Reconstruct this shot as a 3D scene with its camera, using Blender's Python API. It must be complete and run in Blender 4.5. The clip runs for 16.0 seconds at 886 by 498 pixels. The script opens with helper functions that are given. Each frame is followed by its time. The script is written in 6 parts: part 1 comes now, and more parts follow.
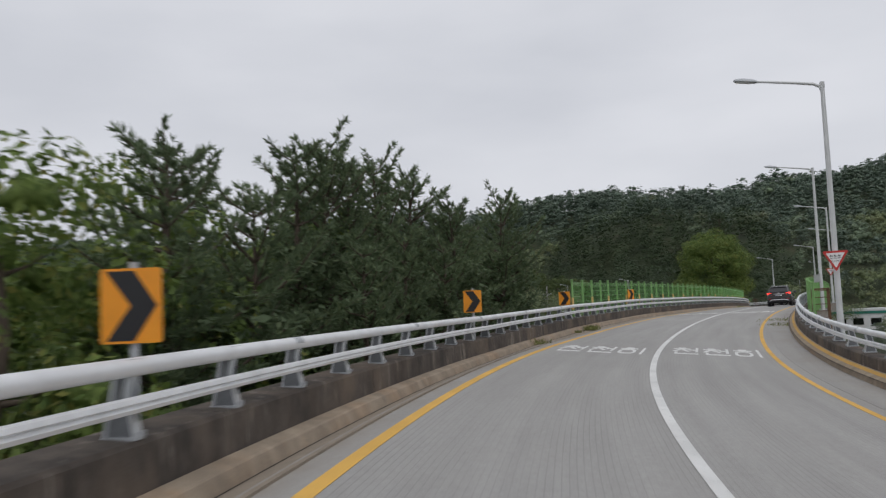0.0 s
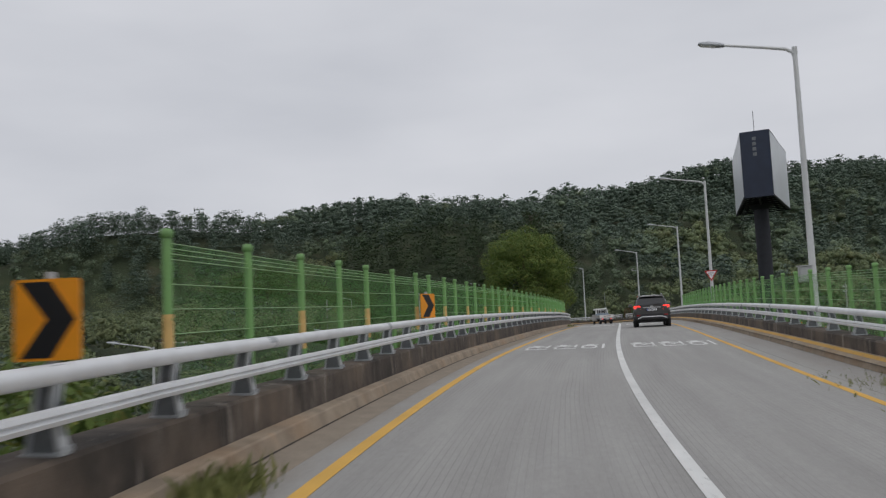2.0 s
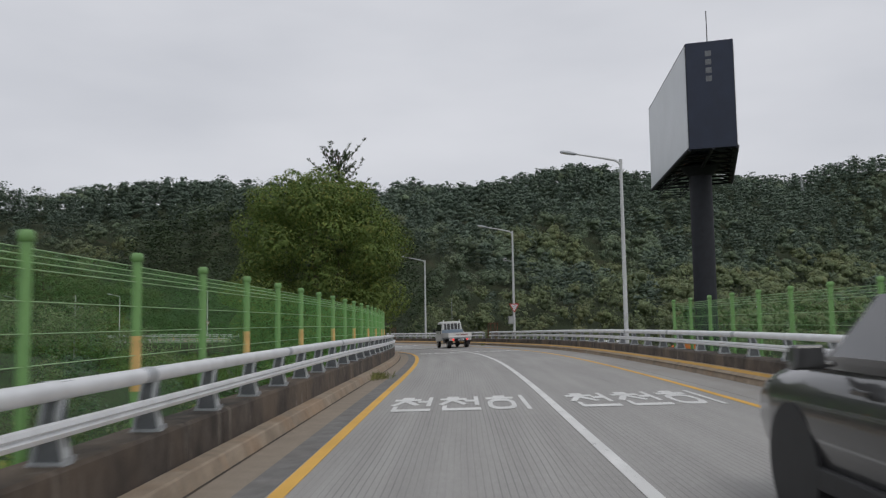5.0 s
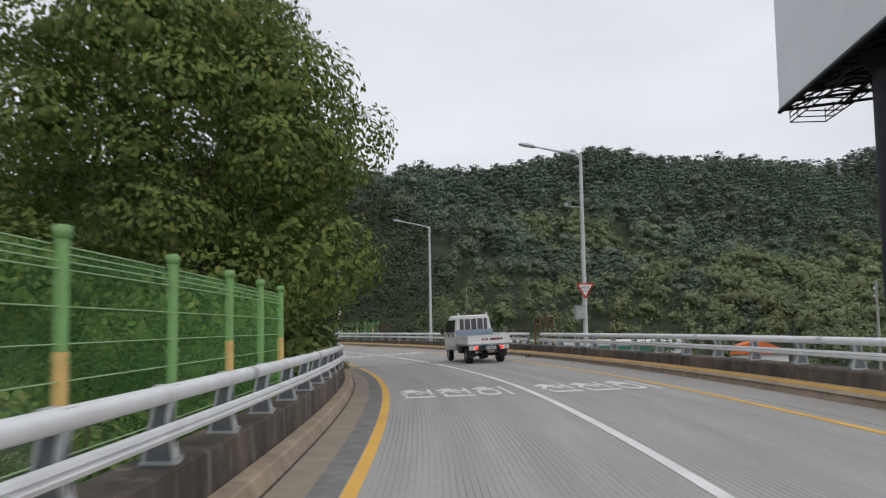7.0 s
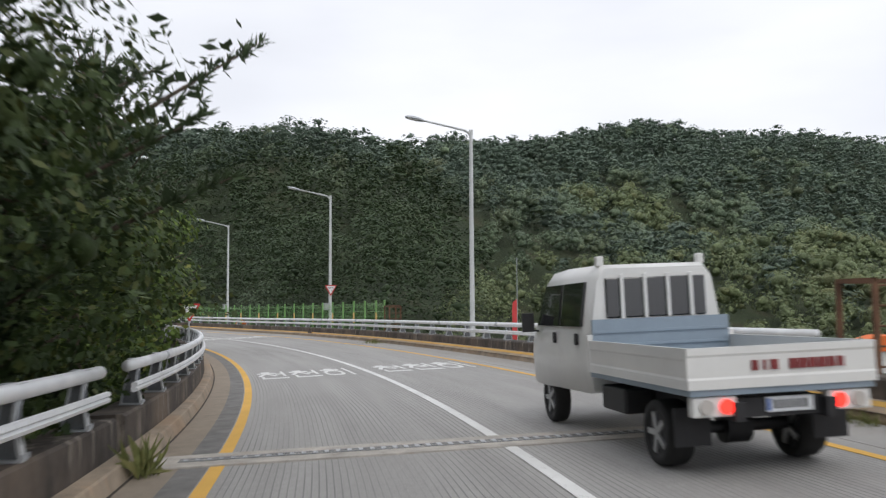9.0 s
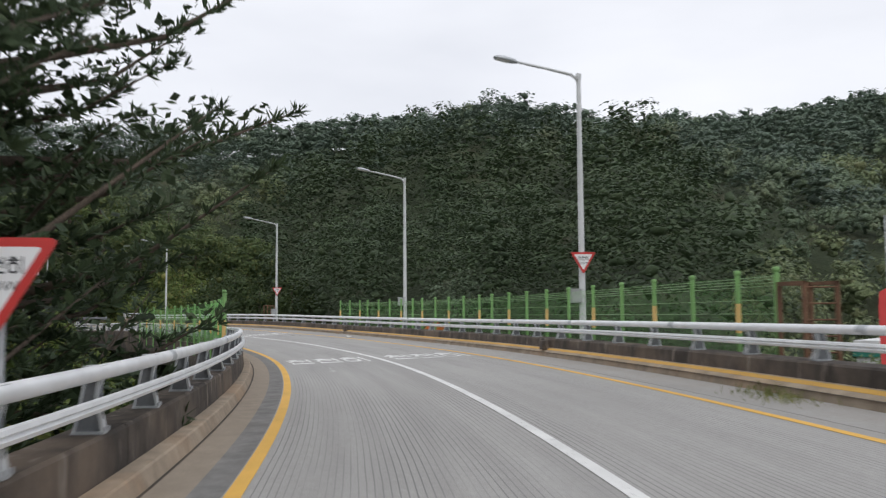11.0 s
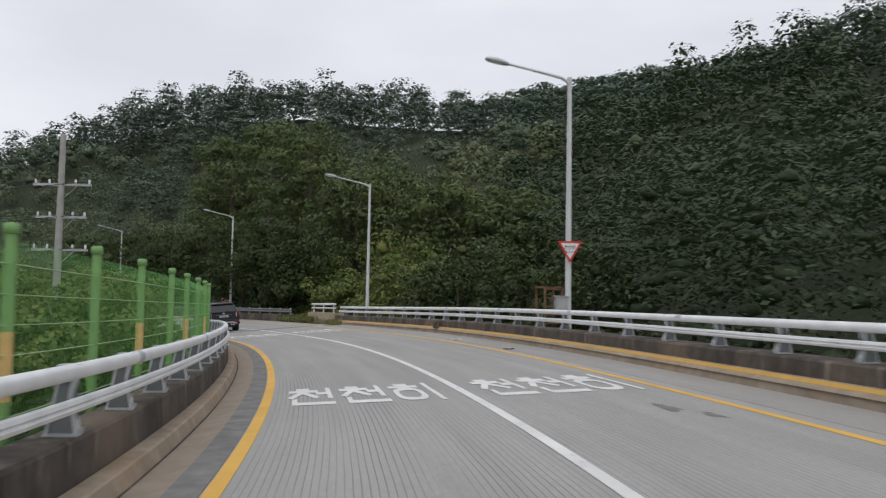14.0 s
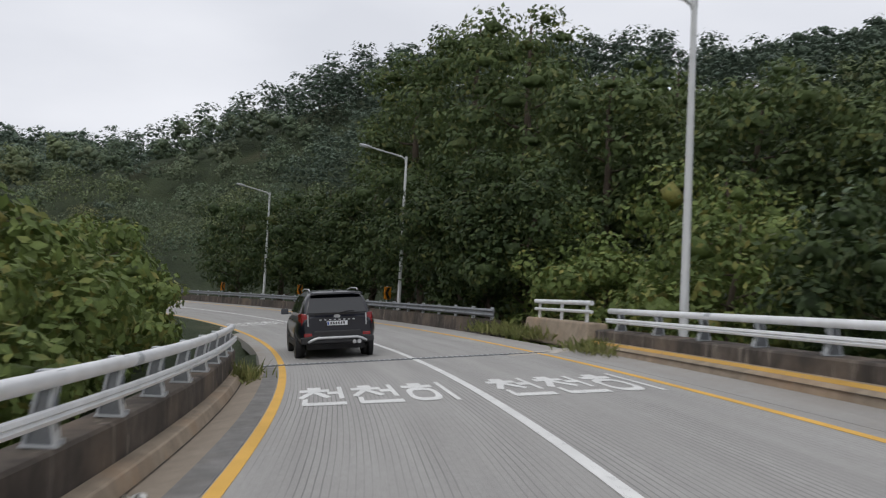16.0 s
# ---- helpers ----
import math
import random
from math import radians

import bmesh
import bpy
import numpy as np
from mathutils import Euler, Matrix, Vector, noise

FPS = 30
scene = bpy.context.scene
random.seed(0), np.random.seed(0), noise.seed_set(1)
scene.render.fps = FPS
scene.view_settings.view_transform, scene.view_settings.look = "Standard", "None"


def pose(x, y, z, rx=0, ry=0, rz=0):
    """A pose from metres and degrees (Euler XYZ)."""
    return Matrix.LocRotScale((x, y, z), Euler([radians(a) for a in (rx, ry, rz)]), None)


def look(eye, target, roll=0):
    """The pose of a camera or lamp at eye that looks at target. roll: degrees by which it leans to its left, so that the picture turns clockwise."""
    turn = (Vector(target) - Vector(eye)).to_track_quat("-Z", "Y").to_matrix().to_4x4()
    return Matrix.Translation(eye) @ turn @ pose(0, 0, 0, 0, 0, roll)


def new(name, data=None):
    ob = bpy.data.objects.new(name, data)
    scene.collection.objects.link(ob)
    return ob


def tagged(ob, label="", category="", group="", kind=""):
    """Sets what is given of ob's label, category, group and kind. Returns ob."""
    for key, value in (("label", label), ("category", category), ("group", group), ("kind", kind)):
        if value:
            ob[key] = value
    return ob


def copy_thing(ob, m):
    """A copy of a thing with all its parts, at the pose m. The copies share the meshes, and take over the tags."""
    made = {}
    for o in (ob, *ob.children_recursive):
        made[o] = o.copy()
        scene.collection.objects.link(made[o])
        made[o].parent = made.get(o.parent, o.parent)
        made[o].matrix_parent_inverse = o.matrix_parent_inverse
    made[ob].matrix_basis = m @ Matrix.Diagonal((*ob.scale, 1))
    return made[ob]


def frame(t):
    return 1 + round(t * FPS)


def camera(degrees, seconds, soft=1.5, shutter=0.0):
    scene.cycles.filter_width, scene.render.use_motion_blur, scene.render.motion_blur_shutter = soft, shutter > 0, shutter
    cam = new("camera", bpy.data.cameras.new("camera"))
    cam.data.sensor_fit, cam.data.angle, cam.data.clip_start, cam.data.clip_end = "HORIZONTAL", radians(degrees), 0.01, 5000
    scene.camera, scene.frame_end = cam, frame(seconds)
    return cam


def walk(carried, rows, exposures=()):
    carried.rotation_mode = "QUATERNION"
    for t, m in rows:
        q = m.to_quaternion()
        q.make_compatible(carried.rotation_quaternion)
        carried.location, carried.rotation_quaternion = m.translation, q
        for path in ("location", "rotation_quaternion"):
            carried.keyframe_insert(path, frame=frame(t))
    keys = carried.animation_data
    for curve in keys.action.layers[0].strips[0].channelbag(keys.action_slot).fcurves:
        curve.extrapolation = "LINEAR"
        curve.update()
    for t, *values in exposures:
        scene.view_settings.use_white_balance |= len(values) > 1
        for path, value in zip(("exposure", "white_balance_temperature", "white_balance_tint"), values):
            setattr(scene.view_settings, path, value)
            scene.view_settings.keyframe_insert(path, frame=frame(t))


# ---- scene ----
cam = camera(54.99, 16.0, soft=1.25, shutter=0.22)

# seconds, x, y, z, yaw, pitch, roll
PATH = [
    (0.0, 1.13, 1.86, 1.163, 26.62, 4.56, 2.38),
    (0.5, -1.56, 9.03, 1.239, 22.39, 4.66, 2.15),
    (1.0, -3.65, 16.38, 1.337, 18.86, 4.71, 2.10),
    (1.5, -5.25, 23.85, 1.436, 15.47, 4.85, 2.43),
    (2.0, -6.46, 31.35, 1.581, 12.73, 4.98, 2.61),
    (2.5, -7.38, 38.82, 1.735, 10.51, 5.05, 2.25),
    (3.0, -8.08, 46.18, 1.930, 8.30, 4.96, 1.81),
    (3.5, -8.48, 53.44, 2.085, 6.21, 4.89, 1.33),
    (4.0, -8.72, 60.71, 2.199, 4.37, 4.89, 0.97),
    (4.5, -8.81, 67.93, 2.271, 2.98, 4.96, 0.85),
    (5.0, -8.86, 75.13, 2.315, 2.12, 5.05, 0.89),
    (5.5, -8.96, 82.28, 2.341, 1.83, 5.10, 1.04),
    (6.0, -9.23, 89.38, 2.363, 2.17, 5.06, 1.25),
    (6.5, -9.64, 96.46, 2.379, 2.80, 4.97, 1.35),
    (7.0, -10.06, 103.46, 2.347, 2.86, 4.73, 0.95),
    (7.5, -10.48, 110.37, 2.298, 2.42, 4.39, 0.57),
    (8.0, -10.91, 117.15, 2.232, 2.18, 4.28, 0.46),
    (8.5, -11.46, 123.84, 2.139, 3.28, 3.98, 0.29),
    (9.0, -12.19, 130.41, 2.044, 4.98, 3.79, 0.35),
    (9.5, -13.34, 136.92, 1.917, 7.72, 3.76, 0.53),
    (10.0, -14.91, 143.37, 1.793, 11.13, 3.81, 0.69),
    (10.5, -16.92, 149.75, 1.694, 14.87, 3.91, 0.70),
    (11.0, -19.38, 156.05, 1.663, 18.61, 3.98, 0.41),
    (11.5, -22.06, 162.35, 1.636, 22.20, 3.99, -0.08),
    (12.0, -25.10, 168.61, 1.597, 25.20, 3.86, -0.22),
    (12.5, -28.46, 174.71, 1.550, 27.84, 4.05, -0.47),
    (13.0, -32.10, 180.69, 1.479, 30.30, 3.94, -0.57),
    (13.5, -36.19, 186.62, 1.410, 33.43, 3.85, -0.83),
    (14.0, -40.73, 192.41, 1.356, 36.76, 3.80, -0.99),
    (14.5, -45.67, 197.97, 1.337, 39.90, 3.67, -1.57),
    (15.0, -50.89, 203.29, 1.321, 43.38, 3.53, -1.96),
    (15.5, -56.55, 208.41, 1.309, 47.10, 3.42, -2.33),
    (16.0, -62.55, 213.14, 1.278, 50.63, 3.23, -2.84),
]
walk(cam, [(t, pose(x, y, z, 90 + pitch, roll, yaw)) for t, x, y, z, yaw, pitch, roll in PATH],
     exposures=[(0.0, 0.0), (0.6, -0.14), (1.5, -0.12), (3.5, -0.26), (5.8, 0.04), (7.0, 0.22), (8.2, 0.52), (11.0, 0.45), (12.0, 0.30), (16.0, 0.26)])

# ---- sky and light: a bright, evenly overcast afternoon ----
world = bpy.data.worlds.new("overcast_sky")
scene.world = world
world.use_nodes = True
wn, wl = world.node_tree.nodes, world.node_tree.links
wn.clear()
sky = wn.new("ShaderNodeTexSky")
sky.sky_type, sky.sun_disc = "NISHITA", False
sky.sun_elevation, sky.sun_rotation = radians(48), radians(150)
sky.air_density, sky.dust_density, sky.ozone_density = 1.0, 4.0, 1.0
pale = wn.new("ShaderNodeHueSaturation")
pale.inputs["Saturation"].default_value = 0.25
pale.inputs["Value"].default_value = 0.09
wcoord = wn.new("ShaderNodeTexCoord")
wmap = wn.new("ShaderNodeMapping")
wmap.inputs["Scale"].default_value = (1.0, 1.0, 3.2)
wnoise = wn.new("ShaderNodeTexNoise")
wnoise.inputs["Scale"].default_value = 2.2
wnoise.inputs["Detail"].default_value = 5.0
wnoise.inputs["Roughness"].default_value = 0.45
wramp = wn.new("ShaderNodeValToRGB")
wramp.color_ramp.elements[0].position, wramp.color_ramp.elements[0].color = 0.36, (0.64, 0.66, 0.72, 1)
wramp.color_ramp.elements[1].position, wramp.color_ramp.elements[1].color = 0.66, (0.78, 0.795, 0.85, 1)
wmix = wn.new("ShaderNodeMixRGB")
wmix.inputs["Fac"].default_value = 0.85
wback = wn.new("ShaderNodeBackground")
wback.inputs["Strength"].default_value = 1.0
wout = wn.new("ShaderNodeOutputWorld")
wl.new(sky.outputs[0], pale.inputs["Color"])
wl.new(wcoord.outputs["Generated"], wmap.inputs["Vector"])
wl.new(wmap.outputs[0], wnoise.inputs["Vector"])
wl.new(wnoise.outputs["Fac"], wramp.inputs["Fac"])
wl.new(pale.outputs[0], wmix.inputs["Color1"])
wl.new(wramp.outputs[0], wmix.inputs["Color2"])
wl.new(wmix.outputs[0], wback.inputs["Color"])
wl.new(wback.outputs[0], wout.inputs["Surface"])

sun_data = bpy.data.lights.new("sun", "SUN")
sun_data.energy, sun_data.angle, sun_data.color = 0.5, radians(30), (1.0, 0.97, 0.93)
sun = new("sun", sun_data)
sun.matrix_world = look((0, 0, 60), (-20, 40, 0))


# ---- materials ----
def shader(name):
    m = bpy.data.materials.new(name)
    m.use_nodes = True
    nt = m.node_tree
    return m, nt, nt.nodes["Principled BSDF"]


def node(nt, kind, **values):
    n = nt.nodes.new(kind)
    for key, value in values.items():
        n.inputs[key].default_value = value
    return n


def ramp(nt, source, stops):
    r = nt.nodes.new("ShaderNodeValToRGB")
    els = r.color_ramp.elements
    els[0].position, els[0].color = stops[0][0], (*stops[0][1], 1)
    els[1].position, els[1].color = stops[-1][0], (*stops[-1][1], 1)
    for p, c in stops[1:-1]:
        e = els.new(p)
        e.color = (*c, 1)
    nt.links.new(source, r.inputs["Fac"])
    return r.outputs["Color"]


def mixed(nt, fac, a, b, mode="MIX"):
    m = nt.nodes.new("ShaderNodeMixRGB")
    m.blend_type = mode
    for key, v in (("Fac", fac), ("Color1", a), ("Color2", b)):
        if isinstance(v, (int, float)):
            m.inputs[key].default_value = v
        elif isinstance(v, tuple):
            m.inputs[key].default_value = (*v, 1)
        else:
            nt.links.new(v, m.inputs[key])
    return m.outputs[0]


def coords(nt, kind="Object", scale=(1, 1, 1)):
    c = nt.nodes.new("ShaderNodeTexCoord")
    mp = nt.nodes.new("ShaderNodeMapping")
    mp.inputs["Scale"].default_value = scale
    nt.links.new(c.outputs[kind], mp.inputs["Vector"])
    return mp.outputs[0]


def noisy(nt, vec, scale, detail=4.0, rough=0.55):
    n = node(nt, "ShaderNodeTexNoise", Scale=scale, Detail=detail, Roughness=rough)
    nt.links.new(vec, n.inputs["Vector"])
    return n.outputs["Fac"]


def bump(nt, bsdf, height, strength=0.3, distance=0.01):
    b = node(nt, "ShaderNodeBump", Strength=strength, Distance=distance)
    nt.links.new(height, b.inputs["Height"])
    nt.links.new(b.outputs[0], bsdf.inputs["Normal"])


def plain(name, colour, rough=0.5, metal=0.0, vary=0.12, scale=6.0, coat=0.0):
    """Paint, plastic or metal with faint soiling at two scales."""
    m, nt, b = shader(name)
    v = coords(nt)
    dirt = noisy(nt, v, scale)
    fine = noisy(nt, v, scale * 9, 2)
    lo = tuple(c * (1 - vary) for c in colour)
    hi = tuple(min(1, c * (1 + vary)) for c in colour)
    col = ramp(nt, dirt, [(0.3, lo), (0.7, hi)])
    col = mixed(nt, 0.15, col, ramp(nt, fine, [(0.35, lo), (0.65, hi)]))
    nt.links.new(col, b.inputs["Base Color"])
    b.inputs["Roughness"].default_value = rough
    b.inputs["Metallic"].default_value = metal
    b.inputs["Coat Weight"].default_value = coat
    return m


def worn_concrete(name, base, dark, rust=(0.30, 0.20, 0.12), streak=0.6, rusty=0.35, wash=None, even=0.0):
    """Old concrete: grain, large stains and streaks that run down."""
    m, nt, b = shader(name)
    v = coords(nt)
    big = noisy(nt, v, 0.55, 5)
    mid = noisy(nt, v, 3.5, 6, 0.65)
    run = noisy(nt, coords(nt, scale=(0.9, 0.9, 0.35)), 1.6, 7, 0.7)
    grain = noisy(nt, v, 60, 3)
    drip = noisy(nt, coords(nt, scale=(3.2, 3.2, 0.55)), 1.3, 6, 0.65)
    col = ramp(nt, mid, [(0.28, tuple(c * (0.62 + 0.22 * even) for c in base)), (0.72, tuple(min(1, c * (1.32 - 0.18 * even)) for c in base))])
    col = mixed(nt, ramp(nt, run, [(0.44, (0, 0, 0)), (0.60, (streak,) * 3)]), col, dark)
    col = mixed(nt, ramp(nt, big, [(0.50, (0, 0, 0)), (0.66, (rusty,) * 3)]), col, rust)
    col = mixed(nt, ramp(nt, drip, [(0.58, (0, 0, 0)), (0.68, (0.55 * streak + (0.25 if wash else 0.1),) * 3)]), col, wash or tuple(min(1, c * 1.3) for c in rust))
    col = mixed(nt, 0.25, col, ramp(nt, grain, [(0.3, (0.3, 0.3, 0.3)), (0.7, (0.75, 0.75, 0.75))]), "OVERLAY")
    nt.links.new(col, b.inputs["Base Color"])
    b.inputs["Roughness"].default_value = 0.92
    bump(nt, b, grain, 0.5, 0.008)
    return m


def road_surface():
    """Pale grooved concrete: lengthwise tining, tyre tracks, patches."""
    m, nt, b = shader("grooved_concrete")
    uv = coords(nt, "UV")
    sep = nt.nodes.new("ShaderNodeSeparateXYZ")
    nt.links.new(uv, sep.inputs[0])
    wob = noisy(nt, coords(nt, "UV", (1.0, 0.25, 1)), 0.8, 3)
    add = node(nt, "ShaderNodeMath")
    add.operation = "MULTIPLY_ADD"
    nt.links.new(wob, add.inputs[0])
    add.inputs[1].default_value = 0.06
    nt.links.new(sep.outputs[0], add.inputs[2])
    mul = node(nt, "ShaderNodeMath")
    mul.operation = "MULTIPLY"
    nt.links.new(add.outputs[0], mul.inputs[0])
    mul.inputs[1].default_value = 2 * math.pi / 0.068
    sine = node(nt, "ShaderNodeMath")
    sine.operation = "SINE"
    nt.links.new(mul.outputs[0], sine.inputs[0])
    patchy = noisy(nt, coords(nt, "UV", (1.3, 0.12, 1)), 1.1, 4)
    line = ramp(nt, sine.outputs[0], [(0.72, (0, 0, 0)), (0.96, (1, 1, 1))])
    vis = ramp(nt, patchy, [(0.36, (0.06, 0.06, 0.06)), (0.64, (0.75, 0.75, 0.75))])
    groove = mixed(nt, 1.0, line, vis, "MULTIPLY")
    along = node(nt, "ShaderNodeMapRange")
    along.inputs["From Min"].default_value, along.inputs["From Max"].default_value = 60.0, 150.0
    along.inputs["To Min"].default_value, along.inputs["To Max"].default_value = 0.35, 1.0
    nt.links.new(sep.outputs[1], along.inputs["Value"])
    groove = mixed(nt, 1.0, groove, along.outputs[0], "MULTIPLY")
    lane = node(nt, "ShaderNodeMath")
    lane.operation = "COMPARE"
    nt.links.new(sep.outputs[0], lane.inputs[0])
    lane.inputs[1].default_value, lane.inputs[2].default_value = 0.0, 3.02
    groove = mixed(nt, 1.0, groove, lane.outputs[0], "MULTIPLY")
    v = coords(nt)
    big = noisy(nt, v, 0.18, 5)
    mid = noisy(nt, coords(nt, "UV", (2.2, 0.10, 1)), 1.0, 5)
    grain = noisy(nt, v, 90, 3, 0.7)
    speck = noisy(nt, v, 14, 4, 0.7)
    col = ramp(nt, mid, [(0.28, (0.295, 0.288, 0.276)), (0.72, (0.375, 0.368, 0.352))])
    col = mixed(nt, ramp(nt, big, [(0.45, (0, 0, 0)), (0.75, (0.35, 0.35, 0.35))]), col, (0.275, 0.268, 0.256))
    col = mixed(nt, 0.35, col, ramp(nt, grain, [(0.25, (0.25, 0.25, 0.25)), (0.75, (0.75, 0.75, 0.75))]), "OVERLAY")
    col = mixed(nt, 0.18, col, ramp(nt, speck, [(0.3, (0.25, 0.25, 0.25)), (0.7, (0.75, 0.75, 0.75))]), "OVERLAY")
    col = mixed(nt, groove, col, (0.13, 0.13, 0.13))
    # dust and soil gathered on the outer shoulder
    side = node(nt, "ShaderNodeMapRange")
    side.inputs["From Min"].default_value, side.inputs["From Max"].default_value = 3.15, 4.0
    side.inputs["To Min"].default_value, side.inputs["To Max"].default_value = 0.05, 0.4
    nt.links.new(sep.outputs[0], side.inputs["Value"])
    inner = node(nt, "ShaderNodeMapRange")
    inner.inputs["From Min"].default_value, inner.inputs["From Max"].default_value = -3.2, -3.6
    inner.inputs["To Min"].default_value, inner.inputs["To Max"].default_value = 0.0, 0.8
    nt.links.new(sep.outputs[0], inner.inputs["Value"])
    both_sides = node(nt, "ShaderNodeMath")
    both_sides.operation = "MAXIMUM"
    nt.links.new(side.outputs[0], both_sides.inputs[0])
    nt.links.new(inner.outputs[0], both_sides.inputs[1])
    dusty = ramp(nt, noisy(nt, coords(nt, scale=(1, 1, 1)), 0.8, 7, 0.7), [(0.30, (0.15, 0.15, 0.15)), (0.62, (1, 1, 1))])
    col = mixed(nt, mixed(nt, 1.0, both_sides.outputs[0], dusty, "MULTIPLY"), col, (0.255, 0.215, 0.17))
    nt.links.new(col, b.inputs["Base Color"])
    b.inputs["Roughness"].default_value = 0.88
    inv = node(nt, "ShaderNodeMath")
    inv.operation = "SUBTRACT"
    nt.links.new(grain, inv.inputs[0])
    nt.links.new(groove, inv.inputs[1])
    bump(nt, b, inv.outputs[0], 0.5, 0.006)
    return m


def road_paint(name, colour, under=(0.25, 0.25, 0.245), wear=0.5):
    m, nt, b = shader(name)
    v = coords(nt)
    chips = noisy(nt, v, 9, 8, 0.75)
    soft = noisy(nt, v, 0.9, 4)
    grain = noisy(nt, v, 70, 3, 0.7)
    col = ramp(nt, soft, [(0.3, tuple(c * 0.8 for c in colour)), (0.7, colour)])
    col = mixed(nt, ramp(nt, chips, [(wear + 0.08, (0, 0, 0)), (wear + 0.2, (0.8, 0.8, 0.8))]), col, under)
    col = mixed(nt, 0.2, col, ramp(nt, grain, [(0.3, (0.25, 0.25, 0.25)), (0.7, (0.75, 0.75, 0.75))]), "OVERLAY")
    nt.links.new(col, b.inputs["Base Color"])
    b.inputs["Roughness"].default_value = 0.8
    bump(nt, b, chips, 0.2, 0.004)
    return m


def foliage(name, dark, light, yellow=None, thin=0.35, patch=0.6, relief=0.12, grain=2.3):
    """Leaves: each leaf its own tint, some light passing through."""
    m, nt, b = shader(name)
    geo = nt.nodes.new("ShaderNodeNewGeometry")
    v = coords(nt)
    big = noisy(nt, v, 0.22, 3)
    tint = ramp(nt, geo.outputs["Random Per Island"], [(0.0, dark), (0.8, light), (1.0, yellow or light)])
    warm = noisy(nt, v, 0.055, 3)
    col = mixed(nt, patch, tint, ramp(nt, big, [(0.32, tuple(c * 0.8 for c in dark)), (0.68, tuple(c * 1.15 for c in light))]))
    fine = noisy(nt, v, grain, 6, 0.78)
    col = mixed(nt, 0.6, col, ramp(nt, fine, [(0.32, (0.26, 0.26, 0.26)), (0.62, (0.86, 0.86, 0.86))]), "OVERLAY")
    if yellow:
        col = mixed(nt, ramp(nt, warm, [(0.52, (0, 0, 0)), (0.72, (0.45, 0.45, 0.45))]), col, tuple(c * 0.75 for c in yellow))
    nt.links.new(col, b.inputs["Base Color"])
    b.inputs["Roughness"].default_value = 0.6
    b.inputs["Specular IOR Level"].default_value = 0.25
    bump(nt, b, fine, 0.4 if relief < 0.3 else 1.0, relief)
    tr = nt.nodes.new("ShaderNodeBsdfTranslucent")
    nt.links.new(col, tr.inputs["Color"])
    mx = node(nt, "ShaderNodeMixShader", Fac=thin)
    nt.links.new(b.outputs[0], mx.inputs[1])
    nt.links.new(tr.outputs[0], mx.inputs[2])
    nt.links.new(mx.outputs[0], nt.nodes["Material Output"].inputs["Surface"])
    return m


def bark_material(name, base):
    m, nt, b = shader(name)
    v = coords(nt, scale=(6, 6, 1.2))
    r = noisy(nt, v, 3, 6, 0.7)
    nt.links.new(ramp(nt, r, [(0.3, tuple(c * 0.5 for c in base)), (0.7, base)]), b.inputs["Base Color"])
    b.inputs["Roughness"].default_value = 0.95
    bump(nt, b, r, 0.8, 0.03)
    return m


def ground_material():
    m, nt, b = shader("undergrowth")
    v = coords(nt)
    a = noisy(nt, v, 0.12, 6, 0.6)
    c = noisy(nt, v, 1.7, 6, 0.7)
    col = ramp(nt, a, [(0.3, (0.024, 0.035, 0.016)), (0.55, (0.042, 0.057, 0.025)), (0.75, (0.075, 0.070, 0.040))])
    col = mixed(nt, 0.5, col, ramp(nt, c, [(0.3, (0.2, 0.2, 0.2)), (0.7, (0.8, 0.8, 0.8))]), "OVERLAY")
    nt.links.new(col, b.inputs["Base Color"])
    b.inputs["Roughness"].default_value = 1.0
    bump(nt, b, c, 1.0, 0.3)
    return m


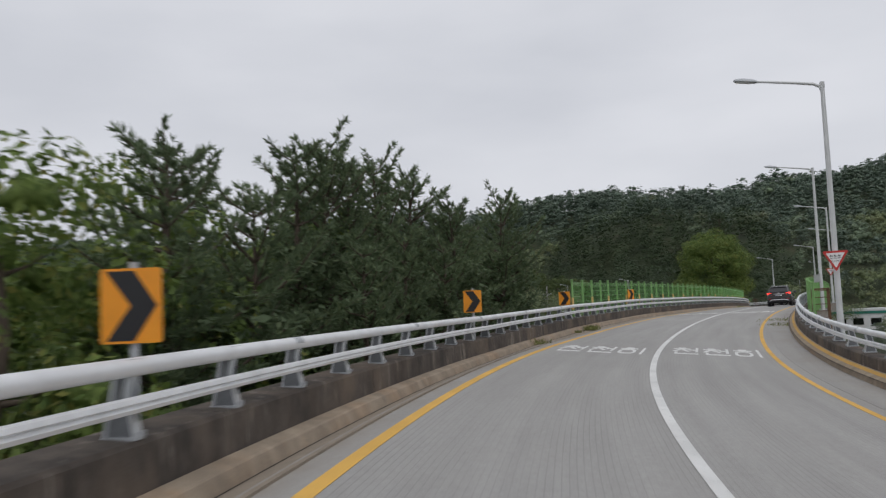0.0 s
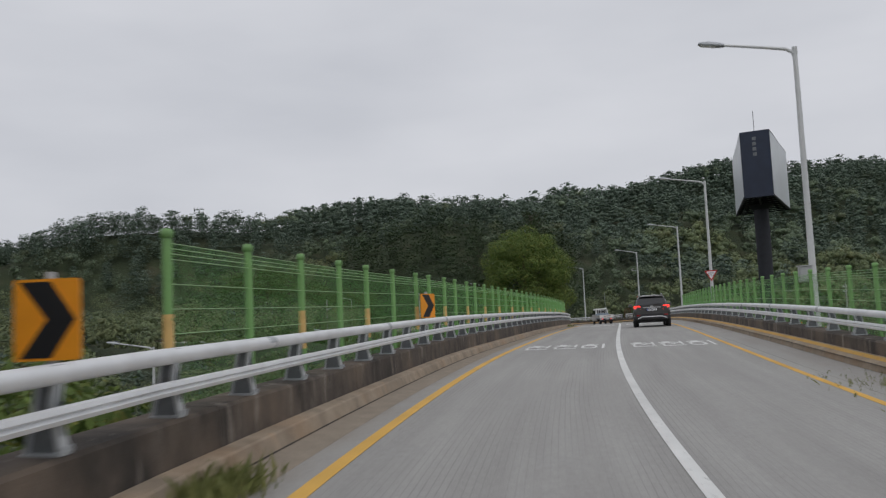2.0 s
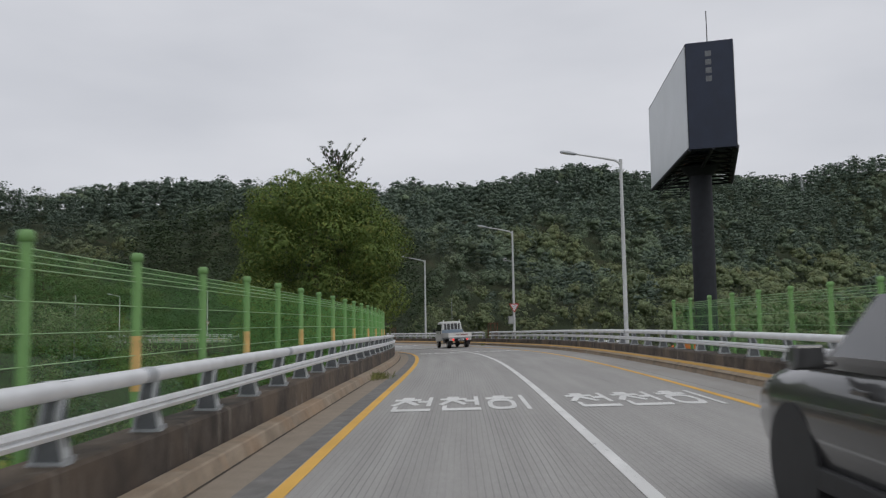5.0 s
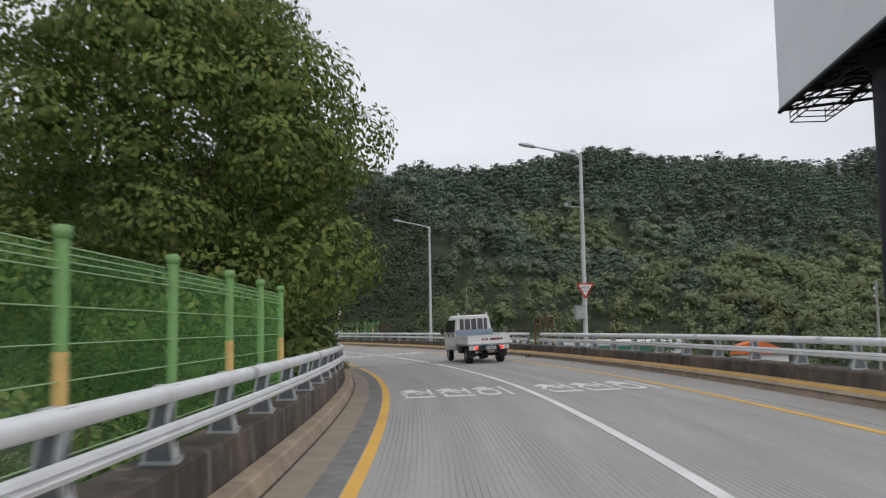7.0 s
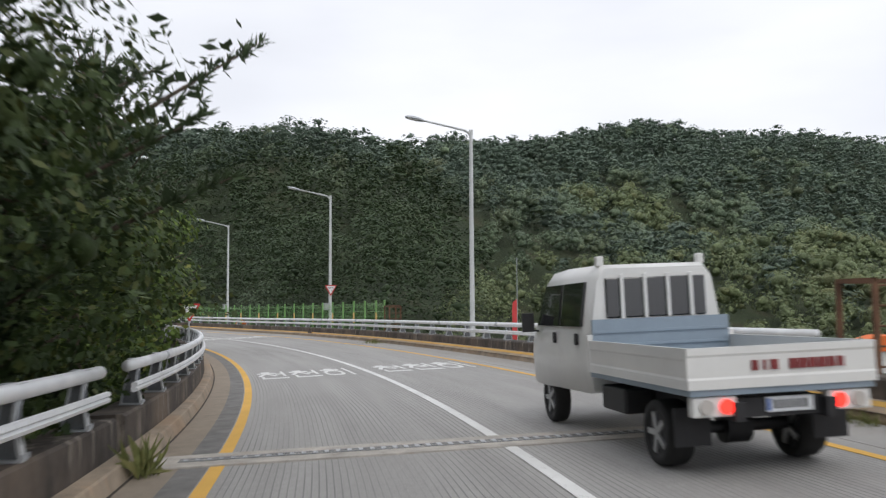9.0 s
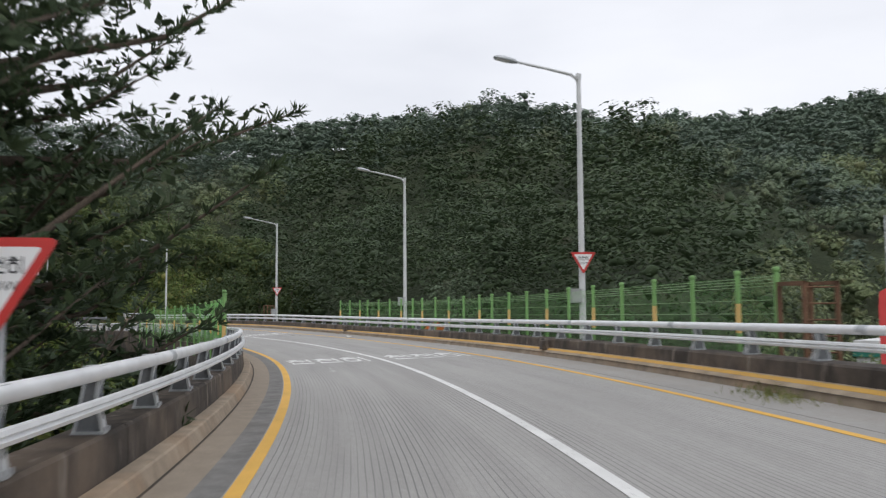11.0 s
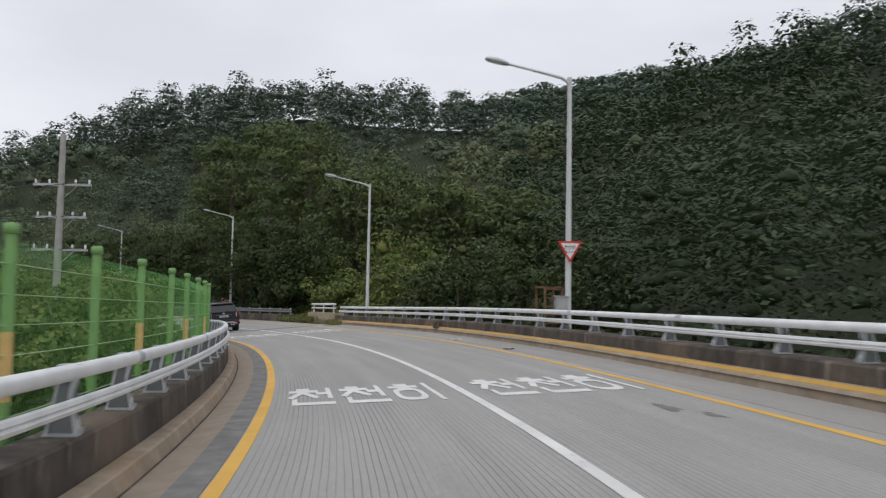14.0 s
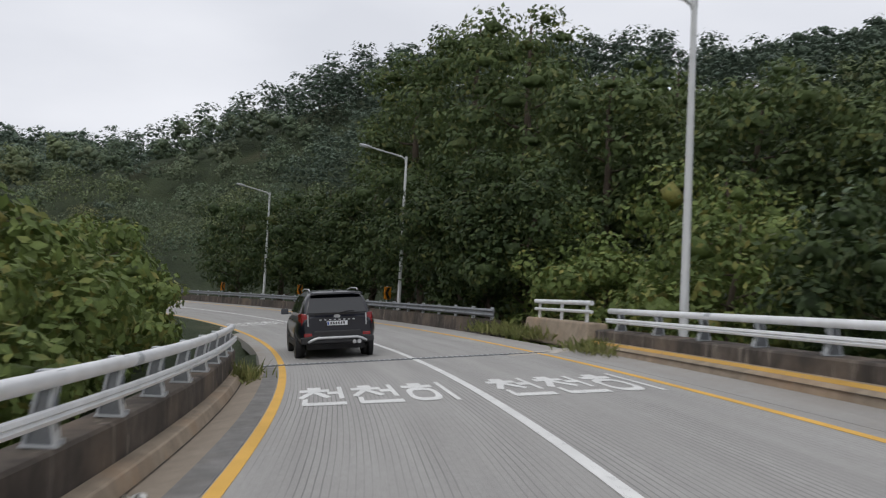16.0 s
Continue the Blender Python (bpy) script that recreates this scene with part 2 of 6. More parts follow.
MAT = {
    "road": road_surface(),
    "white_line": road_paint("white_road_paint", (0.76, 0.76, 0.74), wear=0.49),
    "yellow_line": road_paint("yellow_road_paint", (0.76, 0.44, 0.085), wear=0.55),
    "yellow_old": road_paint("faded_yellow_paint", (0.62, 0.36, 0.07), under=(0.30, 0.24, 0.17), wear=0.46),
    "parapet": worn_concrete("stained_concrete", (0.096, 0.078, 0.064), (0.030, 0.025, 0.021), rust=(0.20, 0.15, 0.11), streak=0.8, rusty=0.6, wash=(0.30, 0.26, 0.22)),
    "kerb": worn_concrete("tan_kerb_concrete", (0.335, 0.27, 0.20), (0.085, 0.066, 0.05), rust=(0.38, 0.22, 0.11), streak=0.3, rusty=0.3, even=0.6),
    "gutter": worn_concrete("dusty_gutter", (0.27, 0.225, 0.175), (0.17, 0.14, 0.11), rust=(0.31, 0.255, 0.19), streak=0.12, rusty=0.2, even=1.0),
    "mortar": worn_concrete("pale_joint_mortar", (0.46, 0.43, 0.385), (0.27, 0.25, 0.22), streak=0.4, rusty=0.2),
    "shoulder": worn_concrete("shoulder_concrete", (0.175, 0.168, 0.158), (0.12, 0.115, 0.11), streak=0.3, rusty=0.08),
    "girder": worn_concrete("girder_concrete", (0.40, 0.39, 0.37), (0.24, 0.23, 0.21)),
    "rail": plain("silver_rail_paint", (0.74, 0.75, 0.76), 0.45, 0.12, 0.10, 3.0),
    # zinc darkened for the shade on the post webs; also on other steel
    "post_web": plain("shade_toned_zinc", (0.17, 0.18, 0.19), 0.6, 0.2, 0.35, 6.0),
    "spill": road_paint("spilt_white_paint", (0.56, 0.56, 0.54), under=(0.33, 0.325, 0.31), wear=0.40),
    "stain": worn_concrete("old_oil_stain", (0.19, 0.185, 0.175), (0.11, 0.105, 0.10), streak=0.3, rusty=0.1),
    "soil": worn_concrete("dark_soil", (0.055, 0.045, 0.036), (0.03, 0.025, 0.02), streak=0.4, rusty=0.2),
    "asphalt": worn_concrete("dark_asphalt", (0.185, 0.180, 0.172), (0.14, 0.136, 0.13), rust=(0.15, 0.13, 0.11), streak=0.3, rusty=0.2),
    # the same zinc made paler for the light on the road-side flange
    "post_face": plain("light_toned_zinc", (0.58, 0.60, 0.61), 0.5, 0.2, 0.14, 5.0),
    "post": plain("grey_steel_post", (0.44, 0.46, 0.48), 0.5, 0.25, 0.16, 5.0),
    "lamp": plain("grey_lamp_steel", (0.56, 0.57, 0.57), 0.5, 0.15, 0.08, 2.0),
    "dark_metal": plain("dark_steel", (0.014, 0.016, 0.022), 0.65, 0.0, 0.3, 2.0),
    "green": plain("green_fence_coating", (0.185, 0.36, 0.12), 0.45, 0.0, 0.16, 3.0),
    "green_wire": plain("green_wire_coating", (0.135, 0.36, 0.09), 0.5, 0.0, 0.1, 3.0),
    "pale_wire": plain("pale_green_wire", (0.34, 0.50, 0.26), 0.5, 0.0, 0.1, 3.0),
    "band": plain("yellow_reflector_band", (0.70, 0.46, 0.17), 0.5, 0.0, 0.15, 5.0),
    "sign_orange": plain("orange_sign_sheet", (0.80, 0.30, 0.015), 0.45, 0.0, 0.08, 3.0),
    "sign_black": plain("black_sign_sheet", (0.012, 0.012, 0.014), 0.45, 0.0, 0.2, 3.0),
    "sign_red": plain("red_sign_sheet", (0.52, 0.035, 0.03), 0.45, 0.0, 0.08, 3.0),
    "sign_white": plain("white_sign_sheet", (0.74, 0.74, 0.74), 0.5, 0.0, 0.06, 3.0),
    "sign_back": plain("sign_back_aluminium", (0.5, 0.5, 0.5), 0.45, 0.5, 0.1, 3.0),
    "ground": ground_material(),
    "leaf": foliage("broad_leaves", (0.050, 0.088, 0.022), (0.170, 0.235, 0.060), (0.27, 0.24, 0.06), 0.35, 0.35),
    # leaf colour darkened to stand in for the shade under the trees
    "leaf_dark": foliage("shade_toned_leaves", (0.022, 0.039, 0.014), (0.058, 0.086, 0.027), (0.12, 0.12, 0.035), 0.2, 0.4),
    "leaf_light": foliage("pale_leaves", (0.070, 0.108, 0.030), (0.160, 0.205, 0.058), (0.29, 0.24, 0.07), 0.25, 0.4),
    "leaf_locust": foliage("locust_leaves", (0.044, 0.070, 0.028), (0.104, 0.140, 0.050), (0.20, 0.19, 0.06), 0.25, 0.4),
    "needle": foliage("pine_needles", (0.068, 0.100, 0.055), (0.152, 0.202, 0.106), (0.18, 0.21, 0.10), 0.35, 0.4),
    # dark conifer needles; on the grove the dark tone stands in for shade
    "needle_dark": foliage("dark_needles", (0.028, 0.046, 0.024), (0.064, 0.094, 0.045), (0.085, 0.11, 0.05), 0.2, 0.5),
    # far pine and broadleaf tints: air haze put into the colour, paler and bluer
    "needle_hazed": foliage("hazed_pine_needles", (0.088, 0.126, 0.100), (0.143, 0.192, 0.138), (0.155, 0.20, 0.12), 0.15, 0.75, 0.6, 1.1),
    "leaf_hazed": foliage("hazed_broad_leaves", (0.104, 0.146, 0.100), (0.178, 0.232, 0.140), (0.25, 0.24, 0.125), 0.15, 0.75, 0.6, 1.1),
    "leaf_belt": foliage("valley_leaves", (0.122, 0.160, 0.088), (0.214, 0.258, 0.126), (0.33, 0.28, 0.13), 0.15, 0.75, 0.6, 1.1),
    "grass": foliage("dry_grass", (0.08, 0.105, 0.03), (0.23, 0.24, 0.09), (0.36, 0.30, 0.14)),
    "bark": bark_material("tree_bark", (0.13, 0.10, 0.075)),
}


# ---- helpers for meshes ----
class Shape:
    """Collects vertices, faces and material slots for one mesh."""

    def __init__(self):
        self.v, self.f, self.m, self.s = [], [], [], []

    def add(self, verts, faces, slot=0, smooth=False):
        k = len(self.v)
        self.v.extend(tuple(p) for p in verts)
        for f in faces:
            self.f.append(tuple(i + k for i in f))
            self.m.append(slot)
            self.s.append(smooth)
        return self

    def box(self, c, size, slot=0, m=None, taper=(1.0, 1.0)):
        x, y, z = (a / 2 for a in size)
        tx, ty = taper
        pts = [Vector((sx * x * (tx if sz > 0 else 1), sy * y * (ty if sz > 0 else 1), sz * z))
               for sz in (-1, 1) for sx, sy in ((-1, -1), (1, -1), (1, 1), (-1, 1))]
        if m is not None:
            pts = [m @ p for p in pts]
        pts = [p + Vector(c) for p in pts]
        return self.add(pts, [(0, 3, 2, 1), (4, 5, 6, 7), (0, 1, 5, 4), (1, 2, 6, 5), (2, 3, 7, 6), (3, 0, 4, 7)], slot)

    def tube(self, points, radii, n=8, slot=0, caps=True, smooth=True):
        pts = [Vector(p) for p in points]
        if isinstance(radii, (int, float)):
            radii = [radii] * len(pts)
        rings, up = [], Vector((0, 0, 1))
        for i, p in enumerate(pts):
            d = (pts[min(i + 1, len(pts) - 1)] - pts[max(i - 1, 0)]).normalized()
            a = d.cross(up if abs(d.z) < 0.95 else Vector((0, 1, 0))).normalized()
            b = a.cross(d)
            rings.append([p + (a * math.cos(2 * math.pi * k / n) + b * math.sin(2 * math.pi * k / n)) * radii[i] for k in range(n)])
        verts = [q for r in rings for q in r]
        faces = [(i * n + k, i * n + (k + 1) % n, (i + 1) * n + (k + 1) % n, (i + 1) * n + k)
                 for i in range(len(pts) - 1) for k in range(n)]
        self.add(verts, faces, slot, smooth)
        if caps:
            self.add(rings[0], [tuple(range(n))], slot)
            self.add(rings[-1], [tuple(reversed(range(n)))], slot)
        return self

    def prism(self, outline, y0, y1, slot=0, m=None):
        """An outline in x, z pulled from y0 to y1."""
        n = len(outline)
        pts = [Vector((x, y0, z)) for x, z in outline] + [Vector((x, y1, z)) for x, z in outline]
        if m is not None:
            pts = [m @ p for p in pts]
        faces = [(i, (i + 1) % n, n + (i + 1) % n, n + i) for i in range(n)]
        faces += [tuple(reversed(range(n))), tuple(range(n, 2 * n))]
        return self.add(pts, faces, slot)

    def mesh(self, name, mats, bevel=0.0):
        me = bpy.data.meshes.new(name)
        me.from_pydata(self.v, [], self.f)
        me.polygons.foreach_set("material_index", self.m)
        me.polygons.foreach_set("use_smooth", self.s)
        for mt in mats:
            me.materials.append(mt)
        bm = bmesh.new()
        bm.from_mesh(me)
        bmesh.ops.recalc_face_normals(bm, faces=bm.faces)
        if bevel:
            bmesh.ops.bevel(bm, geom=[e for e in bm.edges if e.is_manifold and e.calc_face_angle(0) > 0.5], offset=bevel,
                            segments=2, affect="EDGES", profile=0.5, clamp_overlap=True)
        bm.to_mesh(me)
        bm.free()
        me.update()
        return me


def part(name, data, parent, label="", m=None):
    ob = new(name, data)
    ob.parent = parent
    if m is not None:
        ob.matrix_basis = m
    if label:
        tagged(ob, label)
    return ob


def thing(name, label, category, m=None, data=None, group="", kind=""):
    ob = new(name, data)
    if m is not None:
        ob.matrix_basis = m
    return tagged(ob, label, category, group, kind)


# ---- the road's line: curvature along its white centre line ----
CURV_S = np.arange(-40.0, 341.0, 12.0)
CURV = [-0.01160, -0.01170, -0.01164, -0.01103, -0.00937, -0.00901, -0.00864, -0.00724, -0.00559, -0.00326, -0.00077, 0.00013, -0.00005, 0.00126, 0.00421, 0.00646,
        0.00717, 0.00741, 0.00717, 0.00718, 0.00778, 0.00840, 0.00782, 0.00671, 0.00692, 0.00840, 0.00896, 0.00920, 0.00916, 0.00896, 0.00884, 0.00873]
LINE_S = np.arange(-40.0, 461.0, 1.0)
_head = np.cumsum(np.interp(LINE_S, CURV_S, CURV))
LINE_H = _head - _head[40] + 0.5578
_x, _y = np.cumsum(-np.sin(LINE_H)), np.cumsum(np.cos(LINE_H))
LINE_X, LINE_Y = _x - _x[40] + 10.392, _y - _y[40] - 13.343
GRADE_S = np.arange(-40.0, 341.0, 10.0)
GRADE_Z = [-1.261, -1.117, -0.956, -0.802, -0.659, -0.536, -0.441, -0.309, -0.159, 0.041, 0.340, 0.593, 0.735,
           0.845, 0.899, 0.926, 0.890, 0.828, 0.725, 0.561, 0.422, 0.303, 0.221, 0.157, 0.093, 0.001,
           -0.029, -0.053, -0.043, -0.085, -0.194, -0.270, -0.329, -0.364, -0.383, -0.402, -0.417, -0.428, -0.438]
BANK_S = np.arange(-40.0, 341.0, 20.0)
BANK = [-0.0705, -0.0812, -0.0901, -0.0924, -0.0804, -0.0243, 0.0009, 0.0108, 0.0149, 0.0190,
        0.0374, 0.0309, 0.0260, 0.0355, 0.0588, 0.0788, 0.0901, 0.0899, 0.0844, 0.0773]
# soften the joints of the grade and of the cross fall
_k = np.hanning(15) / np.hanning(15).sum()
LINE_Z = np.convolve(np.pad(np.interp(LINE_S, GRADE_S, GRADE_Z), 7, "edge"), _k, "valid")
LINE_B = np.convolve(np.pad(np.interp(LINE_S, BANK_S, BANK), 7, "edge"), _k, "valid")


def heading(s):
    return float(np.interp(s, LINE_S, LINE_H))


def at(s, off=0.0, h=0.0):
    """The place off metres right of the centre line at s, h above the carriageway's plane."""
    a = heading(s)
    if off < -3.6:     # the inner edge falls away a little more in the tight bends
        h -= (0.075 * min(1.0, max(0.0, (s - 200) / 25)) + 0.16 * min(1.0, max(0.0, (54 - s) / 14))) * min(1.0, (-3.6 - off) / 0.4)
    return Vector((np.interp(s, LINE_S, LINE_X) + math.cos(a) * off, np.interp(s, LINE_S, LINE_Y) + math.sin(a) * off,
                   np.interp(s, LINE_S, LINE_Z) + np.interp(s, LINE_S, LINE_B) * off + h))


def stand(s, off=0.0, h=0.0, turn=0.0):
    """An upright pose there: x to the right of the road, y along it."""
    return Matrix.Translation(at(s, off, h)) @ Matrix.Rotation(heading(s) + radians(turn), 4, "Z")


def sweep(name, s0, s1, outline, mats, step=2.0, closed=True, slots=None, smooth=False):
    """An outline of (off, h) drawn along the road, with across and along as texture coordinates."""
    ss = np.linspace(s0, s1, max(2, int(round((s1 - s0) / step)) + 1))
    n = len(outline)
    verts = [at(s, o, h) for s in ss for o, h in outline]
    faces, uvs, idx = [], [], []
    run = np.concatenate([[0], np.cumsum([math.hypot(outline[(k + 1) % n][0] - outline[k][0], outline[(k + 1) % n][1] - outline[k][1]) for k in range(n)])])
    for i in range(len(ss) - 1):
        for k in range(n if closed else n - 1):
            faces.append((i * n + k, (i + 1) * n + k, (i + 1) * n + (k + 1) % n, i * n + (k + 1) % n))
            u0 = outline[0][0] + run[k]
            u1 = outline[0][0] + run[k + 1]
            uvs += [(u0, ss[i]), (u0, ss[i + 1]), (u1, ss[i + 1]), (u1, ss[i])]
            idx.append(slots[k] if slots else 0)
    if closed:
        faces += [tuple(range(n)), tuple(reversed(range((len(ss) - 1) * n, len(ss) * n)))]
        uvs += [(0, 0)] * (2 * n)
        idx += [0, 0]
    me = bpy.data.meshes.new(name)
    me.from_pydata([tuple(v) for v in verts], [], faces)
    me.uv_layers.new(name="UVMap").data.foreach_set("uv", [c for uv in uvs for c in uv])
    me.polygons.foreach_set("material_index", idx)
    if smooth:
        me.polygons.foreach_set("use_smooth", [True] * len(faces))
    for mt in mats:
        me.materials.append(mt)
    me.update()
    return me


# ---- carriageway, kerbs, parapets ----
S_A, S_B, S_END = -36.0, 268.4, 350.0      # start, end of the bridge, end of the road
deck = thing("road", "grey concrete carriageway with fine lengthwise grooves", "road", kind="structure",
             data=sweep("road", S_A, S_END, [(-3.67, 0.0), (-3.13, 0.0), (-1.6, 0.0), (0.0, 0.0), (1.6, 0.0), (3.08, 0.0), (4.10, 0.0), (4.10, -0.28), (-3.67, -0.28)], [MAT["road"]], step=1.0))


def line_strip(label, off, width, mat, s0=S_A, s1=S_END, h=0.006, cat="road marking"):
    o = off - width / 2
    return thing("road_marking", label, cat, kind="structure",
                 data=sweep("road_marking", s0, s1, [(o, h), (o + width, h), (o + width, h - 0.003), (o, h - 0.003)], [mat], step=1.0))


line_strip("solid white painted lane line, worn at the edges", 0.0, 0.14, MAT["white_line"])
line_strip("solid yellow painted edge line beside the inner kerb", -3.166, 0.15, MAT["yellow_line"])
line_strip("solid yellow painted edge line beside the outer kerb", 3.096, 0.13, MAT["yellow_line"])


line_strip("dark soil line gathered along the foot of the inner kerb", -3.952, 0.03, MAT["soil"], S_A, S_B, 0.0185, "soil")
line_strip("dark joint under the painted stripe of the outer kerb", 4.182, 0.03, MAT["soil"], S_A, S_B, 0.178, "joint")
line_strip("dark asphalt strip between the inner edge line and the gutter", -3.41, 0.30, MAT["asphalt"], 98.0, S_B, 0.0045, "asphalt strip")


def long_piece(name, label, outline, mats, s0, s1, slots=None):
    return thing(name, label, name.replace("_", " "), kind="structure", data=sweep(name, s0, s1, outline, mats, step=1.0, slots=slots))


long_piece("gutter", "dusty tan concrete gutter along the parapet kerb",
           [(-3.97, 0.015), (-3.55, 0.003), (-3.55, -0.2), (-3.97, -0.2)], [MAT["gutter"]], S_A, S_B)
long_piece("kerb", "low tan concrete kerb ledge with flaked orange paint",
           [(-4.21, 0.185), (-4.045, 0.172), (-4.025, 0.155), (-3.97, 0.012), (-3.97, -0.2), (-4.21, -0.2)], [MAT["kerb"]], S_A, S_B)
long_piece("kerb", "low brown concrete kerb ledge on the outer side",
           [(4.17, -0.2), (4.17, 0.03), (4.20, 0.170), (4.23, 0.190), (4.43, 0.285), (4.43, -0.2)], [MAT["kerb"]], S_A, S_B)
long_piece("shoulder", "grey concrete shoulder rising to the outer kerb",
           [(3.42, 0.004), (4.17, 0.055), (4.17, -0.2), (3.42, -0.2)], [MAT["road"]], S_A, S_B)
thing("kerb_stripe", "old yellow stripe painted along the sloping kerb top", "kerb stripe", kind="structure",
      data=sweep("kerb_stripe", S_A, S_B, [(4.305, 0.2291), (4.395, 0.2719), (4.395, 0.2685), (4.305, 0.2257)], [MAT["yellow_old"]], step=1.0))


def parapet(side, s0, s1, top, label):
    """A concrete upstand in cast lengths with open joints between them."""
    base = thing("parapet", label, "parapet", kind="structure",
                 data=sweep("parapet", s0, s1, [(side * 4.50, -0.3), (side * 4.66, -0.3), (side * 4.66, -0.95), (side * 4.50, -0.95)], [MAT["parapet"]]))
    a, b = (-4.22, -4.70) if side < 0 else (4.43, 4.93)
    sgn = 1 if side > 0 else -1
    n = int((s1 - s0) / 5.0)
    for i in range(n):
        u, w = s0 + i * (s1 - s0) / n, s0 + (i + 1) * (s1 - s0) / n - 0.015
        me = sweep("concrete_panel", u, w, [(a, 0.05), (a + sgn * 0.015, top - 0.03), (a + sgn * 0.045, top), (b - sgn * 0.03, top),
                                            (b, top - 0.03), (b, -0.7), (a + sgn * 0.12, -0.7)], [MAT["parapet"]], step=1.0)
        part("concrete_panel", me, base)
    return base


TOP_L, TOP_R = 0.55, 0.54
for a, b in ((S_A, 157.0), (157.4, S_B)):
    parapet(-1, a, b, TOP_L, "stained brown concrete bridge parapet below the inner rail")
    parapet(1, a, b, TOP_R, "stained brown concrete bridge parapet below the outer rail")

# deck girder and piers below the bridge
thing("bridge_girder", "grey concrete box girder carrying the curved bridge deck", "girder", kind="structure",
      data=sweep("bridge_girder", S_A, S_B - 2, [(-4.68, -0.29), (4.9, -0.29), (4.9, -0.6), (3.0, -0.8), (2.4, -2.2), (-2.4, -2.2), (-3.0, -0.8), (-4.68, -0.6)],
                 [MAT["girder"]], step=3.0))


def pier(s):
    sh = Shape()
    p = at(s, 0, -2.2)
    m = Matrix.Rotation(heading(s), 4, "Z")
    sh.tube([(p.x, p.y, -9.0), (p.x, p.y, p.z - 0.9)], 0.85, 20)
    sh.box((p.x, p.y, p.z - 0.47), (4.4, 1.8, 0.9), m=m)
    return thing("bridge_pier", "round grey concrete bridge pier with a cap beam", "pier", kind="structure", data=sh.mesh("bridge_pier", [MAT["girder"]]))


for s in range(-20, 262, 35):
    pier(s)


def joint(s):
    """A bridge expansion joint: two steel edges with a comb between them, set in pale mortar."""
    j = thing("expansion_joint", "steel comb expansion joint across the carriageway between pale mortar bands", "expansion joint", kind="structure",
              data=sweep("expansion_joint", s - 0.42, s + 0.42, [(-3.95, 0.022), (3.4, 0.008), (4.17, 0.062), (4.17, -0.05), (-3.95, -0.05)], [MAT["mortar"]], step=0.3))
    for d in (-0.07, 0.07):
        part("steel_edge", sweep("steel_edge", s + d - 0.025, s + d + 0.025, [(-3.62, 0.030), (3.4, 0.014), (3.4, -0.05), (-3.62, -0.05)], [MAT["post_web"]], step=0.05), j)
    comb = Shape()
    for k in range(54):
        o = -3.55 + k * 0.128
        comb.box(at(s, o, 0.020), (0.05, 0.16, 0.012), m=Matrix.Rotation(heading(s), 4, "Z"))
    part("comb", comb.mesh("comb", [MAT["post"]]), j)


joint(157.2)
joint(268.8)


# ---- lettering on the carriageway: three syllables a lane, drawn long for drivers ----
def stroke(sh, pts, w, m, closed=False):
    """A flat band of width w through points in a unit box."""
    n = len(pts)
    for i in range(n - 1 + (1 if closed else 0)):
        a, b = Vector((*pts[i], 0)), Vector((*pts[(i + 1) % n], 0))
        d = b - a
        q = Vector((-d.y, d.x, 0)).normalized()
        e = d.normalized() * w * 0.35
        wq = w * (0.5 + 0.28 * abs(d.normalized().x))
        c = [a - e + q * wq, a - e - q * wq, b + e - q * wq, b + e + q * wq]
        sh.add([m(p.x, p.y) for p in c], [(0, 1, 2, 3)])


def ring(cx, cy, rx, ry, n=20):
    turn = [2 * math.pi * k / n for k in range(n)]
    def square(c):
        return math.copysign(abs(c) ** 0.72, c)
    return [(cx + rx * square(math.cos(a)), cy + ry * square(math.sin(a))) for a in turn]


SLOW_A = [[(0.20, 0.97), (0.42, 0.97)], [(0.04, 0.82), (0.60, 0.82)], [(0.33, 0.82), (0.06, 0.42)], [(0.33, 0.72), (0.58, 0.42)],
          [(0.62, 0.66), (0.84, 0.66)], [(0.86, 1.0), (0.86, 0.34)], [(0.14, 0.30), (0.14, 0.05)], [(0.14, 0.05), (0.90, 0.05)]]
SLOW_B = [[(0.22, 0.97), (0.44, 0.97)], [(0.04, 0.82), (0.62, 0.82)], [(0.86, 1.02), (0.86, -0.02)]]


def letters(sh, place, w):
    """The three syllables side by side; place(u, v) gives the point for u along the line, v up the letters."""
    for i, sign in enumerate((SLOW_A, SLOW_A, SLOW_B)):
        for pts in sign:
            stroke(sh, pts, w, lambda x, y, i=i: place((i + x * 0.92 + 0.04) / 3, y))
    stroke(sh, ring(0.33, 0.36, 0.26, 0.30), w, lambda x, y: place((2 + x * 0.92 + 0.04) / 3, y), True)


def lane_word(s, off):
    sh = Shape()
    cells = []
    letters(sh, lambda u, v: at(s + v * 2.42, off + (u - 0.5) * 2.56, 0.008), 0.10)
    thing("road_lettering", "white painted slow-down lettering on the lane", "road lettering", group="lane lettering",
          kind="structure", data=sh.mesh("road_lettering", [MAT["white_line"]]))


for s in (41.7, 73.3, 105.8, 138.4, 169.6, 200.9, 230.6, 260.8, 291.0):
    lane_word(s, -1.59)
    lane_word(s + (0.8 if s < 50 else 0.05), 1.61)


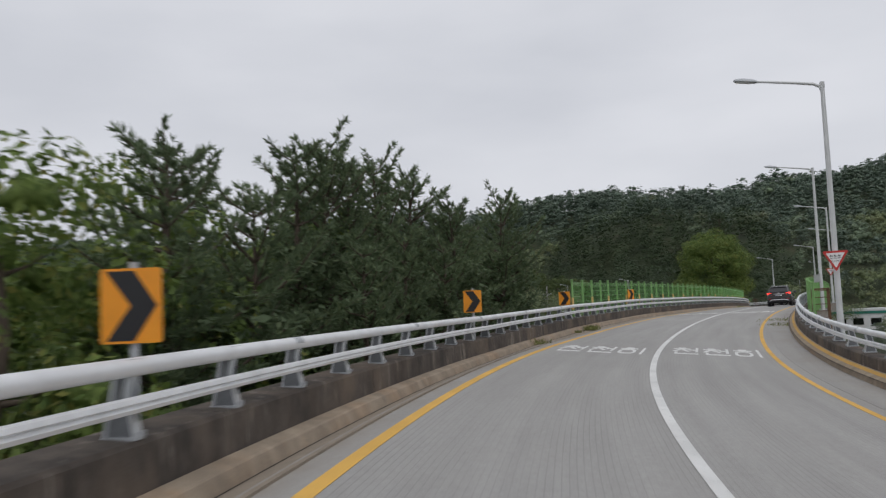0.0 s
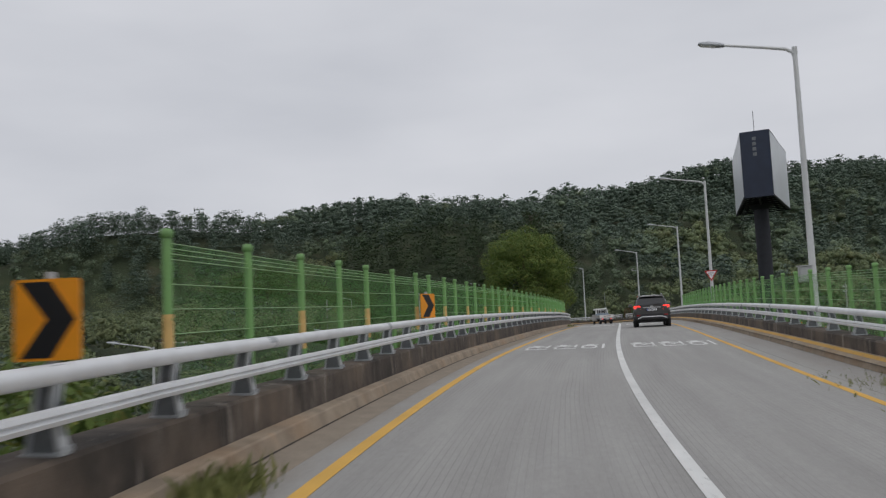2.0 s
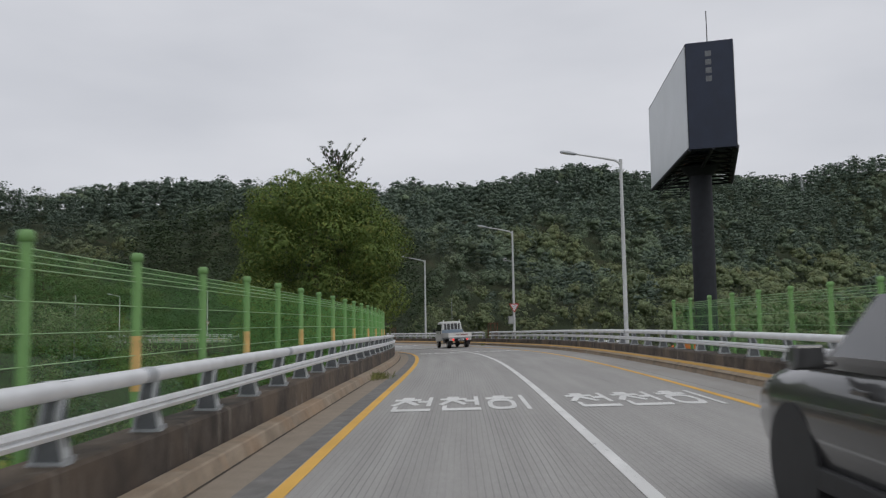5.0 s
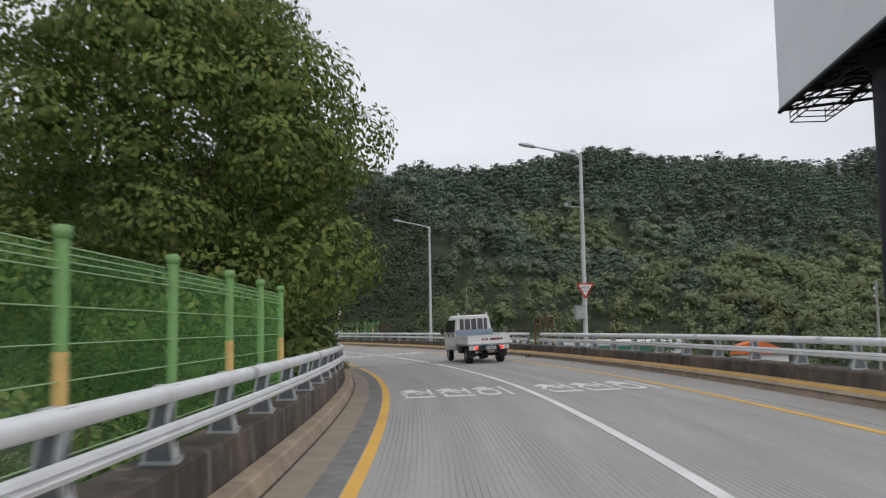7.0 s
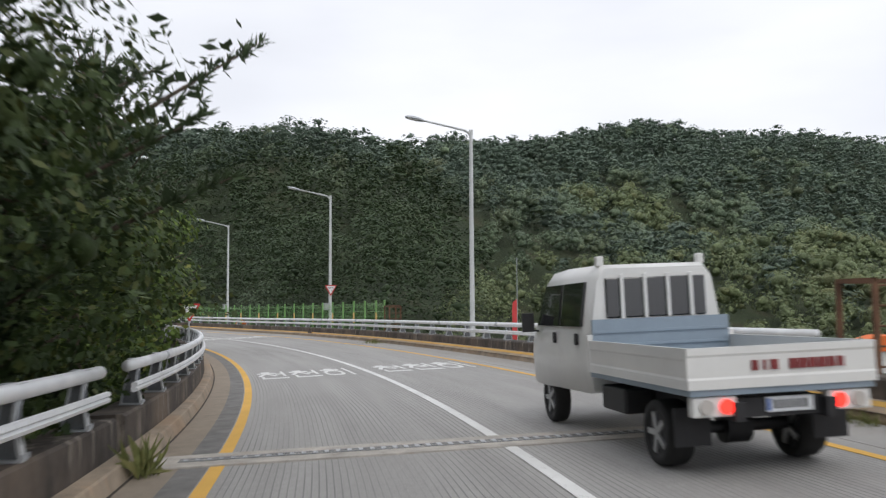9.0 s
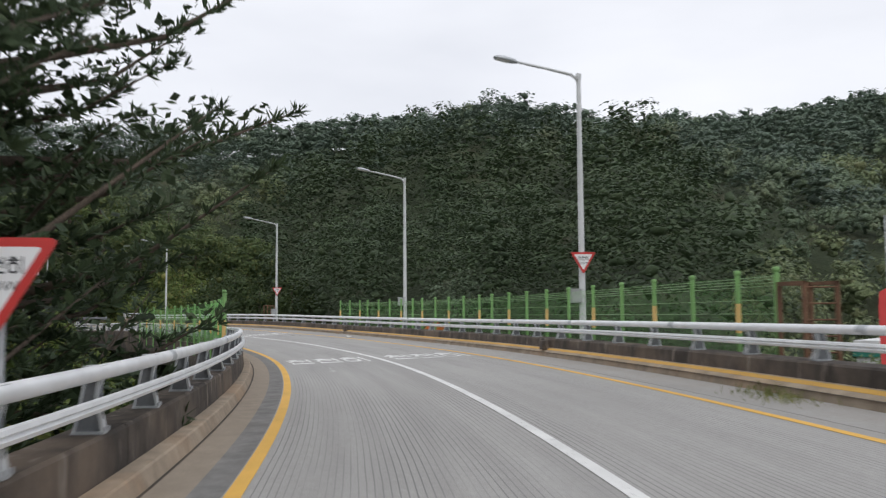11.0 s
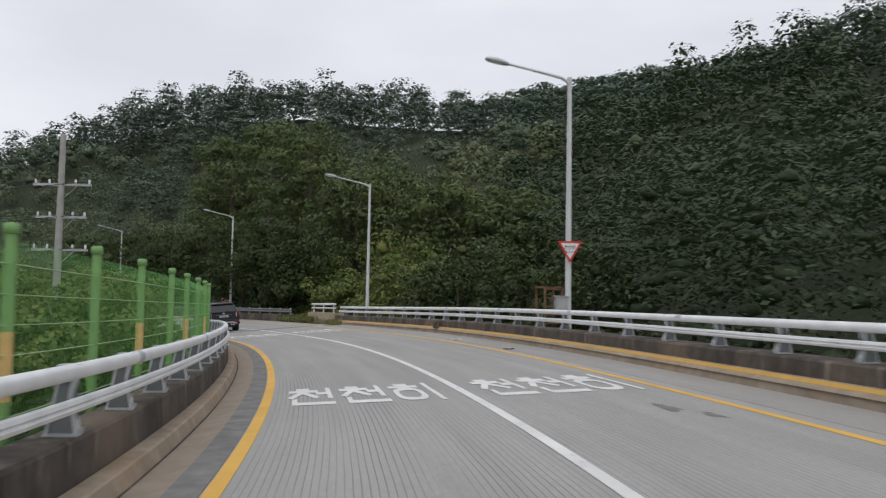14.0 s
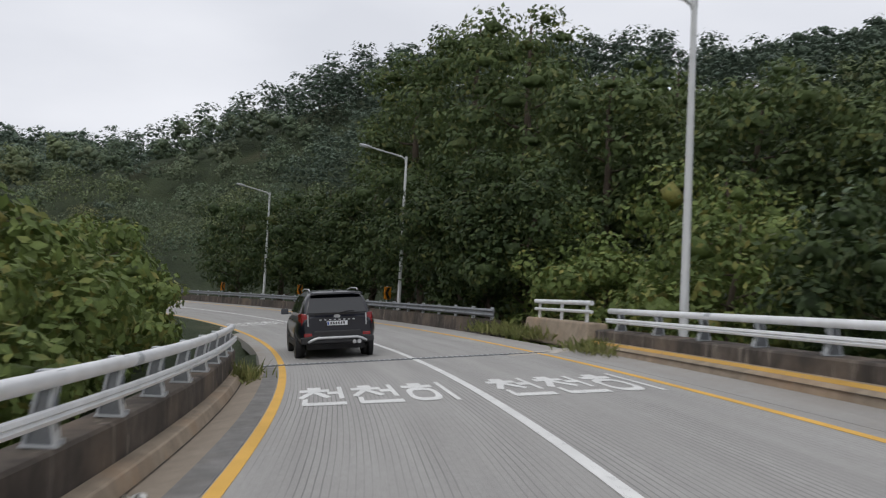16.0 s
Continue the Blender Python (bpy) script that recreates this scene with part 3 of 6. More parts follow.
# ---- steel rails on the parapets ----
def rail_post_mesh(h, side):
    """A leaning cast post: a tapered web plate with a front flange, foot plate and a cap collar."""
    sh = Shape()
    k = -side
    # web (slot 1) and flange (slot 2) carry painted shade and light
    web = [(k * 0.02, 0.02), (-k * 0.215, 0.02), (-k * 0.12, h - 0.07), (k * 0.0, h - 0.07)]
    sh.prism(web, -0.012, 0.012, 1)
    sh.prism([(k * 0.035, 0.02), (k * 0.01, 0.02), (-k * 0.05, h * 0.55), (-k * 0.02, h - 0.06), (k * 0.01, h - 0.06), (-k * 0.02, h * 0.55)], -0.055, 0.055, 2)
    sh.box((-k * 0.095, 0, 0.010), (0.27, 0.13, 0.02))
    sh.prism([(-k * 0.20, 0.02), (-k * 0.225, 0.02), (-k * 0.135, h - 0.07), (-k * 0.11, h - 0.07)], -0.035, 0.035)
    sh.box((-k * 0.06, 0, h - 0.005), (0.15, 0.17, 0.02))
    for y in (-0.05, 0.05):
        sh.tube([(k * 0.045, y, 0.02), (k * 0.045, y, 0.06)], 0.014, 6)
    return sh.mesh("post", [MAT["post"], MAT["post_web"], MAT["post_face"]])


def spaced(*runs):
    """Stations along the road: runs of (first, last, bays), joined end to end."""
    out = [runs[0][0]]
    for a, b, n in runs:
        out += [a + (b - a) * (k + 1) / n for k in range(n)]
    return out


def guard_rail(side, off, top, h, s0, s1, posts, label):
    g = thing("guard_rail", label, "guard rail")
    g.matrix_basis = stand(s0, off, top)
    inv = g.matrix_basis.inverted()
    hgt = h - top
    me = rail_post_mesh(hgt, side)
    for s in posts:
        part("post", me, g, m=inv @ stand(s, off, top))
    o = off - side * 0.02

    def rail(name, me):
        ob = part(name, me, g, m=inv)
        return ob

    def ringed(cx, cz, r, n=14):
        return [(cx + r * math.cos(2 * math.pi * k / n), cz + r * math.sin(2 * math.pi * k / n)) for k in range(n)]

    rail("top_rail", sweep("top_rail", s0, s1, ringed(o + side * 0.04, h - 0.055, 0.068), [MAT["rail"]], step=1.5, smooth=True))
    z = top + hgt * 0.46
    f = o - side * 0.035
    rail("lower_rail", sweep("lower_rail", s0, s1, [(f, z - 0.06), (f - side * 0.035, z - 0.05), (f - side * 0.045, z - 0.02), (f - side * 0.02, z),
                                                   (f - side * 0.045, z + 0.02), (f - side * 0.035, z + 0.05), (f, z + 0.06), (f + side * 0.03, z + 0.05), (f + side * 0.03, z - 0.05)],
                             [MAT["rail"]], step=1.5))
    sl = Shape()
    sl.tube([(0, -0.12, 0), (0, 0.12, 0)], 0.0695, 14)
    sl = sl.mesh("sleeve", [MAT["post"]])
    for k in range(int((s1 - s0) / 6)):
        part("sleeve", sl, g, m=inv @ stand(s0 + 3 + k * 6, o + side * 0.04, h - 0.055))
    return g


guard_rail(-1, -4.29, TOP_L, 1.117, S_A, 156.5, spaced((-35.6, 23.41, 32), (23.41, 39.94, 9), (39.94, 52.97, 7), (52.97, 68.37, 9), (68.37, 111.95, 24), (111.95, 126.28, 8), (126.28, 155.9, 16)),
           "silver-painted tubular steel rail on the inner parapet")
guard_rail(-1, -4.29, TOP_L, 1.117, 157.9, S_B - 0.6, spaced((158.6, 179.88, 11), (179.88, 200.65, 10), (200.65, 208.04, 4), (208.04, 224.65, 9), (224.65, 239.78, 8), (239.78, 254.58, 8), (254.58, 267.4, 7)),
           "silver-painted tubular steel rail on the inner parapet")
guard_rail(1, 4.595, TOP_R, 1.062, S_A, 156.3, spaced((-35.5, 155.9, 96)), "silver-painted tubular steel rail on the outer parapet")
guard_rail(1, 4.595, TOP_R, 1.062, 158.1, S_B - 0.5, spaced((158.5, 267.4, 55)), "silver-painted tubular steel rail on the outer parapet")


# ---- green mesh fences ----
def fence_post_mesh(h, banded):
    sh = Shape()
    sh.tube([(0, 0, -0.4), (0, 0, h - 0.09)], 0.048, 12)
    sh.tube([(0, 0, h - 0.09), (0, 0, h - 0.085), (0, 0, h - 0.02), (0, 0, h)], [0.05, 0.062, 0.062, 0.045], 12)
    if banded:
        sh.tube([(0, 0, 0.86), (0, 0, 1.40)], 0.051, 12, slot=1)
    for z in (0.35, 0.85, 1.35, 1.85):
        sh.box((0, 0, z), (0.115, 0.02, 0.03))
    return sh.mesh("fence_post", [MAT["green"], MAT["band"]])


def mesh_panel(a, b, h0, h1, off):
    """One bay of welded mesh: pale twin wires across, fine green wires up, the top folded inwards."""
    sh = Shape()
    k = max(2, int((b - a) / 0.05))
    fold = 0.06 if off > 0 else -0.06
    for i in range(1, k):
        s = a + (b - a) * i / k
        p, q, r = at(s, off, h0), at(s, off, h1 - 0.14), at(s, off + fold, h1)
        t = Vector((-math.sin(heading(s)), math.cos(heading(s)), 0)) * 0.0027
        n = Vector((math.cos(heading(s)), math.sin(heading(s)), 0)) * 0.0027
        sh.add([p - t, p + t, p + n, q - t, q + t, q + n, r - t, r + t, r + n],
               [(0, 1, 4, 3), (1, 2, 5, 4), (2, 0, 3, 5), (3, 4, 7, 6), (4, 5, 8, 7), (5, 3, 6, 8)])
    z = h0
    while z <= h1 + 0.001:
        lean = fold * max(0.0, (z - h1 + 0.14) / 0.14)
        for d in (-0.008, 0.008):
            sh.tube([at(a, off + lean + d, z), at((a + b) / 2, off + lean + d, z), at(b, off + lean + d, z)], 0.0045, 5, 1, caps=False)
        z += 0.055 if z > h1 - 0.2 else 0.24
    return sh.mesh("mesh_panel", [MAT["green_wire"], MAT["pale_wire"]])


def mesh_fence(off, posts, h, label, phase=0):
    f = thing("mesh_fence", label, "fence")
    f.matrix_basis = stand(posts[0], off, 0)
    inv = f.matrix_basis.inverted()
    with_band, bare = fence_post_mesh(h, True), fence_post_mesh(h, False)
    for i, s in enumerate(posts):
        part("fence_post", with_band if phase is not None and (i + phase) % 2 == 0 else bare, f, m=inv @ stand(s, off, 0))
    for a, b in zip(posts, posts[1:]):
        part("mesh_panel", mesh_panel(a + 0.05, b - 0.05, 0.25, h - 0.12, off), f, m=inv)
    return f


mesh_fence(-4.76, [55.5, 57.6, 59.6, 61.57, 63.35, 65.5, 67.85, 69.4, 71.5, 73.2, 75.3, 76.95, 79.06, 81.1, 82.8, 84.9, 87.05] + spaced((89.1, 112.88, 11))
           + [115.2, 117.3, 119.58, 121.8, 123.5, 125.44, 127.77, 130.0, 131.95, 133.76], 2.22,
           "green welded-mesh fence with yellow-banded posts behind the inner rail")
mesh_fence(-4.76, [199.3, 201.9, 204.4, 206.5, 209.7, 212.2, 214.2, 217.1, 219.5, 221.7, 224.4, 226.9, 229.3, 232.0, 234.2, 236.6, 238.9, 241.2], 2.25,
           "green welded-mesh fence with yellow-banded posts behind the inner rail")
mesh_fence(5.06, spaced((53.3, 73.44, 11), (73.44, 86.6, 7), (86.6, 95.9, 5), (95.9, 118.0, 12)), 1.99, "green welded-mesh fence with plain green posts behind the outer rail", None)
mesh_fence(5.06, [188.0, 189.3, 191.1, 192.93, 194.75, 196.6, 198.4, 200.2, 202.0, 203.75, 205.55, 206.97, 208.85, 210.75, 212.55, 214.38, 215.76, 217.5, 219.3, 221.1, 222.95, 224.25, 226.0, 227.7], 2.01,
           "green welded-mesh fence with yellow-banded posts behind the outer rail", 1)


# ---- street lamps ----
def lamp_parts():
    pole = Shape()
    pole.tube([(0, 0, -0.5), (0, 0, 0.9), (0, 0, 0.95), (0, 0, 5.0), (0, 0, 8.28), (-0.03, 0, 8.45)], [0.115, 0.11, 0.10, 0.085, 0.066, 0.06], 14)
    pole.box((0, -0.105, 1.5), (0.10, 0.02, 0.32))
    arm = Shape()
    arm.tube([(0.02, 0, 8.05), (-0.06, 0, 8.35), (-0.24, 0, 8.47), (-0.9, 0, 8.59), (-2.0, 0, 8.77)], [0.05, 0.052, 0.05, 0.042, 0.036], 10)
    arm.tube([(0, 0, 8.31), (0, 0, 8.51)], 0.078, 12)
    head = Shape()
    a = radians(10)
    m = Matrix.Translation((-2.3, 0, 8.82)) @ Matrix.Rotation(a, 4, "Y")
    ring_pts = []
    for x, w, z0, z1 in ((-0.42, 0.05, -0.02, 0.015), (-0.36, 0.12, -0.045, 0.04), (-0.1, 0.15, -0.05, 0.075), (0.18, 0.12, -0.045, 0.065), (0.34, 0.05, -0.035, 0.035)):
        ring_pts.append([m @ Vector((x, y, z)) for y, z in ((-w, z0), (w, z0), (w, z0 + (z1 - z0) * 0.45), (w * 0.6, z1), (-w * 0.6, z1), (-w, z0 + (z1 - z0) * 0.45))])
    head.add([p for r in ring_pts for p in r], [(i * 6 + k, i * 6 + (k + 1) % 6, (i + 1) * 6 + (k + 1) % 6, (i + 1) * 6 + k) for i in range(4) for k in range(6)]
             + [(5, 4, 3, 2, 1, 0), (24, 25, 26, 27, 28, 29)], 0, True)
    base = Shape()
    base.box((0, 0, -0.10), (0.46, 0.46, 0.04))
    for x in (-0.17, 0.17):
        for y in (-0.17, 0.17):
            base.tube([(x, y, -0.1), (x, y, 0.0)], 0.02, 6)
    base.box((0.0, 0, -0.5), (0.7, 0.7, 0.76), slot=1)
    lens = Shape()
    lens.box(m @ Vector((-0.12, 0, -0.055)), (0.42, 0.2, 0.02), m=m.to_3x3().to_4x4())
    return (("pole", pole.mesh("pole", [MAT["lamp"]])), ("arm", arm.mesh("arm", [MAT["lamp"]])), ("lamp_head", head.mesh("lamp_head", [MAT["post"]])),
            ("diffuser", lens.mesh("diffuser", [MAT["sign_white"]])), ("base_plate", base.mesh("base_plate", [MAT["post"], MAT["girder"]])))


LAMP_AT = [(47.4, 5.41), (73.85, 5.62), (101.95, 5.66), (129.07, 6.05), (154.96, 6.14), (179.56, 6.1), (199.09, 5.78), (219.4, 5.97), (242.1, 5.75),
           (266.1, 5.6), (292.7, 6.2), (314.5, 6.2)]
first_lamp = thing("street_lamp", "tall grey steel street lamp with a single arm over the road", "street lamp", stand(*LAMP_AT[0], 0.1), group="street lamps")
for nm, me in lamp_parts():
    part(nm, me, first_lamp)
for s, o in LAMP_AT[1:]:
    copy_thing(first_lamp, stand(s, o, -0.35 if s in (242.1, 266.1) else 0.1))


# ---- signs ----
def rounded(points, r, n=4):
    out = []
    k = len(points)
    for i in range(k):
        p, a, b = Vector(points[i]), Vector(points[i - 1]), Vector(points[(i + 1) % k])
        u, w = (a - p).normalized(), (b - p).normalized()
        for j in range(n + 1):
            t = j / n
            out.append(tuple((p + u * r) * (1 - t) ** 2 + 2 * t * (1 - t) * p + (p + w * r) * t * t))
    return out


def slow_sign(m):
    """A red-rimmed white triangle, point down, lettered, clamped to a pole."""
    sg = thing("warning_sign", "red-rimmed white triangular slow-down sign, point down", "road sign", m, group="slow-down signs")
    plate = Shape()
    tri = [(-0.39, 0.335), (0.39, 0.335), (0.0, -0.335)]
    plate.prism(rounded(tri, 0.07), -0.012, 0.012)
    part("border", plate.mesh("border", [MAT["sign_red"]]), sg, "red sign border")
    face = Shape()
    face.prism(rounded([(x * 0.72, z * 0.72 + 0.03) for x, z in tri], 0.03), -0.016, -0.013)
    part("face", face.mesh("face", [MAT["sign_white"]]), sg, "white sign face")
    word = Shape()
    letters(word, lambda u, v: Vector(((u - 0.5) * 0.36, -0.0175, 0.09 + v * 0.11)), 0.09)
    part("lettering", word.mesh("lettering", [MAT["sign_black"]]), sg, "black lettering")
    fc = bpy.data.curves.new("small_lettering", "FONT")
    fc.body, fc.size, fc.align_x = "SLOW", 0.10, "CENTER"
    fo = bpy.data.objects.new("small_lettering", fc)
    me = bpy.data.meshes.new_from_object(fo)
    bpy.data.objects.remove(fo)
    me.materials.append(MAT["sign_black"])
    part("small_lettering", me, sg, "small black capital letters", Matrix.Translation((0, -0.0175, -0.03)) @ Matrix.Rotation(radians(90), 4, "X"))
    clamp = Shape()
    for z in (0.02, 0.24):
        clamp.tube([(0, 0.10, z - 0.02), (0, 0.10, z + 0.02)], 0.10, 14)
        clamp.box((0, 0.03, z), (0.05, 0.06, 0.04))
    part("clamps", clamp.mesh("clamps", [MAT["sign_back"]]), sg)
    return sg


for s, o in LAMP_AT[:10:2]:
    slow_sign(stand(s, o - 0.02, 2.74) @ Matrix.Translation((0, -0.17, 0)) @ Matrix.Rotation(radians(-6), 4, "Z"))
# one more on its own post behind the inner rail
own = stand(180.5, -4.55, 0.0)
lone = slow_sign(own @ Matrix.Translation((0, -0.1, 1.75)) @ Matrix.Rotation(radians(8), 4, "Z"))
sh = Shape()
sh.tube([(0, 0, -2.2), (0, 0, 1.95)], 0.035, 10)
part("sign_post", sh.mesh("sign_post", [MAT["post"]]), lone, "", Matrix.Translation((0, 0.10, -1.75)))


def chevron(s, off, z, turn):
    c = thing("chevron_sign", "orange curve-marker board with a black chevron on a grey post", "road sign", stand(s, off, 0, turn), group="chevron boards")
    b = Shape()
    b.prism(rounded([(-0.235, z), (0.235, z), (0.235, z + 0.57), (-0.235, z + 0.57)], 0.03), -0.012, 0.012)
    part("board", b.mesh("board", [MAT["sign_orange"]]), c)
    k = Shape()
    k.prism([(-0.19, z + 0.55), (0.03, z + 0.55), (0.205, z + 0.285), (0.03, z + 0.02), (-0.19, z + 0.02), (0.0, z + 0.285)], -0.016, -0.0125)
    part("chevron_mark", k.mesh("chevron_mark", [MAT["sign_black"]]), c, "black chevron mark")
    p = Shape()
    p.tube([(0, 0.05, -0.6), (0, 0.05, z + 0.62)], 0.034, 10)
    for h in (z + 0.10, z + 0.46):
        p.box((0, 0.03, h), (0.4, 0.02, 0.04))
    part("sign_post", p.mesh("sign_post", [MAT["post"]]), c)
    return c


for s, o, z, turn in ((23.7, -4.46, 1.21, 4), (39.0, -4.46, 1.22, 4), (53.4, -4.64, 1.11, 4), (67.75, -4.47, 1.13, 57)):
    chevron(s, o, z, turn)


# ---- stains and patched spots on the carriageway ----
def stain(s, off, length, width, seed, label="dark irregular stain on the grey carriageway", mat="stain"):
    """A thin irregular blot lying on the concrete."""
    rnd = random.Random(seed)
    sh = Shape()
    n = 22
    rim = []
    for k in range(n):
        a = 2 * math.pi * k / n
        r = 0.72 + 0.28 * math.sin(3 * a + seed) * rnd.random() + rnd.uniform(-0.12, 0.12)
        rim.append(at(s + math.sin(a) * r * length / 2, off + math.cos(a) * r * width / 2, 0.0042))
    sh.add(rim, [tuple(range(n))])
    thing("road_stain", label, "stain", kind="structure", data=sh.mesh("road_stain", [MAT[mat]]))


for k, (s, off, length, width) in enumerate(((228.4, 2.2, 1.1, 0.30), (227.6, 2.45, 0.7, 0.22))):
    stain(s, off, length, width, k + 3)
stain(197.0, -1.95, 0.55, 0.22, 5, "small spill of old white paint on the grey carriageway", "spill")
stain(198.2, -1.92, 1.3, 0.06, 8, "thin trail of old white paint on the grey carriageway", "spill")


# ---- ground: a valley below the bridge, wooded hills beyond ----
RIDGE = [(-900, 200, 60), (-480, 215, 52), (-360, 262, 42), (-275, 298, 23), (-206, 298, 33.6), (-164, 302, 39.5), (-142, 345, 40.5), (-106, 378, 47.5), (-68, 326, 35.2), (-50, 388, 46), (-29, 433, 55),
         (3, 442, 57), (24, 470, 64), (49, 498, 73), (84, 518, 74), (115, 540, 76), (175, 575, 79), (235, 560, 86), (400, 520, 78), (900, 500, 66)]
RX, RY, RZ = (np.interp(np.linspace(0, 1, 160), np.linspace(0, 1, len(RIDGE)), [r[k] for r in RIDGE]) for k in range(3))
END_S = np.arange(262.0, 352.0, 3.0)
END_P = np.array([at(s)[:] for s in END_S])
ROAD_P = np.array([at(s)[:] for s in np.arange(-36.0, 262.0, 2.0)])


def smooth(t):
    t = np.clip(t, 0, 1)
    return t * t * (3 - 2 * t)


def land(x, y):
    """Height of the ground."""
    x, y = np.asarray(x, float), np.asarray(y, float)
    d = np.hypot(x[..., None] - RX, y[..., None] - RY)
    i = np.argmin(d, -1)
    near, top = np.take_along_axis(d, i[..., None], -1)[..., 0], RZ[i]
    behind = (y > RY[i])
    reach = np.where(behind, 900.0, 88.0 + 30.0 * smooth((-60 - x) / 60) + 45.0 * smooth((x + 80) / 50) + 0.5 * np.clip(RZ[i] - 50, 0, 40))
    bumps = 2.2 * np.sin(x * 0.045 + 1.3) * np.cos(y * 0.05) + 1.3 * np.sin(x * 0.11 - y * 0.07)
    u = np.clip(1 - near / (reach * 1.3), 0, 1)
    z = -7.5 + (top + 7.5) * np.where(behind, smooth(u), 0.25 * smooth(u) + 0.75 * u ** 1.25)
    z = z + bumps * np.where(z > 2, 1.0, 0.15)
    e = np.hypot(x[..., None] - END_P[:, 0], y[..., None] - END_P[:, 1])
    k = np.argmin(e, -1)
    de, ze = np.take_along_axis(e, k[..., None], -1)[..., 0], END_P[k, 2] - 0.30
    w = smooth(1.5 - de / 62.0)
    z = z * (1 - w) + (ze + np.clip((z - ze) * smooth((de - 9) / 78) ** 0.8, 0, 40)) * w
    r = np.min(np.hypot(x[..., None] - ROAD_P[:, 0], y[..., None] - ROAD_P[:, 1]), -1)
    # the flat yard on the valley floor
    yard = smooth((x + 28) / 18) * smooth((304 - y) / 66)
    z = np.where(z > -6, z * (1 - yard) - 6 * yard, z)
    below = -3.6 - 3.5 * smooth(de / 40)
    cut = smooth(1.3 - r / 22.0) * (de > 4)
    z = np.where(z > below, z * (1 - cut) + below * cut, z)
    return z


gx = np.concatenate([[-2500, -1500, -900, -650, -480], np.arange(-380, 261, 5.0), [330, 450, 650, 900, 1500, 2500]])
gy = np.concatenate([[-2500, -1500, -800, -400, -200, -110], np.arange(-60, 601, 5.0), [660, 800, 1100, 1700, 2500]])
GX, GY = np.meshgrid(gx, gy)
GZ = np.concatenate([land(GX[i:i + 12], GY[i:i + 12]) for i in range(0, len(gy), 12)])
me = bpy.data.meshes.new("ground")
nx, ny = len(gx), len(gy)
me.from_pydata(np.stack([GX, GY, GZ], -1).reshape(-1, 3).tolist(), [],
               [(j * nx + i, j * nx + i + 1, (j + 1) * nx + i + 1, (j + 1) * nx + i) for j in range(ny - 1) for i in range(nx - 1)])
me.polygons.foreach_set("use_smooth", [True] * len(me.polygons))
me.materials.append(MAT["ground"])
thing("ground", "green undergrowth and earth of the valley and hills", "ground", data=me, kind="structure")

# ---- foliage: clouds of small leaf blades ----
rng = np.random.default_rng(7)


def blades(centres, size, stretch=1.0, droop=0.0, out=None, flat=0.0):
    """One four-cornered blade a centre, turned to face outwards by the share flat; returns vertices."""
    n = len(centres)
    face = rng.normal(size=(n, 3))
    if out is not None:
        face = face * (1 - flat) + out * flat * 1.8
    face /= np.linalg.norm(face, axis=1)[:, None] + 1e-9
    a = np.cross(face, rng.normal(size=(n, 3)))
    a[:, 2] -= droop
    a /= np.linalg.norm(a, axis=1)[:, None] + 1e-9
    b = np.cross(face, a)
    b /= np.linalg.norm(b, axis=1)[:, None] + 1e-9
    k = (size * rng.uniform(0.6, 1.35, n))[:, None]
    return np.stack([centres - a * k * 0.5 * stretch, centres + b * k * 0.36, centres + a * k * 0.5 * stretch, centres - b * k * 0.36], 1).reshape(-1, 3)


def leaf_mesh(name, verts, mats):
    """A mesh of separate quads from n * 4 vertices."""
    n = len(verts) // 4
    me = bpy.data.meshes.new(name)
    me.vertices.add(n * 4)
    me.vertices.foreach_set("co", np.ascontiguousarray(verts, dtype=np.float32).ravel())
    me.loops.add(n * 4)
    me.loops.foreach_set("vertex_index", np.arange(n * 4, dtype=np.int32))
    me.polygons.add(n)
    me.polygons.foreach_set("loop_start", np.arange(0, n * 4, 4, dtype=np.int32))
    me.polygons.foreach_set("loop_total", np.full(n, 4, dtype=np.int32))
    for mt in mats:
        me.materials.append(mt)
    me.update(calc_edges=True)
    return me


def ball(level):
    """Corners and faces of a faceted unit ball."""
    bm = bmesh.new()
    bmesh.ops.create_icosphere(bm, subdivisions=level, radius=1.0)
    bm.verts.ensure_lookup_table()
    v = np.array([q.co[:] for q in bm.verts])
    f = np.array([[q.index for q in p.verts] for p in bm.faces])
    bm.free()
    return v, f


BALL = {1: ball(1), 2: ball(2)}


def lump(c, r, level=2, rough=0.28):
    """Dented, knobbly masses of foliage round the centres c with radii r; returns vertices and triangles."""
    v, f = BALL[level]
    n = len(c)
    d = v[None] * np.ones((n, 1, 1))
    ph = rng.uniform(0, 6.3, (n, 1, 3))
    k = 1 + rough * (np.sin(d[..., 0] * 4.1 + ph[..., 0]) * np.cos(d[..., 1] * 4.7 + ph[..., 1]) + 0.6 * np.sin(d[..., 2] * 5.3 + ph[..., 2])) + rng.normal(0, rough * 0.5, (n, len(v)))
    w = c[:, None] + d * k[..., None] * r.reshape(n, 1, -1)
    return w.reshape(-1, 3), (f[None] + (np.arange(n) * len(v))[:, None, None]).reshape(-1, 3)


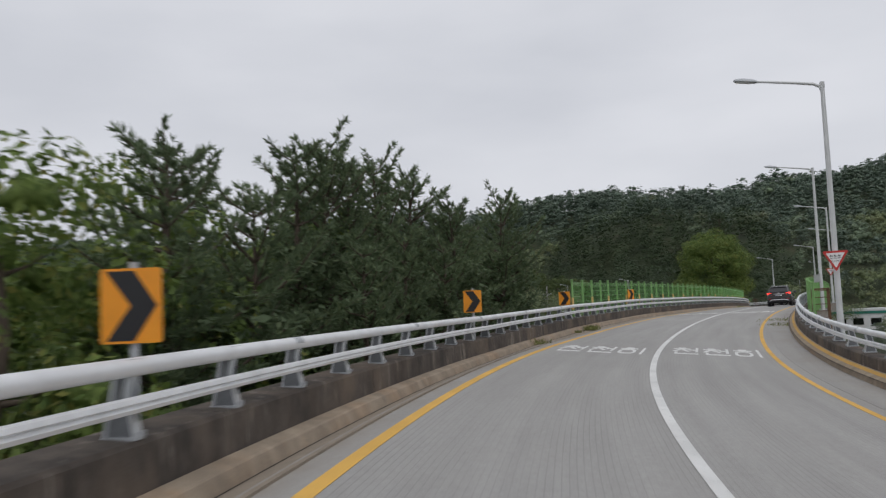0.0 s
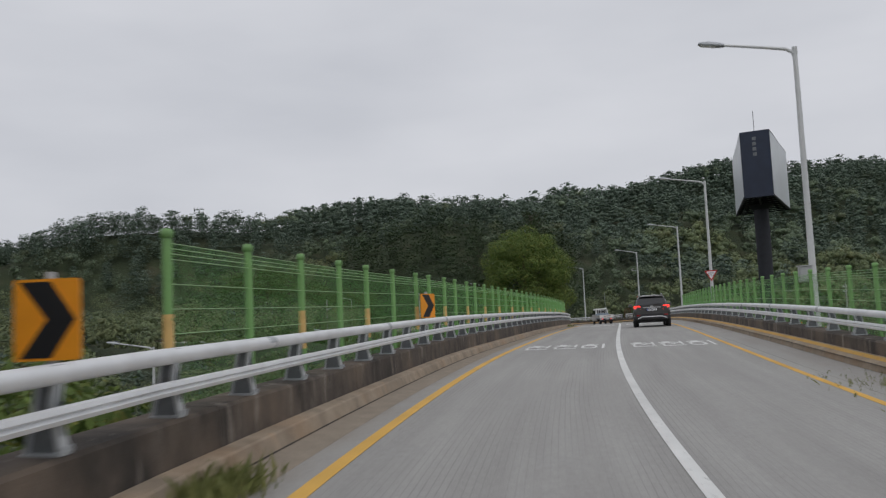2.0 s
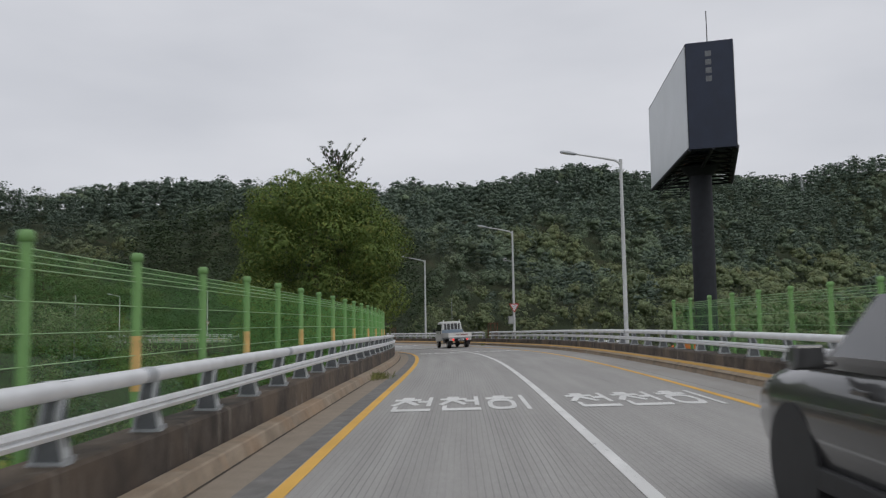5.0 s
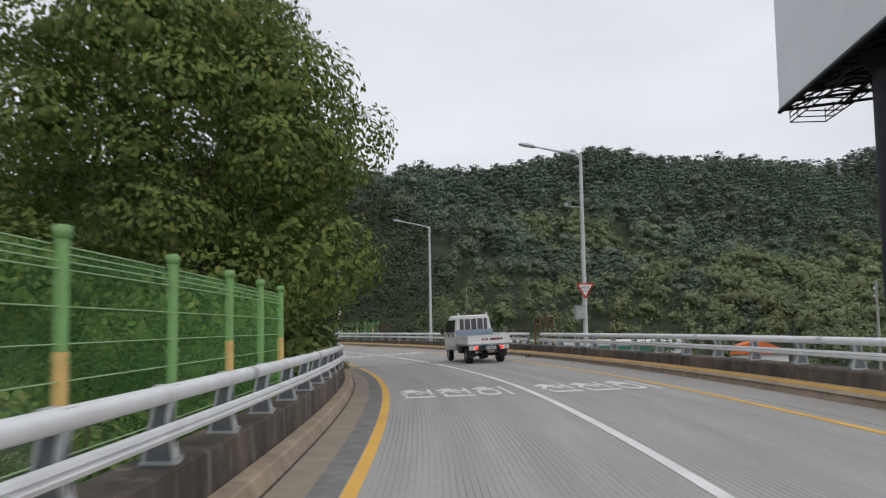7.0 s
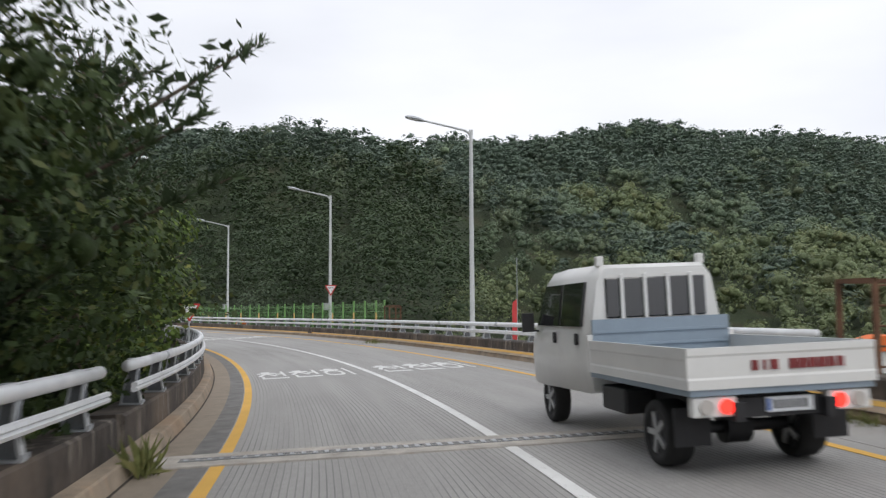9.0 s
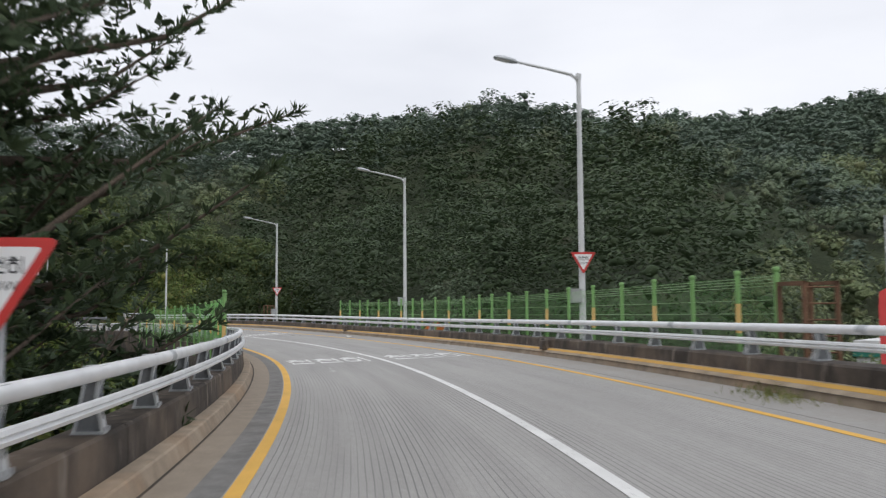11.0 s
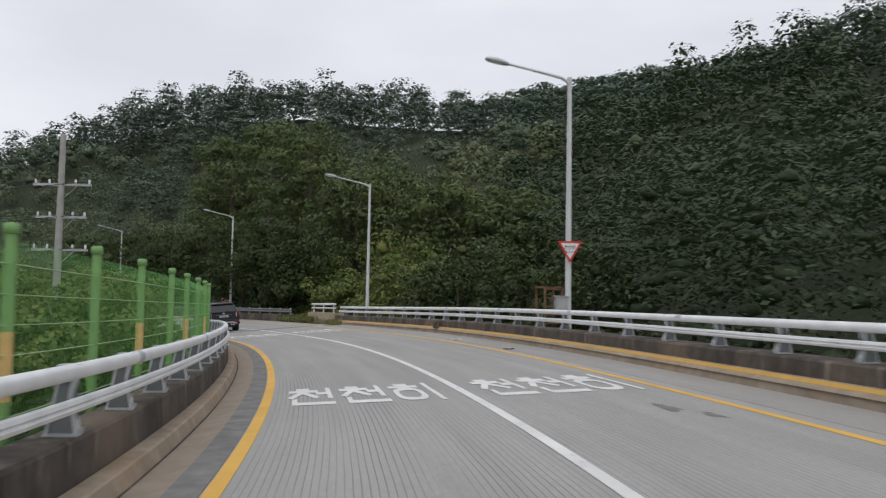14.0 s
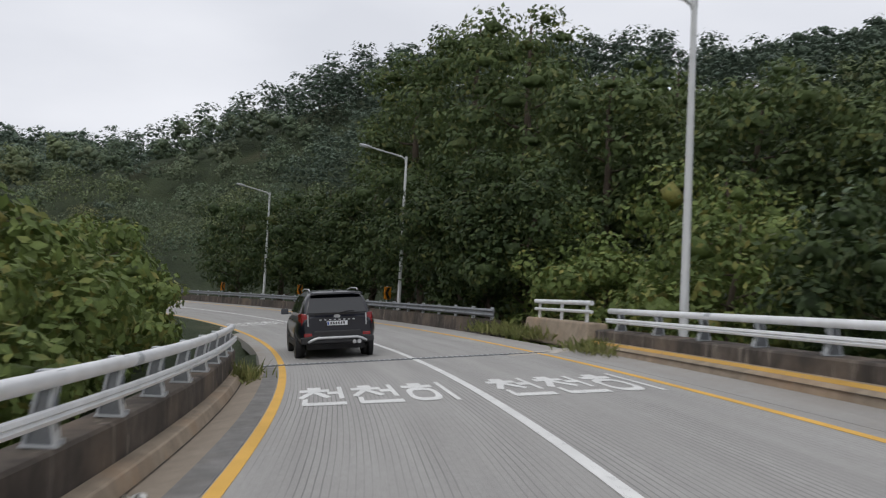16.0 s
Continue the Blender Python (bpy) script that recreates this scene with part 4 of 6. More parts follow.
def wood_mesh(name, quads, lumps, mats):
    """One mesh of leaf quads and of foliage masses."""
    q = np.concatenate(quads)
    nq = len(q) // 4
    vs, fs, k = [q], [np.zeros((0, 3), int)], len(q)
    for v, f in lumps:
        vs.append(v)
        fs.append(f + k)
        k += len(v)
    v, f = np.concatenate(vs), np.concatenate(fs)
    nt = len(f)
    me = bpy.data.meshes.new(name)
    me.vertices.add(len(v))
    me.vertices.foreach_set("co", np.ascontiguousarray(v, dtype=np.float32).ravel())
    me.loops.add(nq * 4 + nt * 3)
    me.loops.foreach_set("vertex_index", np.concatenate([np.arange(nq * 4), f.ravel()]).astype(np.int32))
    me.polygons.add(nq + nt)
    me.polygons.foreach_set("loop_start", np.concatenate([np.arange(nq) * 4, nq * 4 + np.arange(nt) * 3]).astype(np.int32))
    me.polygons.foreach_set("loop_total", np.concatenate([np.full(nq, 4), np.full(nt, 3)]).astype(np.int32))
    me.polygons.foreach_set("use_smooth", np.concatenate([np.zeros(nq), np.ones(nt)]).astype(bool))
    for mt in mats:
        me.materials.append(mt)
    me.update(calc_edges=True)
    return me


def shell(n, lo=0.72):
    """Points in a unit ball, most near its surface."""
    p = rng.normal(size=(n, 3))
    p /= np.linalg.norm(p, axis=1)[:, None]
    return p * rng.uniform(lo ** 3, 1, n)[:, None] ** (1 / 3)


def far_broadleaf(base, h, w, k, deep=0.55):
    """Centres and radii of the masses of a rounded crown."""
    c = shell(k, 0.6) * np.array([w * 0.29, w * 0.29, h * deep * 0.34])
    c[:, 2] = np.abs(c[:, 2]) * np.where(np.arange(k) < k * 0.7, 1, -0.7) + h * (1 - deep * 0.62)
    r = rng.uniform(0.20, 0.31, k) * w * (6.0 / k) ** 0.3
    return base + c, np.stack([r, r, r * 0.8], 1)


def forest():
    kinds = {"pine": ([], []), "dark": ([], []), "belt": ([], []), "grove": ([], [])}
    cell = 6.0
    xs, ys = np.meshgrid(np.arange(-420, 300, cell), np.arange(-30, 600, cell))
    xs = xs.ravel() + rng.uniform(-2.4, 2.4, xs.size)
    ys = ys.ravel() + rng.uniform(-2.4, 2.4, ys.size)
    # the crest carries a closer stand
    crest = (np.abs(ys - np.interp(xs, RX, RY)) < 18) & (xs < 60)
    xs, ys = np.concatenate([xs, xs[crest] + 3.0]), np.concatenate([ys, ys[crest] + 3.0])
    zs = np.concatenate([land(xs[i:i + 4000], ys[i:i + 4000]) for i in range(0, len(xs), 4000)])
    r = np.concatenate([np.min(np.hypot(xs[i:i + 4000, None] - ROAD_P[:, 0], ys[i:i + 4000, None] - ROAD_P[:, 1]), -1) for i in range(0, len(xs), 4000)])
    e = np.min(np.hypot(xs[:, None] - END_P[:, 0], ys[:, None] - END_P[:, 1]), -1)
    ridge_y = np.interp(xs, RX, RY)
    hill = zs > -4.5
    valley = ~hill & (r < 130) & (rng.random(len(xs)) < np.where(xs > -30, 0.92, np.where((ys < 150) & (xs < -70), 0.35, 0.68)))
    ok = (hill | valley) & (r > 17) & (e > 15.0) & (ys < ridge_y + 22) & (xs > -345) & (xs > 10 - 1.42 * ys) & (xs < 35 + 0.5 * np.clip(ys - 110, 0, 400))
    # the yard with the low buildings stays open
    ok &= ~((xs > -14) & (xs < 46) & (ys > 172) & (ys < 228) & (rng.random(len(xs)) < 0.85))
    ok &= ~((np.hypot(xs - 3, ys - 224) < 5) | (np.hypot(xs - 30.5, ys - 235) < 8))
    d_all = np.minimum(r, e)
    for x, y, z, d, h in zip(xs[ok], ys[ok], zs[ok], d_all[ok], hill[ok]):
        patch = 0.30 * math.sin(x * 0.031 + 1.0) * math.cos(y * 0.043) + 0.18 * math.sin(x * 0.083 - y * 0.06)
        up = float(smooth(np.array((z + 1) / 40.0))) + patch
        # leaf size, leaves, masses, fineness and solid share of the masses
        size, n, k, level, core = ((0.25, 620, 11, 1, 0.12) if d < 32 else (0.34, 400, 10, 1, 0.18) if d < 50 else (0.50, 235, 8, 1, 0.40) if d < 100
                                   else (0.70, 150, 7, 1, 0.50) if d < 190 else (0.86, 96, 6, 1, 0.58))
        grow = rng.uniform(0.74, 1.2) * (1.0 if h else 0.70)
        if not h:
            n = n * 3 // 4
        base = np.array([x, y, z])
        grove = d < 80 and -100 < x < -18 and y > 195      # a stand of pines beyond the outer rail, its shade put into the needle colour
        if rng.random() < (0.94 if grove else 0.05 + 1.15 * max(0.0, up - 0.20)):
            # pines: uneven whorls of flat sprays, blunt or pointed heads, some limbs longer than others
            h_, m = (11.5 if grove else 8.8) * grow * rng.uniform(0.88, 1.1) * (0.85 if grove and d > 48 else 1.0), int(n * (1.8 if d < 50 else 1.15))
            tiers, blunt, lean = rng.integers(5, 9), rng.uniform(0.30, 0.65), rng.normal(0, 0.05, 2)
            f = np.floor(rng.uniform(0.12, 1.0, m) ** 0.8 * tiers) / tiers + rng.normal(0, 0.035, m)
            turn = np.round(rng.uniform(0, 7, m) + f * 9)
            a = turn * 0.9 + rng.normal(0, 0.28, m)
            limb = 0.65 + 0.5 * np.abs(np.sin(turn * 2.3 + np.floor(f * tiers) * 1.7 + h_))
            reach = (0.36 if d < 100 else 0.45) * h_ * np.clip(1.06 - f, 0.02, 1) ** blunt * limb * rng.uniform(0.25, 1.0, m) ** 0.6 + 0.12
            spot = np.stack([reach * np.cos(a) + lean[0] * f * h_, reach * np.sin(a) + lean[1] * f * h_, f * h_ + 0.16 * reach], 1)
            out = np.stack([np.cos(a) * 0.5, np.sin(a) * 0.5, np.ones(m)], 1)
            q = "grove" if grove else "pine"
            kinds[q][0].append(blades(base + spot, size * 1.1, 1.3, 0.0, out, 0.7))
            # the full boughs behind the sprays, tier by tier
            g = 6 if d < 100 else 4
            lift = np.linspace(0.24, 0.86, g) + rng.normal(0, 0.03, g)
            wide = 0.30 * h_ * np.clip(1.06 - lift, 0.02, 1) ** blunt
            c = base + np.stack([lean[0] * lift * h_ + rng.normal(0, 0.22, g) * wide, lean[1] * lift * h_ + rng.normal(0, 0.22, g) * wide, lift * h_], 1)
            kinds[q][1].append(lump(c, np.stack([wide, wide, 0.085 * h_ + 0.2 * wide], 1) * (0.2 if d < 100 else 0.6), 1, 0.3))
            continue
        if up < 0.30 + rng.normal(0, 0.10) - (0.17 if x < -28 and y > 150 else 0.0) and not grove:
            kind = "belt"
            c, rad = far_broadleaf(base, 9.4 * grow, (7.8 if d < 100 else 8.8) * grow, k, 0.74)
        else:
            kind = "dark"
            c, rad = far_broadleaf(base, 7.8 * grow, (7.8 if d < 100 else 8.8) * grow, k, 0.74)
        which = rng.integers(0, k, n)
        o = shell(n, 0.8)
        o[:, 2] = np.where(o[:, 2] < -0.3, -o[:, 2], o[:, 2])
        kinds[kind][0].append(blades(c[which] + o * rad[which] * rng.uniform(0.92, 1.10, (n, 1)), size, 1.1, 0.0, o + np.array([0, 0, 0.25]), 0.8))
        kinds[kind][1].append(lump(c, rad * core, level, 0.24))
    for kind, name, label, mt in (("pine", "pine_wood", "dark green pine wood covering the upper hillside", "needle_hazed"),
                                  ("grove", "pine_grove", "dense pine stand beyond the outer rail, needles darkened for shade", "needle_dark"),
                                  ("dark", "broadleaf_wood", "dark mixed broadleaf wood on the middle slopes", "leaf_hazed"),
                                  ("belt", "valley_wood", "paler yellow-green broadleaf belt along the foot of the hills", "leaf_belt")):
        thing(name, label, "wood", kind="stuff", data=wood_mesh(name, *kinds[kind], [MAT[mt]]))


forest()


# ---- single trees near the road ----
NEAR_P = np.array([at(s)[:] for s in np.arange(-36.0, 345.0, 2.0)])


def limbs(sh, base, top, radius, n_limbs, crown_from, spread):
    """A tapered trunk that bends a little, with limbs; returns the limbs' tips."""
    base, top = Vector(base), Vector(top)
    knots, rad = [], []
    for i in range(7):
        t = i / 6
        p = base.lerp(top, t) + Vector((rng.normal(0, 0.12), rng.normal(0, 0.12), 0)) * (1 if 0 < i else 0)
        knots.append(p)
        rad.append(radius * (1 - 0.85 * t) * (1.35 if i == 0 else 1))
    sh.tube(knots, rad, 9)
    tips = []
    for k in range(n_limbs):
        t = crown_from + (0.95 - crown_from) * (k + rng.uniform(0, 1)) / n_limbs
        p = base.lerp(top, t)
        a = k * 2.4 + rng.uniform(-0.4, 0.4)
        reach = spread * (1.08 - 0.75 * abs(t - 0.45)) * rng.uniform(0.75, 1.05)
        rise = reach * rng.uniform(0.15, 0.55)
        q = p + Vector((math.cos(a) * reach, math.sin(a) * reach, rise))
        mid = p.lerp(q, 0.5) + Vector((0, 0, -0.08 * reach))
        r = radius * (1 - 0.8 * t) * 0.5
        sh.tube([p, mid, q], [r, r * 0.6, 0.015], 6)
        tips.append((mid, q))
    return tips


def broadleaf_tree(x, y, top, radius, leaves, size, label, mat="leaf", low=None, name="tree", lobed=26, squash=1.0, lobe=1.0, full=0.3, boxy=1.0, core=0.36):
    z = float(land(np.array([x]), np.array([y]))[0])
    low = z + (top - z) * 0.3 if low is None else low
    t = thing(name, label, "tree" if name == "tree" else "shrub", Matrix.Translation((x, y, z)))
    wood = Shape()
    limbs(wood, (0, 0, -0.2), (0.2, 0.1, (top - z) * 0.9), 0.05 + 0.022 * (top - z), 12, max(0.15, (low - z) / (top - z) * 0.8), radius * 0.5)
    part("trunk", wood.mesh("trunk", [MAT["bark"]]), t)
    mid, half = (low + top) / 2 - z, (top - low) / 2
    g = np.arange(lobed) + 0.5
    polar, turn = np.arccos(1 - 2 * g / lobed), g * 2.39996
    c = np.stack([np.sin(polar) * np.cos(turn), np.sin(polar) * np.sin(turn), np.cos(polar)], 1)
    c = np.sign(c) * np.abs(c) ** boxy + rng.normal(0, 0.09, (lobed, 3))
    c *= (rng.uniform(full, 1, lobed) ** 0.4)[:, None] * np.array([radius * 0.80, radius * 0.80, half * 0.84])
    r = rng.uniform(0.20, 0.36, lobed) * min(radius, half) * 1.05 * lobe
    pts, outs = [], []
    for q, k in zip(c, r):
        m = max(8, int(leaves / lobed * (k / r.mean()) ** 2))
        p = shell(m, 0.74)
        p *= 1 + 0.12 * np.sin(p @ rng.normal(size=(3, 1)) * 5)
        pts.append(q + p * k * np.array([1.12, 1.12, 0.8 * squash]))
        outs.append(p)
    p, o = np.concatenate(pts), np.concatenate(outs)
    p[:, 2] += mid
    keep = clear_of_road(p, (x, y, z))
    c[:, 2] += mid
    full = clear_of_road(c, (x, y, z), 5.2)
    quads = [blades(p[keep], size, 1.25, 0.3, o[keep] + np.array([0, 0, 0.35]), 0.7)]
    part("crown", wood_mesh("crown", quads, [lump(c[full], r[full][:, None] * np.array([[core, core, core * 0.78 * squash]]), 1)], [MAT[mat]]), t)
    return t


def clear_of_road(p, base, near=4.4):
    """Nothing grows into the carriageway; above the rail it may lean over the kerb."""
    w = p + np.array(base)
    gap = np.hypot(w[:, None, 0] - NEAR_P[:, 0], w[:, None, 1] - NEAR_P[:, 1])
    i = np.argmin(gap, 1)
    gap, high = gap[np.arange(len(w)), i], w[:, 2] - NEAR_P[i, 2]
    return (gap > near) | ((high > 1.5) & (gap > near - 1.25)) | (high > 4.5)


def pine_tree(x, y, top, spread, label, tufts=900, bare=0.25, mat="needle", needle=0.21, lean=0.0, n=9):
    """A pine: whorls of rising boughs that carry tufts of needles, candles at the tips."""
    z = float(land(np.array([x]), np.array([y]))[0])
    t = thing("pine_tree", label, "pine tree", Matrix.Translation((x, y, z)))
    h = top - z
    wood = Shape()
    wood.tube([(0, 0, -0.2), (lean * 0.3, 0.05, h * 0.4), (lean * 0.8, 0, h * 0.8), (lean, 0, h)], [0.04 + h * 0.014, h * 0.011, h * 0.006, 0.02], 9)
    spots, ways = [], []
    whorls = int(h / 0.55)
    for w in range(whorls):
        f = bare + (0.985 - bare) * w / (whorls - 1)
        p = Vector((lean * f, 0, h * f))
        length = spread * (1.02 - f) ** 0.55 * (0.55 if f < bare + 0.05 else 1) * rng.uniform(0.6, 1.15) + 0.25
        for b in range(5):
            a = w * 0.9 + b * 2 * math.pi / 5 + rng.uniform(-0.25, 0.25)
            ln = length * rng.uniform(0.35, 1.2)
            up = 0.2 + 0.75 * f * f + rng.uniform(-0.12, 0.2)
            q = p + Vector((math.cos(a) * ln, math.sin(a) * ln, ln * up * rng.uniform(0.6, 1.2)))
            if not clear_of_road(np.array([q[:]]), (x, y, z), 4.2)[0]:
                q = p.lerp(q, 0.3)
            m = p.lerp(q, 0.55) + Vector((0, 0, -0.10 * ln))
            wood.tube([p, m, q], [0.012 + 0.018 * ln, 0.01 + 0.007 * ln, 0.008], 5, caps=False)
            k = max(3, int(ln * 15))
            for i in range(k):
                u = 0.25 + 0.75 * (i + rng.uniform(0, 1)) / k
                c = p.lerp(m, u / 0.55) if u < 0.55 else m.lerp(q, (u - 0.55) / 0.45)
                side = Vector((-math.sin(a), math.cos(a), 0.2)) * rng.normal(0, 0.20 * ln * (1.1 - u))
                spots.append((c + side)[:])
                ways.append(((q - p).normalized() + Vector((0, 0, 0.5)) + side.normalized() * 0.5)[:])
    spots, ways = np.array(spots), np.array(ways)
    part("trunk", wood.mesh("trunk", [MAT["bark"]]), t)
    keep = rng.permutation(len(spots))[:tufts]
    spots, ways = spots[keep], ways[keep]
    keep = clear_of_road(spots, (x, y, z), 4.2)
    spots, ways = spots[keep], ways[keep]
    s = np.repeat(spots, n, 0)
    d = np.repeat(ways, n, 0) + rng.normal(0, 0.75, (len(s), 3))
    d /= np.linalg.norm(d, axis=1)[:, None]
    ln = needle * rng.uniform(0.6, 1.2, len(s))[:, None]
    side = np.cross(d, rng.normal(size=d.shape))
    side /= np.linalg.norm(side, axis=1)[:, None]
    wdt = (0.117 + 0.135 * rng.random((len(s), 1))) / n
    v = np.stack([s - d * 0.03, s + d * ln * 0.5 + side * wdt, s + d * ln, s + d * ln * 0.5 - side * wdt], 1).reshape(-1, 3)
    # older, denser sprays nearer the trunk
    deep = spots[spots[:, 2] < h * 0.84]
    deep = np.concatenate([deep * np.array([f, f, 1.0]) + rng.normal(0, 0.07, deep.shape) for f in (0.9, 0.7)])
    v = np.concatenate([v, blades(deep, 0.17, 1.4, 0.0, np.tile([0.0, 0.0, 1.0], (len(deep), 1)), 0.5)])
    part("needles", leaf_mesh("needles", v, [MAT[mat]]), t)
    return t


PINE = "grey-green pine with upright candle tips beside the bridge rail"
for k, o, top, spread, n in ((33.0, -7.6, 3.2, 3.0, 3200), (36.1, -8.1, 4.8, 2.3, 3200), (37.8, -7.8, 5.2, 3.4, 4400), (39.6, -8.2, 5.0, 3.2, 3200), (41.4, -7.7, 5.4, 3.6, 4600), (43.6, -7.7, 5.2, 3.6, 4200),
                             (38.6, -6.2, 3.0, 2.4, 2600), (41.8, -6.1, 3.0, 2.4, 2600), (45.2, -6.5, 4.5, 3.2, 3800), (50.2, -6.6, 5.2, 3.6, 4400), (47.4, -7.2, 3.8, 3.2, 2600), (34.6, -10.5, 4.6, 3.4, 2000),
                             (35.6, -6.1, 2.6, 2.2, 2400), (52.6, -7.2, 3.4, 2.8, 2200), (30.0, -7.6, 3.6, 2.8, 2200)):
    p = at(k, o, top)
    pine_tree(p.x, p.y, p.z, spread, PINE, n, 0.36 if top > 4 else 0.25, lean=rng.uniform(-0.4, 0.4), n=11)
for k, o, top, r in ((27.5, -8.7, 4.0, 2.6), (31.5, -8.8, 4.3, 2.6), (35.0, -12.5, 4.4, 3.8), (42.0, -12.8, 4.8, 3.8),
                     (28.0, -13.0, 4.6, 3.8), (49.5, -12.5, 4.4, 3.6), (40.0, -10.0, 4.9, 2.9), (54.5, -9.0, 2.6, 2.6), (60.5, -9.8, 2.2, 2.8)):
    p = at(k, o)
    broadleaf_tree(p.x, p.y, top, r, 8000 if k < 33 else 5500, 0.13 if k < 33 else 0.16, "green broadleaf tree crowding the bridge rail", low=-4.0)
for s, o, top, r in ((27, -7.9, 1.0, 1.9), (34, -7.8, 1.4, 2.0), (42, -7.7, 1.2, 1.9), (48, -7.8, 1.6, 2.0), (55, -7.9, 1.5, 2.0), 
                     (62, -8.6, 0.6, 2.0), (118, -8.4, 1.0, 2.2), (126, -8.2, 1.6, 2.2), (133, -7.6, 1.8, 2.2), (70, -10, 0.2, 2.6), (82, -10, -0.4, 2.6), (96, -10, -0.2, 2.6), (108, -9.4, 0.6, 2.6)):
    p = at(s, o)
    broadleaf_tree(p.x, p.y, top, r, 3200, 0.15, "dense green shrub pushing against the bridge rail", low=-5.0, name="shrub", lobed=18, mat="leaf_light" if s % 2 else "leaf")

broadleaf_tree(-18.1, 124.5, 12.0, 5.2, 84000, 0.135, "large round-crowned broadleaf tree standing beside the bridge", low=-0.8, lobed=54, lobe=0.92, full=0.62, boxy=0.96, core=0.3)
broadleaf_tree(-15.6, 123.5, 3.2, 3.2, 6500, 0.19, "leafy lower boughs of broadleaf growth at the rail", low=-3.0, mat="leaf_light", name="shrub", lobed=22)
for k, o, top, spread, n in ((150.5, -7.2, 14.0, 6.6, 4600), (157.5, -6.9, 12.5, 5.6, 4200)):
    p = at(k, o)
    pine_tree(p.x, p.y, top, spread, "tall dark conifer with drooping boughs beside the bridge", n, 0.2, needle=0.22, mat="needle_dark")
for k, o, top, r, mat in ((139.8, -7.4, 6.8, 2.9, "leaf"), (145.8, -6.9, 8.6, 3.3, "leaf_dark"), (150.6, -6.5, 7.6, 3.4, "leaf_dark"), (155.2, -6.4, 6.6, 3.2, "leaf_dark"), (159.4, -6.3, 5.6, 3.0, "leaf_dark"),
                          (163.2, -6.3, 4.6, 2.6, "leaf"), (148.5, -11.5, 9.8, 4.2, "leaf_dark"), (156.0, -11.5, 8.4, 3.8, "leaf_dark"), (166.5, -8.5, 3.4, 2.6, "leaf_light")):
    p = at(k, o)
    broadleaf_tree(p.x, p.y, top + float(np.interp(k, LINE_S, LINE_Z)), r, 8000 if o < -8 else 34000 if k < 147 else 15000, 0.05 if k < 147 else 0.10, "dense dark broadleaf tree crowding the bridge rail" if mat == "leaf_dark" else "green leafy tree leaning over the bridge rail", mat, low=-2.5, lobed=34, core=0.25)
for k, o, top, spread, n in ((187.6, -7.8, 12.5, 7.0, 4600), (182.4, -8.0, 11.0, 6.4, 3400)):
    p = at(k, o)
    pine_tree(p.x, p.y, top, spread, "dark pine with long boughs reaching over the rail", n, 0.22, needle=0.24, mat="needle_dark")
for k, o, top, r in ((185.5, -8.2, 3.2, 2.4), (176.0, -8.6, 3.4, 2.6), (180.5, -9.6, 4.5, 3.2)):
    p = at(k, o)
    broadleaf_tree(p.x, p.y, top, r, 4000, 0.2, "dense green broadleaf tree beside the bridge rail", low=-3.5)

for s, o, top, r in ((203, -8.6, -0.4, 2.2), (206.5, -10.5, -0.8, 2.4), (209, -13.5, -1.0, 2.6), (211.5, -9.0, -0.9, 2.2), (214, -12.0, -1.2, 2.6), (216.5, -16.0, -1.2, 2.8), (218, -9.4, -0.6, 2.2),
                     (221.5, -12.5, -0.8, 2.6), (225, -10.0, 0.2, 2.4), (226, -16.5, -0.6, 3.0), (231, -13.0, 0.4, 2.8), (236, -10.5, 0.6, 2.6), (208, -19.0, -1.0, 3.0), (199, -13.0, -0.6, 2.8)):
    p = at(s, o)
    broadleaf_tree(p.x, p.y, top, r, 2600, 0.15, "leafy bush on the slope below the bridge", "leaf_light" if s % 2 else "leaf", low=-5.5, name="shrub", lobed=18, core=0.2)
for s, o, top, r in ((247, -10.5, 1.4, 2.8), (254.5, -9.0, 2.6, 3.0), (259, -8.4, 2.4, 2.6), (263.5, -8.6, 3.1, 3.0), (268.5, -8.4, 2.7, 2.8), (274, -8.6, 3.0, 3.2),
                     (280, -9.0, 3.4, 3.4), (262, -14.5, 3.6, 3.8), (271, -15.5, 4.4, 4.2), (281, -16, 5.0, 4.4), (290, -9.8, 4.2, 3.6), (299, -10.5, 4.6, 3.8)):
    p = at(s, o)
    broadleaf_tree(p.x, p.y, top, r, 5800, 0.195, "leafy green sumac shrub beside the road", "leaf_light", low=-2.2, name="shrub", lobed=30)
# overhanging row: the shade beneath it is put into the dark leaf colour
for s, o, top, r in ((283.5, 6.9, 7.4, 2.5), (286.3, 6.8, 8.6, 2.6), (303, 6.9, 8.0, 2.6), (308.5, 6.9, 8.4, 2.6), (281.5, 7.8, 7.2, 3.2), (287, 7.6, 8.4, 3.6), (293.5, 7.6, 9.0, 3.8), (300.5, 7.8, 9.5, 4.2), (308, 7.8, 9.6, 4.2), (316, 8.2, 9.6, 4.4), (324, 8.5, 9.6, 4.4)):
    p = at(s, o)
    broadleaf_tree(p.x, p.y, top, r, 8500, 0.18, "broadleaf tree overhanging the outer edge of the road, leaves darkened for shade", "leaf_dark", low=0.3, lobed=36)
